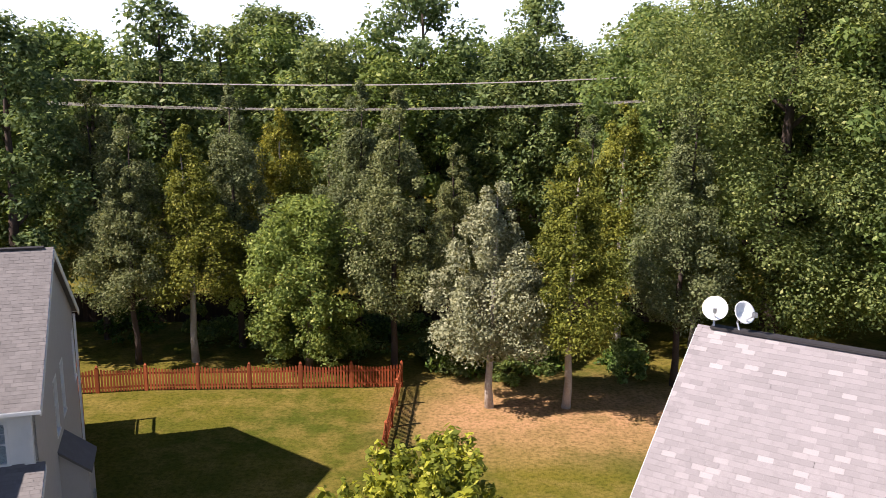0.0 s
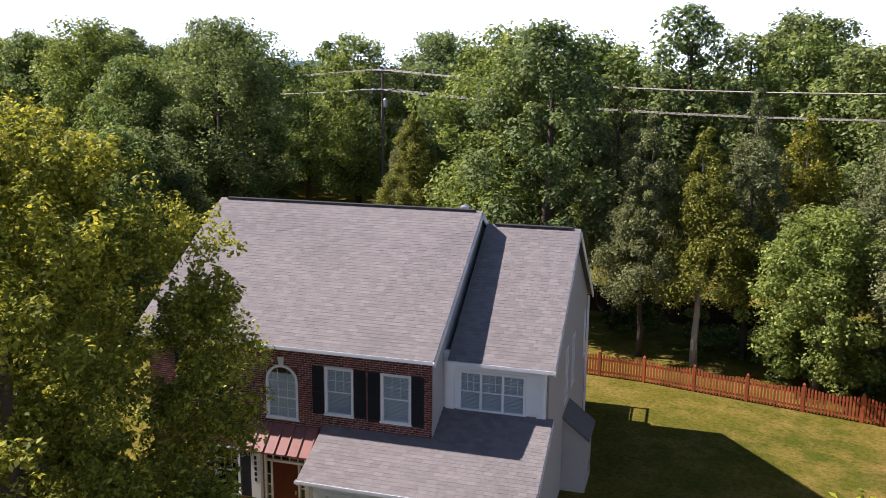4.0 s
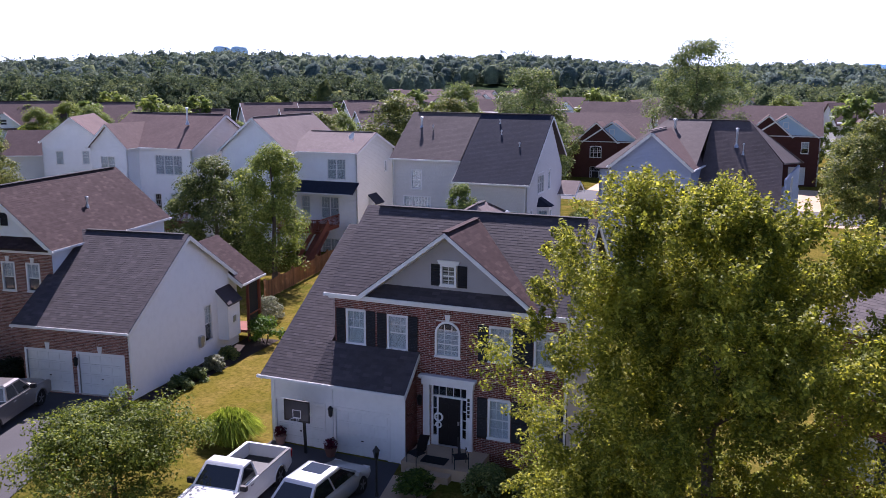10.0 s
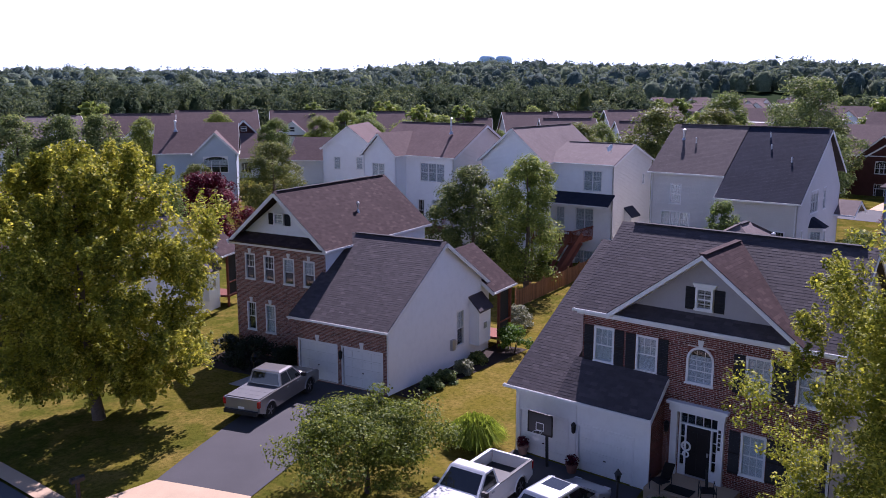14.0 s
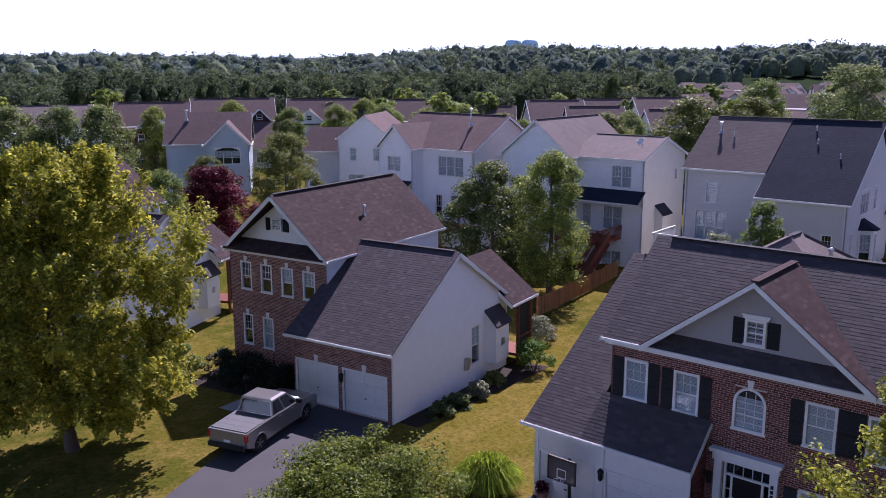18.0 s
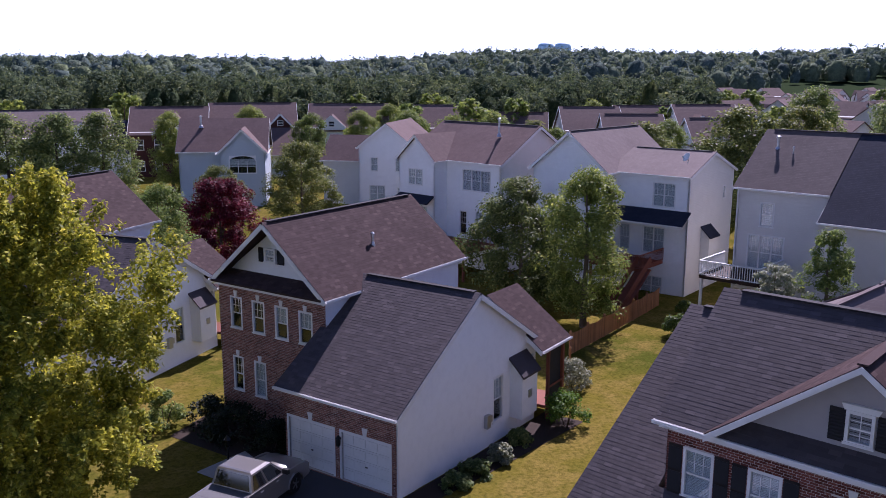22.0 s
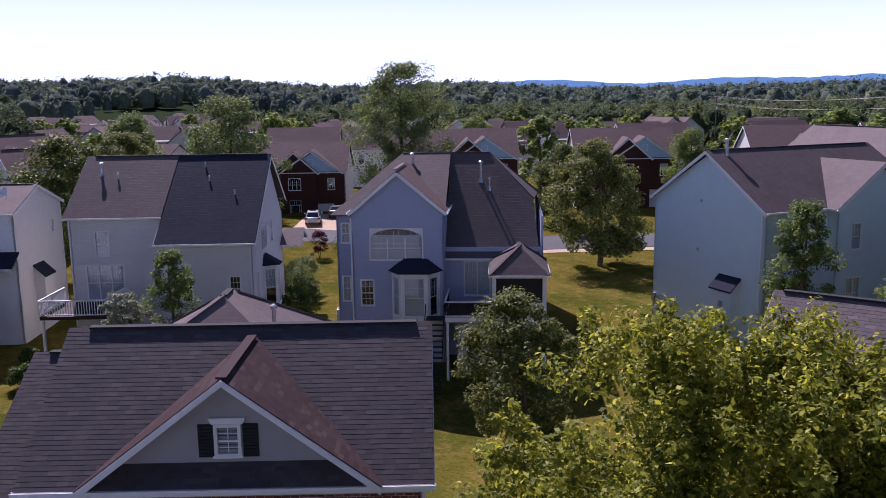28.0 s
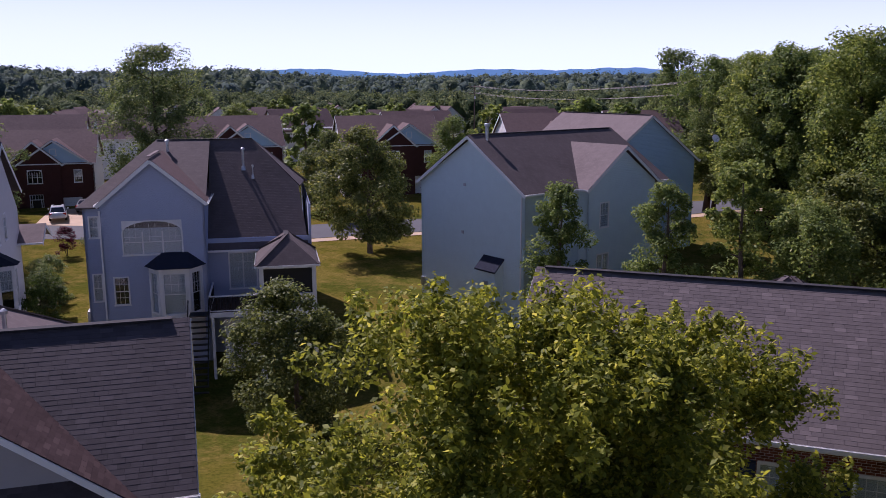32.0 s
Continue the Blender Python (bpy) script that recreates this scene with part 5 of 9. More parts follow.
def house_z():
    h = thing("brick_house", pose(-33.22, 1.35, 0.06, 0, 0, 53.9), "red brick house with navy shutters behind the street trees", "house")
    fw = [(4.78, 5.6, 3.6, 5.07, "grid", ""), (2.0, 2.85, 3.6, 5.07, "grid", "n"), (7.0, 7.85, 3.6, 5.07, "dh", "nb"), (9.3, 10.15, 3.6, 5.07, "dh", "nb"), (1.6, 2.5, 0.4, 2.0, "grid", "n"), (4.55, 5.95, -0.3, 2.1, "door_navy", "")]
    box_walls(h, 0.25, 11.75, 0.3, 9.1, -1.4, 6.0, {"f": ("brick", BRICK), "r": ("plain", LAP_CREAM), "k": ("plain", LAP_CREAM), "l": ("plain", LAP_CREAM)},
              {"f": [(a - 0.25, b - 0.25, c, e, k, o) for a, b, c, e, k, o in fw]}, {"r": (4.4, 8.8), "l": (4.4, 8.8)})
    gable_roof(h, -0.1, 12.1, 0.0, 9.4, 5.84, 8.95, "x", SH_Z)
    Geo().box(0.1, 11.9, 0.12, 0.289, 5.6, 5.82).make("frieze_board", WHITE, h)
    Geo().box(4.1, 4.4, 0.12, 0.289, -0.4, 2.2).box(6.0, 6.25, 0.12, 0.289, -0.4, 2.2).box(3.95, 6.4, 0.02, 0.289, 2.2, 2.55).make("door_surround", WHITE, h, "white door surround")
    for k in range(4):
        Geo().box(4.2, 4.29, 0.095, 0.12, 1.75 - k * 0.2, 1.9 - k * 0.2).make("number_bar", BLACK_METAL, h)
    Geo().box(3.8, 6.4, -1.5, 0.28, -1.2, -0.35).make("front_step", CONCRETE, h)
    wall(h, (6.5, -1.6), (11.7, -1.6), -1.3, 2.45, [(0.3, 2.5, -0.6, 1.5, "garage", ""), (2.8, 5.0, -0.6, 1.5, "garage", "")], "plain", WHITE)
    wall(h, (6.5, 0.29), (6.5, -1.6), -1.3, 2.45, (), "plain", WHITE)
    wall(h, (11.7, -1.6), (11.7, 0.29), -1.3, 2.45, (), "plain", LAP_CREAM)
    roof_slab(h, [(6.3, -1.95, 2.3), (11.95, -1.95, 2.3), (11.95, 0.29, 3.4), (6.3, 0.29, 3.4)], SH_Z)
    gutter(h, (6.3, -2.0, 2.3), (11.95, -2.0, 2.3))
    box_walls(h, 5.0, 11.0, 9.1, 15.5, -1.4, 5.0, {"r": ("plain", LAP_CREAM), "k": ("plain", LAP_CREAM), "l": ("plain", LAP_CREAM)})
    hip_roof(h, 4.0, 12.0, 8.2, 16.0, 5.0, 7.6, SH_FAR2, 3.9)
    vent_pipe(h, 6.9, 10.2, 6.2, 1.0, 0.12)
    vent_pipe(h, 5.9, 9.6, 5.8, 0.4, 0.07)
    vent_pipe(h, 11.0, 9.7, 5.8, 0.5, 0.14)
    return h


def house_e():
    h = thing("house", pose(2.70, 13.53, -0.04, 0, 0, -32.0), "house with pale grey sunlit shingle roof and two dishes", "house")
    box_walls(h, 0.3, 12.7, 0.4, 10.6, -1.4, 6.2, {s: ("plain", LAP_CREAM) for s in "frkl"}, {}, {"r": (5.1, 9.4), "l": (5.1, 9.4)})
    roof_slab(h, [(0, 0, 6.02), (13, 0, 6.02), (13, 5.5, 9.6), (0, 5.5, 9.6)], SH_E, width=0.27, expo=0.13, single=(0.2, 4.2, 3.6, 6.4))
    roof_slab(h, [(13, 11, 6.02), (0, 11, 6.02), (0, 5.5, 9.6), (13, 5.5, 9.6)], SH_E, tabs=False)
    ridge_cap(h, (0.3, 5.5, 9.6), (12.7, 5.5, 9.6))
    trim_gable(h, [(0, 0, 6.02), (0, 5.5, 9.6), (0, 11, 6.02)])
    gutter(h, (0, -0.05, 6.02), (13, -0.05, 6.02))
    return h


SH_E = shingled("shingle_pale_grey", (0.235, 0.212, 0.212), (0.33, 0.3, 0.296))
HB, HC, HA, HZ, HE = house_b(), house_c(), house_a(), house_z(), house_e()
HD = copy_thing(HC, pose(-26.7, -51.4, 0.2, 0, 0, 112))
tagged(HD, "brown brick house with white siding gables beyond a maple")


# ---- the second row, seen from behind ----
def house_p():
    h = thing("house", pose(-64.68, -30.19, -0.05, 0, 0, 90.5), "tall beige sided house with dark roof and white deck", "house")
    hl = {"f": [(1.6, 2.5, 5.5, 7.1, "dh", "b"), (0.9, 3.3, 2.6, 4.9, "triple", "b")]}
    box_walls(h, 0, 6, 0.3, 10, -1.6, 8.1, {"f": ("plain", LAP_BEIGE), "k": ("plain", LAP_BEIGE), "l": ("plain", LAP_BEIGE)}, hl, {"l": (4.85, 11.4)})
    hr = {"f": [(1.5, 2.2, 2.8, 4.4, "grid", ""), (4.5, 5.2, 2.8, 4.4, "grid", "")], "r": [(3.2, 5.2, 5.4, 7.1, "triple", ""), (6.6, 7.4, 5.4, 7.1, "dh", ""), (1.2, 1.7, 2.6, 4.4, "dh", "")]}
    box_walls(h, 6, 12, -1.6, 10, -1.6, 6.8, {"f": ("plain", LAP_BEIGE), "r": ("plain", LAP_BEIGE), "k": ("plain", LAP_BEIGE), "l": ("plain", LAP_BEIGE)}, hr, {"r": (6.8, 11.4)})
    roof_slab(h, [(-0.25, 0, 8.0), (6, 0, 8.0), (6, 5.2, 11.6), (-0.25, 5.2, 11.6)], SH_FAR2, tabs=False)
    roof_slab(h, [(6.02, -2.0, 6.55), (12.3, -2.0, 6.55), (12.3, 5.2, 11.55), (6.02, 5.2, 11.55)], SH_FAR4, tabs=False)
    roof_slab(h, [(12.3, 10.4, 8.0), (-0.25, 10.4, 8.0), (-0.25, 5.2, 11.58), (12.3, 5.2, 11.58)], SH_FAR2, tabs=False)
    ridge_cap(h, (0.3, 5.2, 11.6), (12.0, 5.2, 11.6))
    gutter(h, (-0.25, -0.05, 8.0), (6, -0.05, 8.0), (0.05, 0.2, -1, 7.9))
    gutter(h, (6, -2.05, 6.55), (12.3, -2.05, 6.55), (11.9, -1.7, -1, 6.5))
    trim_gable(h, [(12.3, -2.0, 6.55), (12.3, 5.2, 11.55), (12.3, 10.4, 8.0)])
    trim_gable(h, [(-0.25, 0, 8.0), (-0.25, 5.2, 11.6)])
    trim_gable(h, [(6.0, -1.9, 6.6), (6.0, 0, 7.9)])
    vent_pipe(h, 1.2, 3.6, 10.5, 0.65, 0.1)
    vent_pipe(h, 2.4, 3.2, 10.15, 0.35, 0.05)
    for x, y in ((8.0, 4.2), (8.5, 3.0), (10.4, 1.8)):
        vent_pipe(h, x, y, 6.55 + (y + 2) * 0.694, 0.2, 0.045)
    bay(h, 12.0, 1.6, 3.4, 0.5, 4.4, 0.9)
    gable_roof(h, 11.8, 13.6, 8.6, 12.6, 4.6, 5.6, "x", SH_FAR3, tabs=False, vent=False)
    deck(h, -0.6, 3.4, -3.6, 0.28, 2.5, WHITE, WHITE, -1.4)
    return h


def bay(h, x, y0, y1, z0, z1, proj):
    """A three-sided glazed bay on a right-hand wall."""
    a = 0.45
    poly = [(x, y0), (x + proj, y0 + a), (x + proj, y1 - a), (x, y1)]
    for p, q in zip(poly[:-1], poly[1:]):
        L = math.hypot(q[0] - p[0], q[1] - p[1])
        wall(h, p, q, z0, z1, [(0.12, L - 0.12, z0 + 1.2, z1 - 0.25, "dh", "h" if L > 0.8 else "")], "plain", WHITE, name="bay_wall")
    o = [(x - 0.02, y0 - 0.15), (x + proj + 0.2, y0 + a - 0.1), (x + proj + 0.2, y1 - a + 0.1), (x - 0.02, y1 + 0.15)]
    top = (x - 0.02, (y0 + y1) / 2)
    Geo().add([(*p, z1) for p in o] + [(top[0], y0 + 0.5, z1 + 0.7), (top[0], y1 - 0.5, z1 + 0.7)], [(0, 1, 4), (1, 2, 5, 4), (2, 3, 5), (3, 2, 1, 0)]).make("bay_roof", SH_FAR4, h, "dark hipped bay roof")
    Geo().add([(*p, z0) for p in poly] + [(*p, z0 + 0.05) for p in poly], [(0, 1, 2, 3), (7, 6, 5, 4), (0, 4, 5, 1), (1, 5, 6, 2), (2, 6, 7, 3)]).make("bay_base", WHITE, h)


def deck(h, x0, x1, y0, y1, z, mat, rail, zg, side="flr", gap=0.16, bar=None):
    Geo().box(x0, x1, y0, y1, z - 0.2, z).make("deck_floor", DECK_RED if mat is DECK_RED else FENCE_DARK, h, "raised deck floor")
    for x in (x0 + 0.12, x1 - 0.12):
        Geo().box(x - 0.08, x + 0.08, y0 + 0.05, y0 + 0.21, zg, z - 0.2).make("deck_post", mat, h)
    runs = {"f": ((x0, y0), (x1, y0)), "l": ((x0, y0), (x0, y1)), "r": ((x1, y0), (x1, y1))}
    for s in side:
        (ax, ay), (bx, by) = runs[s]
        Geo().beam((ax, ay, z + 0.98), (bx, by, z + 0.98), 0.1, 0.06).beam((ax, ay, z + 0.1), (bx, by, z + 0.1), 0.06, 0.06).make("deck_rail", rail, h, "deck handrail")
        L = math.hypot(bx - ax, by - ay)
        n = max(1, int(L / gap))
        bal = None
        for k in range(n + 1):
            px, py = ax + (bx - ax) * k / n, ay + (by - ay) * k / n
            if bal is None:
                bal = Geo().box(-0.02, 0.02, -0.02, 0.02, 0.05, 0.98).make("baluster", bar or rail, h)
                b_ob = bal
            else:
                b_ob = new("baluster", bal.data)
                b_ob.parent = h
            b_ob.location = (px, py, z)


SH_FAR4 = shingled("shingle_far_slate", (0.03, 0.034, 0.05), (0.08, 0.08, 0.1), True, 0.03)


def house_q():
    h = thing("house", pose(-64.35, -12.14, 0.04, 0, 0, 85.0), "blue-grey sided house with arched window, bay and screened porch", "house")
    hl = [(1.15, 4.55, 5.0, 7.05, "archtri", "b"), (0.5, 1.35, 2.0, 3.7, "grid", "")]
    box_walls(h, 0.1, 6, 0, 8, -2.9, 8.1, {"f": ("plain", LAP_BLUE), "r": ("plain", LAP_BLUE), "l": ("plain", LAP_BLUE)}, {"f": hl}, {"f": (3.0, 10.5)})
    gable_roof(h, -0.05, 6.2, -0.3, 8.5, 8.08, 10.7, "y", SH_FAR, tabs=False, vent=False)
    Geo().beam((3, -0.2, 10.8), (3, 4.6, 10.8), 0.22, 0.06).make("ridge_cap", SH_FAR3, h)
    box_walls(h, -1.1, 12.3, 1.2, 14, -2.9, 5.6, {"f": ("plain", LAP_BLUE), "r": ("plain", LAP_BLUE), "k": ("plain", LAP_BLUE), "l": ("plain", LAP_BLUE)},
              {"f": [(8.3, 10.0, 2.4, 4.7, "slider", ""), (0.3, 0.85, 2.0, 3.7, "dh", "b")], "l": [(11.2, 12.2, 1.6, 3.6, "dh", "")], "r": []})
    box_walls(h, -1.1, 5.9, 1.2, 13, 5.6, 7.9, {"l": ("plain", LAP_BLUE), "k": ("plain", LAP_BLUE), "f": ("plain", LAP_BLUE)}, {"f": [(0.3, 0.85, 5.9, 7.2, "dh", "b")]})
    roof_slab(h, [(6.0, 0.8, 4.95), (12.1, 0.8, 4.95), (11.7, 4.5, 8.4), (8.8, 7.6, 11.3), (6.0, 7.6, 11.3)], SH_FAR2, tabs=False)
    roof_slab(h, [(-1.4, 0.85, 7.8), (6.02, 0.85, 7.8), (6.02, 7.6, 11.32), (2.6, 7.6, 11.32)], SH_FAR2, tabs=False)
    roof_slab(h, [(-1.4, 13.3, 7.8), (-1.4, 0.85, 7.8), (2.6, 7.6, 11.32)], SH_FAR2, tabs=False)
    roof_slab(h, [(12.6, 13.3, 7.8), (-1.4, 13.3, 7.8), (2.6, 7.6, 11.3), (8.8, 7.6, 11.3)], SH_FAR2, tabs=False)
    roof_slab(h, [(11.8, 4.5, 8.4), (12.4, 13.3, 7.8), (8.8, 7.6, 11.3)], SH_FAR2, tabs=False)
    wall(h, (12.3, 1.2), (12.3, 13), 5.5, 7.6, [(3.6, 5.4, 5.7, 7.3, "double", "")], "plain", LAP_BLUE)
    ridge_cap(h, (2.6, 7.6, 11.3), (8.8, 7.6, 11.3))
    gutter(h, (6.0, 0.75, 4.95), (12.1, 0.75, 4.95))
    vent_pipe(h, 3.4, 6.3, 10.5, 0.75, 0.09)
    vent_pipe(h, 8.2, 5.6, 9.6, 1.1, 0.08)
    vent_pipe(h, 8.8, 5.0, 9.1, 0.5, 0.05)
    Geo().beam((0.08, -0.1, 7.7), (0.08, -0.1, -2), 0.09, 0.07).make("downspout", WHITE, h)
    # glazed bay under the arched window
    poly = [(2.6, 0.0), (3.3, -1.0), (5.0, -1.0), (5.7, 0.0)]
    for p, q in zip(poly[:-1], poly[1:]):
        L = math.hypot(q[0] - p[0], q[1] - p[1])
        wall(h, p, q, -0.2, 4.3, [(0.2, L - 0.2, 1.5, 4.0, "dh", "b" if L > 1.4 else "")], "plain", WHITE, name="bay_wall")
    o = [(2.35, 0.02), (3.15, -1.25), (5.15, -1.25), (5.95, 0.02)]
    Geo().add([(*p, 4.3) for p in o] + [(3.4, 0.02, 5.1), (4.9, 0.02, 5.1)], [(0, 1, 4), (1, 2, 5, 4), (2, 3, 5), (3, 2, 1, 0)]).make("bay_roof", SH_FAR4, h, "dark hipped bay roof")
    # porch and deck
    for x, y in ((9.2, -3.2), (12.2, -3.2), (12.2, 0.9), (9.2, 0.9)):
        Geo().box(x - 0.12, x + 0.12, y - 0.12, y + 0.12, -2.7, 4.7).make("porch_post", WHITE, h, "white porch post")
    for q in ((9.1, 12.3, -3.3, -3.15, 1.86, 3.0), (12.15, 12.3, -3.1, 0.9, 1.86, 3.0), (9.1, 9.25, -3.1, 0.9, 1.86, 3.0)):
        Geo().box(*q).make("porch_wall", WHITE, h, "white porch knee wall")
    Geo().box(9.1, 12.3, -3.3, 1.0, 4.5, 4.75).make("porch_beam", WHITE, h)
    Geo().box(9.1, 12.3, -3.3, 1.0, 1.7, 1.85).make("porch_floor", WHITE, h)
    Geo().box(9.3, 12.1, -3.16, -3.12, 3.0, 4.5).box(9.12, 9.16, -3.0, 0.8, 3.0, 4.5).make("porch_screen", DARK, h, "dark porch screen")
    hip_roof(h, 8.9, 12.5, -3.6, 1.4, 4.75, 6.2, SH_FAR2, 1.8)
    deck(h, 6.2, 9.1, -2.6, 1.1, 1.9, WHITE, WHITE, -2.7, "fl", 0.14, BLACK_METAL)
    Geo().box(6.2, 9.1, -2.66, -2.61, 1.62, 1.92).make("deck_fascia", WHITE, h, "white deck fascia board")
    Geo().box(6.9, 8.9, -1.6, -1.5, -2.2, 1.2).make("lattice_door", LAP_CREAM, h, "pale under-deck door")
    st = Geo().beam((5.0, -2.5, 1.6), (5.0, -6.1, -2.3), 0.06, 0.2).make("stair_stringer", BLACK_METAL, h, "black deck stair")
    for k in range(14):
        Geo().box(5.0, 6.15, -2.6 - k * 0.25, (-1.6 if k == 0 else -2.35 - k * 0.25), 1.7 - k * 0.27, 1.75 - k * 0.27).make("stair_tread", BLACK_METAL, st)
    for x in (5.0, 6.15):
        Geo().beam((x, -2.5, 2.7), (x, -6.1, -1.2), 0.06).make("stair_rail", BLACK_METAL, st)
    return h


def house_r():
    h = thing("house", pose(-71.90, 8.97, 0.18, 0, 0, 22.5), "pale green sided house with brown roof and cross gable", "house")
    box_walls(h, 0.6, 11.4, 0.0, 14, -1.5, 8.0, {"f": ("plain", LAP_GREEN), "r": ("plain", LAP_GREEN), "k": ("plain", LAP_GREEN), "l": ("plain", LAP_GREEN)},
              {"r": [(2.4, 3.2, 5.3, 6.9, "dh", "h"), (2.6, 3.4, 1.8, 3.6, "dh", "")]}, {"f": (5.6, 11.2), "k": (5.3, 11.2)})
    gable_roof(h, 0.4, 11.7, -0.3, 14.3, 7.9, 11.4, "y", SH_FAR2, tabs=False)
    box_walls(h, 11.4, 12.2, 5.0, 12.0, -1.5, 8.0, {"f": ("plain", LAP_GREEN), "r": ("plain", LAP_GREEN), "k": ("plain", LAP_GREEN)},
              {"r": [(1.2, 2.1, 5.2, 6.9, "dh", ""), (1.0, 2.2, 1.4, 3.4, "double", "")]}, {"r": (3.5, 10.3)})
    gable_roof(h, 7.0, 12.5, 4.6, 12.4, 7.9, 10.65, "x", SH_FAR3, tabs=False, vent=False)
    bump_side(h, 7.6, 9.4, 0.6, 2.6)
    vent_pipe(h, 6.6, 1.0, 10.7, 1.3, 0.12)
    vent_pipe(h, 9.2, 8.2, 9.4, 0.6, 0.09)
    for x, z in ((5.4, 7.9), (5.2, 4.6)):
        Geo().box(x, x + 0.2, -0.06, 0, z, z + 0.2).make("wall_vent", METAL, h)
    Geo().beam((11.15, -0.1, 7.7), (11.15, -0.1, -1), 0.09, 0.07).make("downspout", WHITE, h)
    Geo().box(0.7, 1.0, -0.2, 0, 0.2, 0.8).box(1.05, 1.3, -0.15, 0, 0.0, 0.5).make("meter_box", METAL, h, "grey utility meter boxes")
    return h


def bump_side(h, x0, x1, z0, z1):
    Geo().box(x0, x1, -0.7, 0.0, z0, z1).make("boxed_bay", LAP_GREEN, h, "boxed bay with its own roof")
    Geo().prism([(-0.85, z1 - 0.05), (0.0, z1 + 0.75), (0.0, z1 + 0.85), (-0.85, z1 + 0.05)], x0 - 0.12, x1 + 0.12, 0).make("bay_roof", SH_FAR4, h)
    Geo().prism([(-0.7, z1 - 0.01), (0.0, z1 - 0.01), (0.0, z1 + 0.7)], x0, x1, 0).make("bay_cheek", LAP_GREEN, h)
    Geo().box((x0 + x1) / 2 - 0.2, (x0 + x1) / 2 + 0.2, -0.75, -0.7, z0 + 0.9, z0 + 1.3).make("vent_hood", METAL, h)


def house_o():
    h = thing("house", pose(-65.58, -48.08, -0.43, 0, 0, 91.6), "white sided house with front gable, lean-to roof and deck", "house")
    box_walls(h, 0.3, 7.0, 0.2, 11, -1.6, 8.4, {"f": ("plain", LAP_WHITE), "r": ("plain", LAP_WHITE), "k": ("plain", LAP_WHITE), "l": ("plain", LAP_WHITE)},
              {"f": [(2.6, 3.5, 5.8, 7.2, "dh", ""), (4.6, 5.4, 5.8, 7.2, "dh", "")]}, {"f": (3.35, 11.2), "k": (3.35, 11.2)})
    gable_roof(h, 0.0, 7.4, -0.1, 11.3, 8.35, 11.4, "y", SH_FAR3, tabs=False)
    box_walls(h, 7.0, 13.2, 1.6, 9.6, -1.6, 8.4, {"f": ("plain", LAP_WHITE), "r": ("plain", LAP_CREAM), "k": ("plain", LAP_WHITE)},
              {"f": [(3.3, 5.1, 6.0, 7.8, "double", "b"), (2.6, 4.4, 2.4, 4.4, "double", "b"), (0.6, 1.5, 2.4, 4.4, "dh", ""), (2.6, 4.4, -0.9, 0.6, "double", "")], "r": [(6.0, 6.5, 6.2, 7.2, "dh", "")]}, {"r": (4.0, 10.0)})
    gable_roof(h, 6.4, 13.35, 1.3, 9.9, 8.4, 10.0, "x", SH_FAR3, tabs=False)
    roof_slab(h, [(6.95, 0.2, 4.9), (13.4, 0.2, 4.9), (13.4, 1.6, 5.8), (6.95, 1.6, 5.8)], SH_FAR4, tabs=False)
    gutter(h, (6.95, 0.15, 4.9), (13.4, 0.15, 4.9))
    bump_out(h, 13.2, 4.0, 5.6, 0.8, 3.6, 0.7, SH_FAR4, LAP_CREAM)
    deck(h, 7.2, 11.4, -2.2, 1.55, 1.9, DECK_RED, DECK_RED, -1.4)
    Geo().beam((11.6, -1.8, 1.9), (11.6, -6.0, -1.0), 1.1, 0.12).beam((12.1, -1.8, 2.7), (12.1, -6.0, -0.2), 0.06, 0.5).beam((11.1, -1.8, 2.7), (11.1, -6.0, -0.2), 0.06, 0.5).make("deck_stairs", DECK_RED, h, "red-brown deck stairs")
    return h


def house_n():
    h = thing("house", pose(-64.07, -61.06, -0.48, 0, 0, 88.0), "white sided house with reddish roof, gable and deck", "house")
    box_walls(h, 0.2, 11.3, 0.3, 10, -1.6, 8.6, {"f": ("plain", LAP_WHITE), "r": ("plain", LAP_CREAM), "k": ("plain", LAP_WHITE), "l": ("plain", LAP_WHITE)},
              {"f": [(6.9, 10.0, 6.1, 7.9, "triple", "b"), (6.6, 7.4, 2.2, 4.3, "dh", ""), (8.4, 10.2, 2.6, 4.4, "double", "b"), (0.25, 0.5, 6.2, 7.6, "dh", "")]}, {"r": (4.85, 11.3), "l": (4.85, 11.3)})
    gable_roof(h, 0, 11.6, 0, 10.3, 8.55, 11.5, "x", SH_FAR, tabs=False)
    box_walls(h, 0.8, 5.2, -1.2, 1, -1.6, 8.6, {"f": ("plain", LAP_WHITE), "r": ("plain", LAP_WHITE), "l": ("plain", LAP_WHITE)}, {"f": [(1.2, 2.9, 6.3, 7.7, "double", ""), (0.9, 3.5, 2.4, 4.5, "triple", "b")]}, {"f": (2.2, 10.5)})
    gable_roof(h, 0.5, 5.5, -1.5, 4.5, 8.5, 10.7, "y", SH_FAR, tabs=False, vent=False)
    roof_slab(h, [(0.7, -2.2, 4.95), (5.3, -2.2, 4.95), (5.1, -1.2, 5.5), (0.9, -1.2, 5.5)], SH_FAR4, tabs=False)
    deck(h, 3.8, 11.2, -4.0, 0.28, 1.9, DECK_RED, DECK_RED, -1.4)
    vent_pipe(h, 8.6, 3.2, 10.8, 1.2, 0.09)
    return h


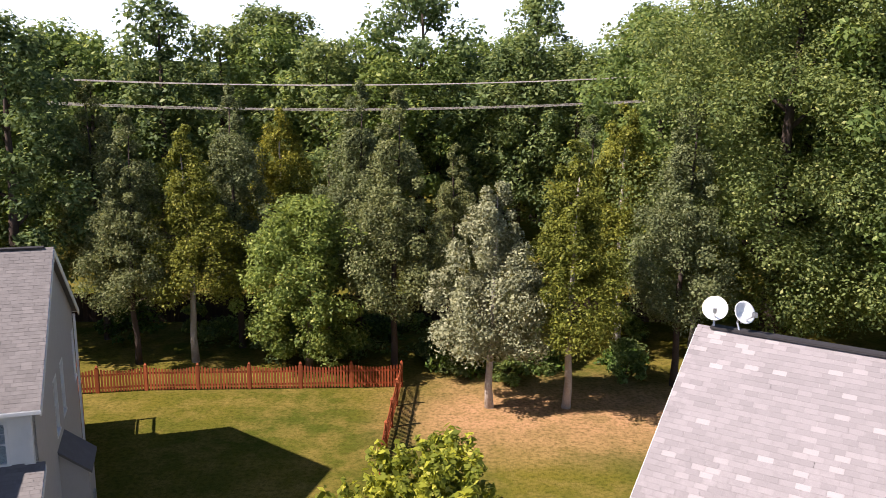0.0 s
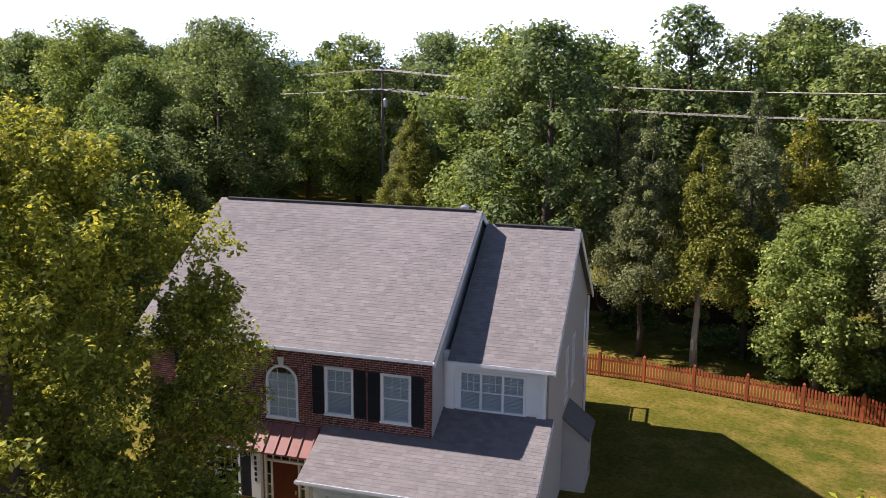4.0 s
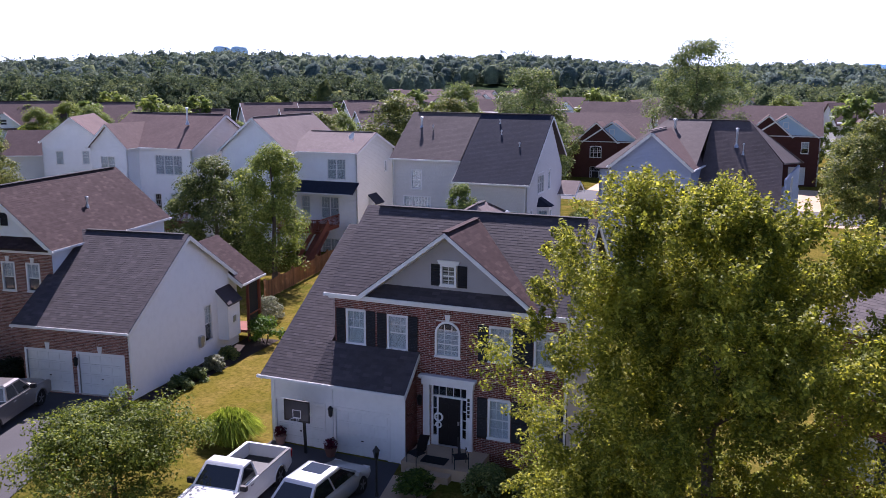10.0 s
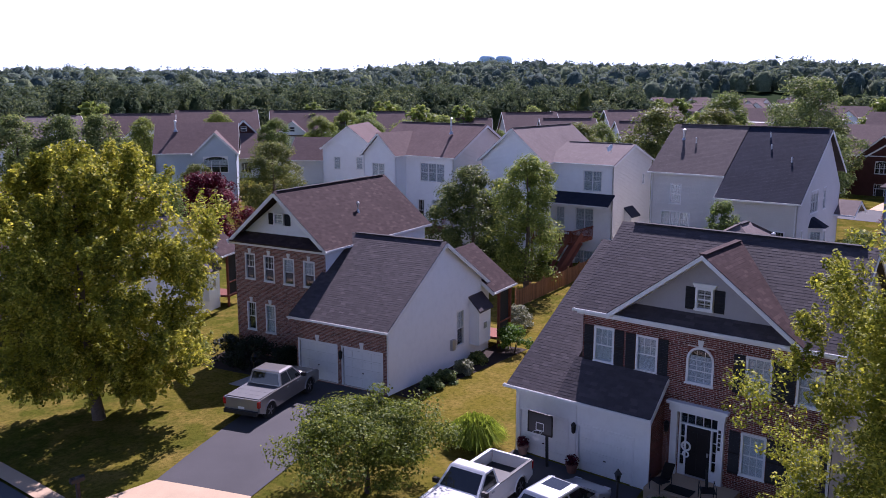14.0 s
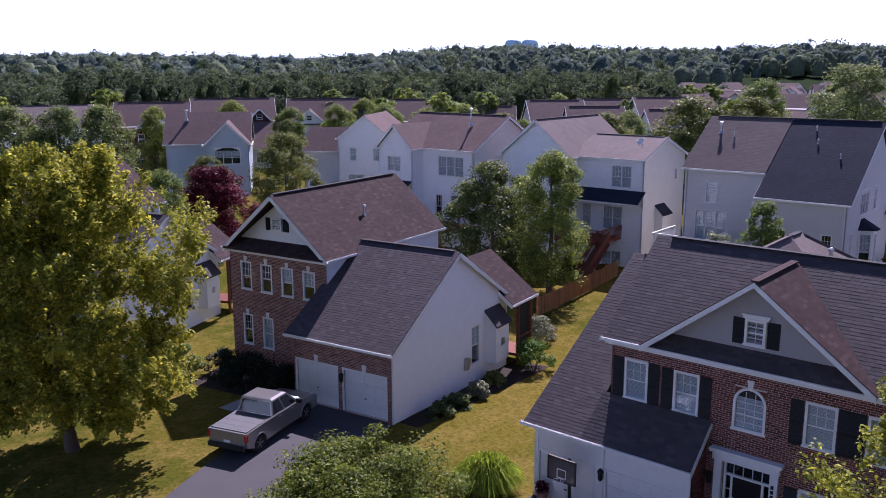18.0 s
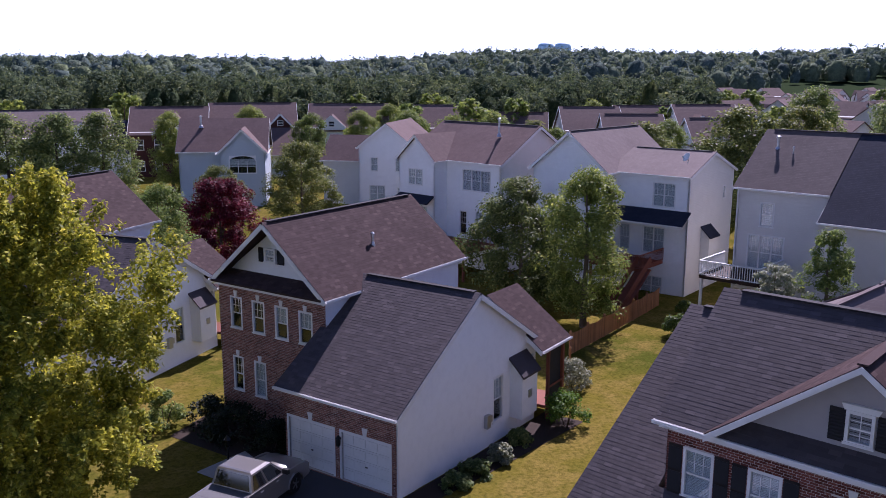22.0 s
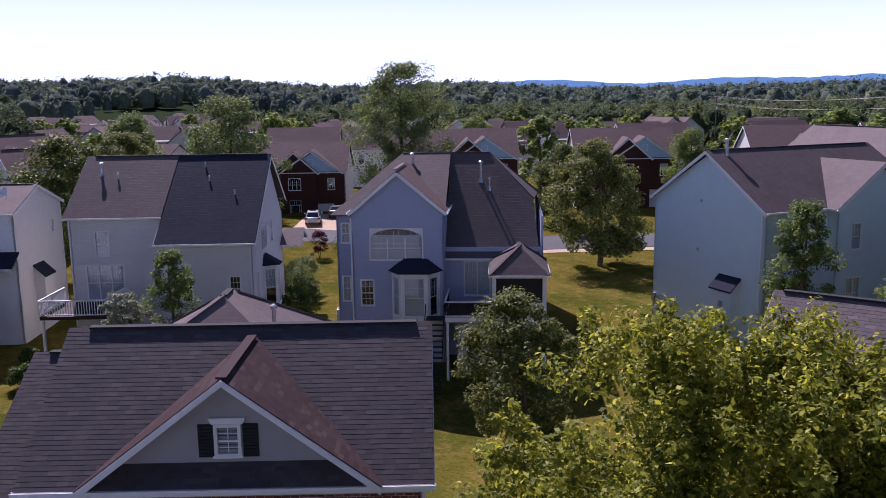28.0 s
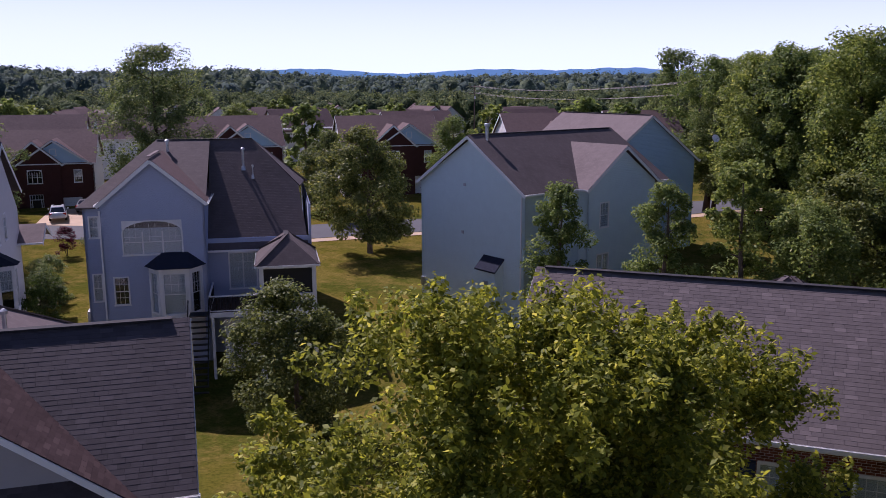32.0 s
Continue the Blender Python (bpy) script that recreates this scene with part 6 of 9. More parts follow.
def house_m():
    h = thing("house", pose(-73.24, -77.52, -0.70, 0, 0, 120.2), "white sided house with steep front gable and low wing", "house")
    box_walls(h, 0.2, 6.6, 0.2, 11, -1.6, 8.1, {s: ("plain", LAP_WHITE) for s in "frkl"}, {"f": [(1.4, 2.2, 5.4, 6.9, "dh", ""), (4.2, 5.0, 5.4, 6.9, "dh", ""), (1.2, 3.0, 2.0, 3.8, "double", ""), (4.4, 5.6, 2.4, 3.6, "double", "")]}, {"f": (3.2, 10.6), "k": (3.2, 10.6)})
    gable_roof(h, 0, 6.8, -0.1, 11.3, 8.0, 10.7, "y", SH_FAR, tabs=False, vent=False)
    box_walls(h, -5, 0.2, 3, 10, -1.6, 6.2, {"f": ("plain", LAP_CREAM), "l": ("plain", LAP_CREAM), "k": ("plain", LAP_CREAM)}, {}, {"l": (3.5, 8.6)})
    gable_roof(h, -5.3, 0.3, 2.6, 10.4, 6.2, 8.9, "x", SH_FAR, tabs=False, vent=False)
    return h


def house_l():
    h = thing("house", pose(-63.76, -89.90, -1.12, 0, 0, 140.4), "blue-grey sided house with brown roof and arched window", "house")
    box_walls(h, -4.8, 5, 2, 11, -1.6, 7.6, {s: ("plain", LAP_MIST) for s in "frkl"}, {"l": [(3, 3.8, 3, 5, "dh", "")]}, {"r": (4.5, 11), "l": (4.5, 11)})
    gable_roof(h, -5.1, 5.3, 1.7, 11.3, 7.6, 11.2, "x", SH_FAR, tabs=False, vent=False)
    box_walls(h, 0, 5, 0, 3, -1.6, 7.6, {s: ("plain", LAP_MIST) for s in "frl"}, {"f": [(1, 4, 5.3, 7.3, "archtri", "h")]}, {"f": (2.5, 10.2)})
    gable_roof(h, -0.3, 5.3, -0.3, 5.5, 7.6, 10.3, "y", SH_FAR, tabs=False, vent=False)
    vent_pipe(h, -2.5, 5.0, 10.4, 1.0, 0.12)
    return h


def house_u():
    h = thing("house", pose(-79.32, 27.24, 0.01, 0, 0, 106.2), "pale blue house with broad gable and roof dish", "house")
    box_walls(h, 0.3, 12.5, 0.2, 12, -1.5, 7.9, {s: ("plain", LAP_SKY) for s in "frkl"}, {"f": [(8.6, 11.6, 0.6, 3.0, "triple", ""), (10.8, 11.6, 3.2, 4.6, "dh", "")]}, {"f": (6.1, 12.0), "k": (6.1, 12.0)})
    gable_roof(h, 0, 12.8, -0.2, 12.3, 7.8, 12.1, "y", SH_FAR3, tabs=False)
    return h


for make_house in (house_p, house_q, house_r, house_o, house_n, house_m, house_l):
    make_house()
HU = house_u()


# ---- the third row and the town beyond ----
def far_house(name, m, w, d, ze, zr, wallm, sidem, roofm, label, gable=True, windows=True):
    h = thing(name, m, label, "house", "houses of the estate")
    hl = []
    if windows:
        hl = [(w * k - 0.45, w * k + 0.45, 3.6, 5.1, "dh", "h") for k in (0.14, 0.86)] + [(w * k - 0.45, w * k + 0.45, 0.6, 2.2, "dh", "") for k in (0.14,)] + [(w * 0.5 - 0.75, w * 0.5 + 0.75, 3.6, 5.2, "archtri", ""), (w * 0.42 - 0.7, w * 0.42 + 0.7, -0.4, 2.2, "door_far", ""), (w * 0.78 - 1.2, w * 0.78 + 1.2, -0.5, 1.7, "garage", "")]
    box_walls(h, 0, w, 0, d, -2, ze, {"f": ("plain", wallm), "r": ("plain", sidem), "k": ("plain", sidem), "l": ("plain", sidem)}, {"f": hl}, {"r": (d / 2, zr - 0.15), "l": (d / 2, zr - 0.15)})
    gable_roof(h, -0.3, w + 0.3, -0.3, d + 0.3, ze, zr, "x", roofm, tabs=False, vent=False)
    if gable:
        gw = w * 0.22
        c = w * 0.5
        wall(h, (c - gw, -0.35), (c + gw, -0.35), -2, ze, [(gw - 0.8, gw + 0.8, 3.6, 5.2, "archtri", ""), (gw - 0.75, gw + 0.75, -0.4, 2.3, "door_far", "")], "plain", wallm, (gw, ze + gw * 0.85))
        gable_roof(h, c - gw - 0.3, c + gw + 0.3, -0.6, d * 0.4, ze - 0.1, ze + gw * 0.85 + 0.25, "y", roofm, tabs=False, vent=False)
        gw2 = w * 0.33
        wall(h, (c - gw * 0.6, -0.2), (c + gw2 * 1.4, -0.2), ze, ze + 0.1, (), "plain", LAP_SKY, (gw2 * 1.0, ze + 2.6))
        x0, x1 = c - gw * 0.6 - 0.3, c + gw2 * 1.4 + 0.3
        gable_roof(h, x0, x1, -0.45, d * 0.45, ze - 0.05, ze + 2.8, "y", roofm, tabs=False, vent=False)
        opening(h, Vector((0, -0.2, 0)), Vector((1, 0, 0)), Vector((0, -1, 0)), (x0 + x1) / 2 - 0.35, (x0 + x1) / 2 + 0.35, ze + 0.9, ze + 1.7, "dh", "")
    return h


def town_house():
    """A plain two-storey house for the far rows: few parts."""
    h = thing("town_house", pose(-150, -60, -1, 0, 0, 60), "far sided house with brown roof among trees", "house", "houses of the estate")
    w, d, ze, zr = 12.0, 10.0, 5.8, 9.4
    Geo().box(0, w, 0, d, -2, ze).prism([(0, ze), (d, ze), (d / 2, zr - 0.15)], 0, w, 0).make("wall", LAP_CREAM, h)
    Geo().prism([(-0.4, ze - 0.3), (d / 2, zr), (d + 0.4, ze - 0.3), (d + 0.4, ze - 0.45), (d / 2, zr - 0.15), (-0.4, ze - 0.45)], -0.3, w + 0.3, 0).make("roof", SH_FAR, h)
    gw = 2.6
    Geo().prism([(w / 2 - gw, -2), (w / 2 + gw, -2), (w / 2 + gw, ze), (w / 2, ze + 2.2), (w / 2 - gw, ze)], -0.8, d / 2, 1).make("front_gable", LAP_WHITE, h)
    Geo().prism([(w / 2 - gw - 0.3, ze - 0.25), (w / 2, ze + 2.25), (w / 2 + gw + 0.3, ze - 0.25), (w / 2 + gw + 0.3, ze - 0.1), (w / 2, ze + 2.4), (w / 2 - gw - 0.3, ze - 0.1)], -1.0, d / 2, 1).make("gable_roof", SH_FAR, h)
    for x, y in ((1.6, -0.05), (10.4, -0.05), (6.0, -0.85)):
        for z in (0.6, 3.5):
            f = Geo().box(x - 0.6, x + 0.6, y - 0.03, y + 0.06, z, z + 1.6).make("window", WHITE, h)
            Geo().box(x - 0.5, x + 0.5, y - 0.05, y - 0.031, z + 0.1, z + 1.5).make("pane", CAR_DARK, f)
    for y in (2.6, 7.2):
        f = Geo().box(w - 0.05, w + 0.03, y - 0.5, y + 0.5, 3.5, 5.0).make("window", WHITE, h)
        Geo().box(w + 0.031, w + 0.05, y - 0.4, y + 0.4, 3.6, 4.9).make("pane", CAR_DARK, f)
    return h


CAR_DARK = painted("dark_far_pane", (0.03, 0.035, 0.045), 0.1, 0.1, 3, 0.6)
TOWN = town_house()
first = far_house("brick_house", pose(-121, -31, 0, 0, 0, 90), 13, 11, 5.9, 9.6, BRICK_FAR, LAP_CREAM, SH_FAR, "two-storey brick house with gabled front across the back street")
second = far_house("white_house", pose(-80, -110, -2, 0, 0, 140), 12, 10, 5.8, 9.4, LAP_WHITE, LAP_WHITE, SH_FAR, "white sided house with brown roof beyond the gardens", False)
for x, y, a in ((-122, -8.5, 91), (-121, 12, 88), (-118, 34, 84)):
    copy_thing(first, pose(x, y, float(hgt(x, y)) + 0.6, 0, 0, a))
for x, y, a in ((-101, 62, 80), (-152, -20, 95), (-150, 25, 95), (-140, 60, 80)):
    copy_thing(second, pose(x, y, float(hgt(x, y)) + 0.3, 0, 0, a))


def row_window(h, x, y, z, w=1.0, hh=1.5):
    """A white window with two dark panes in a front wall."""
    f = Geo().box(x - w / 2, x + w / 2, y - 0.03, y + 0.06, z, z + hh).make("window", WHITE, h)
    m = hh / 2
    for k in range(2):
        Geo().box(x - w / 2 + 0.08, x + w / 2 - 0.08, y - 0.05, y - 0.031, z + 0.08 + k * m, z + m - 0.05 + k * m).make("pane", CAR_DARK, f)


def row_house(x, y, ridge, turn, w, style):
    """A house of the third row, its ridge's middle at x, y: style sets the front's gable and wall."""
    a, d, ze, zr = radians(turn), 9.5, 5.9, 9.4
    ox, oy = x - (w / 2 * math.cos(a) - d / 2 * math.sin(a)), y - (w / 2 * math.sin(a) + d / 2 * math.cos(a))
    roofm = SH_FAR3 if style == "grey" else SH_FAR
    front = BRICK_FAR if style in ("white_gable", "brick_gable") else LAP_WHITE
    lab = {"white_gable": "brick house with a white front gable and dark garage wing", "brick_gable": "brown-roofed house with a gabled brick front", "vent": "sided house with a round gable vent", "grey": "long sided house under a grey roof"}.get(style, "pale sided house with brown roof behind garden trees")
    h = thing("house", pose(ox, oy, ridge - zr, 0, 0, turn), lab, "house", "houses of the estate")
    Geo().box(0, w, 0, 0.3, -3, ze).make("front_wall", front, h)
    Geo().box(0, w, 0.3, d, -3, ze).prism([(0.0, ze), (d, ze), (d / 2, zr - 0.15)], 0, w, 0).make("wall", LAP_CREAM if style != "end" else LAP_WHITE, h)
    Geo().prism([(-0.4, ze - 0.3), (d / 2, zr), (d + 0.4, ze - 0.3), (d + 0.4, ze - 0.45), (d / 2, zr - 0.15), (-0.4, ze - 0.45)], -0.3, w + 0.3, 0).make("roof", roofm, h)
    Geo().box(0.4, w - 0.4, d / 2 - 0.15, d / 2 + 0.15, zr - 0.03, zr + 0.04).make("ridge_vent", RIDGE, h)
    for q in (-0.32, w + 0.3):
        for y0, y1 in ((-0.4, d / 2), (d + 0.4, d / 2)):
            Geo().beam((q, y0, ze - 0.42), (q, y1, zr - 0.12), 0.05, 0.22).make("rake_board", WHITE, h)
    if style != "plain":
        c, gw, top = {"white_gable": (w * 0.58, 2.7, 2.5), "brick_gable": (w - 2.4, 1.9, 1.9), "vent": (w * 0.5, 1.6, 1.3), "end": (w * 0.3, 2.2, 1.8), "grey": (w * 0.7, 2.2, 1.8)}[style]
        gm = BRICK_FAR if style == "brick_gable" else LAP_WHITE
        Geo().prism([(c - gw, ze - (0.2 if style != "brick_gable" else 8)), (c + gw, ze - (0.2 if style != "brick_gable" else 8)), (c + gw, ze), (c, ze + top), (c - gw, ze)], -0.55, d / 2, 1).make("front_gable", gm, h)
        Geo().prism([(c - gw - 0.3, ze - 0.25), (c, ze + top + 0.05), (c + gw + 0.3, ze - 0.25), (c + gw + 0.3, ze - 0.1), (c, ze + top + 0.2), (c - gw - 0.3, ze - 0.1)], -0.8, d / 2, 1).make("gable_roof", roofm, h)
        for e in (-1, 1):
            Geo().beam((c + e * (gw + 0.3), -0.83, ze - 0.25), (c, -0.83, ze + top + 0.03), 0.05, 0.26).make("rake_board", WHITE, h)
        if style == "vent":
            Geo().lathe([(0.3, 0), (0.3, 0.06), (0.16, 0.08)], 14).make("round_vent", WHITE, h).matrix_basis = Matrix.Translation((c, -0.55, ze + 0.45)) @ Matrix.Rotation(radians(90), 4, 'X')
        else:
            row_window(h, c, -0.55, ze + 0.25, 0.9, 0.8)
    for q in (0.13, 0.36, 0.64, 0.87):
        yy = -0.55 if style == "brick_gable" and abs(q * w - (w - 2.4)) < 1.9 else 0
        for z in (0.4, 3.4):
            row_window(h, w * q, yy, z)
    if style == "white_gable":
        Geo().prism([(-0.9, 3.2), (d / 2, 7.4), (d / 2, 7.2), (-0.9, 3.0)], -3.6, 0.0, 0).make("wing_roof", SH_FAR4, h, "dark slate wing roof")
        Geo().box(-3.4, 0, -0.5, d / 2, -3, 3.1).make("garage_wing", LAP_WHITE, h, "white garage wing")
    return h


for row in ((-60.3, -125.2, 10.4, 165, 15.0, "grey"), (-76.5, -121.7, 10.5, 144, 10.5, "white_gable"), (-87.7, -116.9, 10.9, 145, 12.4, "brick_gable"), (-97.8, -106.3, 10.8, 135, 11.6, "end"), (-112.2, -100.6, 10.4, 137, 11.0, "plain"), (-123.5, -93.3, 9.1, 127, 9.0, "vent"),
            (-125.1, -80.8, 10.3, 135, 9.0, "plain"), (-119.8, -70.2, 9.7, 132, 8.5, "end"), (-141.6, -80.5, 10.1, 131, 10.0, "end"), (-142.5, -70.2, 10.5, 136, 10.0, "end"), (-121.5, -58.2, 9.5, 135, 8.0, "end")):
    row_house(*row)


# ---- trees ----
def crown_mesh(name, mat, rng, clumps, leaf, per, flat=0.75, droop=0.0, bias=0.45, shoots=False):
    """Leaves as folded blades round clump centres. clumps: rows of x, y, z, radius."""
    cl = np.array(clumps)
    n = per * len(cl)
    which = np.repeat(np.arange(len(cl)), per)
    d = rng.normal(size=(n, 3))
    d /= np.linalg.norm(d, axis=1)[:, None]
    r = cl[which, 3] * rng.uniform(0.3, 1.1, n) ** 0.7
    c = cl[which, :3] + d * r[:, None] * np.array([1, 1, flat])
    if shoots:
        # leafy shoots that point out and up from each clump
        m = 9
        sd = rng.normal(size=(len(cl) * m, 3)) + np.array([0, 0, 0.55])
        mid = cl[:, :3].mean(0)
        sd += np.repeat((cl[:, :3] - mid) / (np.linalg.norm(cl[:, :3] - mid, axis=1)[:, None] + 0.1), m, 0) * 1.3
        sd /= np.linalg.norm(sd, axis=1)[:, None]
        pick = which * m + rng.integers(0, m, n)
        along = rng.random(n) ** 0.7
        rad = cl[which, 3]
        c = cl[which, :3] + sd[pick] * (along * rad * 1.35)[:, None] + d * (rad * 0.3 * (1.05 - along * 0.7))[:, None]
    c[:, 2] -= droop * r * (1 - d[:, 2])
    nr = d * bias + rng.normal(size=(n, 3)) * 0.42 + np.array([0, 0, 0.62])
    nr /= np.linalg.norm(nr, axis=1)[:, None]
    t = np.cross(nr, rng.normal(size=(n, 3)))
    t /= np.linalg.norm(t, axis=1)[:, None]
    s = np.cross(nr, t)
    size = leaf * rng.uniform(0.6, 1.35, n)[:, None]
    q = np.stack([c - t * size, c + s * size * 0.55 + nr * size * 0.15, c + t * size, c - s * size * 0.55 + nr * size * 0.15], 1).reshape(-1, 3)
    f = np.arange(4 * n).reshape(n, 4)
    me = bpy.data.meshes.new(name)
    me.vertices.add(4 * n)
    me.vertices.foreach_set("co", q.ravel())
    me.loops.add(4 * n)
    me.loops.foreach_set("vertex_index", f.ravel())
    me.polygons.add(n)
    me.polygons.foreach_set("loop_start", np.arange(n) * 4)
    me.update(calc_edges=True)
    me.materials.append(mat)
    return me


def limb_geo(rng, height, r0, fork, reach, count, lean=0.0, top=0.9):
    """A tapered trunk and its limbs; returns the geometry and the limbs' ends."""
    g, ends = Geo(), []
    pts, rad = [], []
    ox = oy = 0.0
    for k in range(9):
        f = k / 8
        pts.append((ox, oy, height * top * f - 0.4 * (k == 0)))
        rad.append(r0 * (1.25 if k == 0 else 1 - 0.85 * f))
        ox += rng.normal() * 0.05 * height / 10 + lean
        oy += rng.normal() * 0.05 * height / 10
    g.tube(pts, rad, 8)
    for i in range(count):
        f = fork + (0.92 - fork) * (i + rng.random()) / count
        k = int(f * 8)
        b = Vector(pts[k]).lerp(Vector(pts[min(k + 1, 8)]), f * 8 - k)
        az = i * 2.4 + rng.random() * 0.8
        ln = reach * (1 - 0.55 * (f - fork)) * rng.uniform(0.7, 1.1)
        up = rng.uniform(0.25, 0.8)
        p, path, rr = b, [b], [r0 * (1 - 0.8 * f) * 0.55]
        for s in range(3):
            az += rng.normal() * 0.25
            p = p + Vector((math.cos(az), math.sin(az), up)) * ln / 3.4
            path.append(p)
            rr.append(rr[0] * (0.7 - 0.22 * s))
        g.tube(path, rr, 5)
        ends += [tuple(path[2]), tuple(path[3])]
    return g, ends


def make_tree(name, label, kind, seed, height, radius, low, leaf, nclump, per, mat, bark=None, r0=None, place=None, category="tree", group="", shoots=False, core=0, twin=0.0):
    """kind sets the crown's outline: round, cone, column, layered, open; twin: half the way between two leaders."""
    rng = np.random.default_rng(seed)
    h = thing(name, place or pose(0, 0, 0), label, category, group)
    r0 = r0 or 0.022 * height
    g, ends = limb_geo(rng, height, r0, max(low / height * 0.9, 0.12), radius * 0.75, 10 if kind != "cone" else 5)
    g.make("trunk", bark or BARK, h, "", "", True)
    cl = []
    ch = height - low
    lobes = [(rng.uniform(0, math.tau), rng.uniform(0.15, 0.5)) for _ in range(5)]
    while len(cl) < nclump:
        f = 1 - rng.random() ** 0.62 if kind == "cone" else rng.random()
        az = rng.uniform(0, math.tau)
        if kind == "cone":
            prof = (1 - f) ** 0.95 * (0.6 + 0.4 * min(1, f * 7)) + 0.03
        elif kind == "column":
            prof = math.sin(math.pi * min(1, 0.12 + f * 0.86)) ** 0.7
        elif kind == "layered":
            prof = (0.5 + 0.5 * math.sin(f * 3.0)) * (1.15 - 0.5 * f)
        else:
            prof = math.sin(math.pi * (0.13 + 0.84 * f)) ** 0.62
        lob = 1 + sum(0.16 * math.cos(2 * (az - a)) * s for a, s in lobes) + 0.2 * math.sin(az * 3 + f * 9 + seed)
        rr = radius * prof * lob * (math.sqrt(rng.random()) if kind == "open" else rng.random() ** 0.33)
        rc = radius * {"cone": 0.16, "column": 0.26, "layered": 0.2}.get(kind, 0.19) * rng.uniform(0.6, 1.35)
        if kind == "cone":
            rc *= 1.25 - 0.75 * f
        z = low + ch * f
        if kind == "layered":
            z = low + ch * (round(f * 5) / 5 + rng.normal() * 0.03)
        side = twin * (-1 if len(cl) % 2 else 1)
        cl.append((math.cos(az) * rr * 0.93, math.sin(az) * rr * 0.93 + side, min(z, height - rc * 0.5) - 0.15 * side, rc))
    for _ in range(core):
        f, az, rr = rng.uniform(0.12, 0.82), rng.uniform(0, math.tau), rng.random() ** 0.5 * 0.55
        prof = math.sin(math.pi * (0.13 + 0.84 * f)) ** 0.62 * radius * rr
        cl.append((math.cos(az) * prof, math.sin(az) * prof + rng.choice((-twin, twin)), low + ch * f, radius * 0.24))
    cl += [(*e, radius * 0.14) for e in ends if e[2] > low * 0.9]
    me = crown_mesh("crown", mat, rng, cl, leaf, per, 0.45 if kind == "layered" else 0.8, 0.25 if kind == "cone" else 0.05, 0.45, shoots)
    cr = new("crown", me)
    cr.parent = h
    return h


def at(x, y, s=1.0, rz=0.0, sz=None):
    return Matrix.Translation((x, y, float(hgt(x, y)) - 0.1)) @ Matrix.Rotation(rz, 4, 'Z') @ Matrix.Diagonal((s, s, sz or s, 1))


# street trees near the camera
make_tree("maple_tree", "broad yellow-green street maple with dense crown", "round", 11, 13.5, 5.5, 1.0, 0.066, 230, 1050, LEAF_MAPLE_GREEN, BARK, place=at(-18.0, 9.0), shoots=True, core=32)
make_tree("maple_tree", "yellow-green maple in front of brick houses", "round", 12, 12.0, 4.35, 0.8, 0.055, 270, 1000, LEAF_MAPLE, BARK, place=at(-22.1, -1.5), shoots=True, core=70, twin=1.1)
make_tree("maple_tree", "spreading maple shading a lawn beside the drive", "round", 13, 12.2, 4.9, 1.9, 0.085, 200, 760, LEAF_MAPLE, BARK, place=at(-19.8, -36.2), shoots=True, core=32)
make_tree("maple_tree", "young yellow-green maple by the turning place", "round", 14, 9.4, 2.9, 2.3, 0.08, 90, 420, LEAF_MAPLE, BARK, place=at(-0.2, 12.4), shoots=True)
make_tree("maple_tree", "young yellow-green maple by a pale roof", "round", 15, 9.2, 2.4, 2.5, 0.075, 80, 420, LEAF_MAPLE, BARK, place=at(4.3, 9.6), shoots=True)
make_tree("dogwood_tree", "low dogwood with tiered spreading branches", "layered", 16, 3.6, 3.5, 1.5, 0.06, 150, 190, LEAF_DOG, BARK_DARK, 0.12, at(-22.2, -21.5))

# wood trees: a few grown forms, copied with their own turn and size
make_tree("oak_tree", "very tall green oak beside the cedars", "round", 28, 23.5, 8.0, 3.0, 0.1, 190, 720, LEAF_OAK, BARK_DARK, place=at(17.5, 44.5), group="trees of the wood edge", core=24)
OAK1 = make_tree("oak_tree", "tall dark green oak at the wood's edge", "round", 21, 19.5, 6.6, 3.0, 0.145, 150, 190, LEAF_OAK, BARK_DARK, place=at(-56.5, 49.5), group="trees of the wood edge", core=24)
OAK2 = make_tree("oak_tree", "tall rounded green woodland tree", "open", 22, 17, 5.4, 3.5, 0.14, 135, 170, LEAF_LIGHT, BARK_DARK, place=at(13, 53, 1.12), group="trees of the wood edge", core=20)
OAK3 = make_tree("poplar_tree", "tall narrow green woodland tree", "column", 23, 18, 3.9, 4.0, 0.15, 110, 150, LEAF_OAK, BARK_DARK, place=at(-22.5, 43.5), group="trees of the wood edge")
CEDAR1 = make_tree("cedar_tree", "olive green red cedar with bare lower trunk", "cone", 24, 12.9, 3.4, 4.0, 0.075, 170, 210, LEAF_OLIVE, BARK_PALE, 0.2, at(5.66, 37.9), group="cedars behind the fence")
CEDAR2 = make_tree("cedar_tree", "dusky green red cedar with bare lower trunk", "cone", 25, 15.0, 3.3, 4.2, 0.075, 180, 210, LEAF_CEDAR, BARK_DARK, 0.2, at(-2.7, 42.3), group="cedars behind the fence")
make_tree("cedar_tree", "pale grey-green cedar with a bare straight trunk", "cone", 26, 11.2, 3.3, 3.2, 0.075, 190, 230, LEAF_GREY, BARK_PALE, 0.2, at(2.1, 37.9), group="cedars behind the fence")
make_tree("maple_tree", "full light green tree behind the red fence", "round", 27, 9.2, 3.4, 1.0, 0.1, 140, 190, LEAF_LIGHT, BARK, place=at(-7.2, 42.5), group="cedars behind the fence")
rnd = random.Random(5)
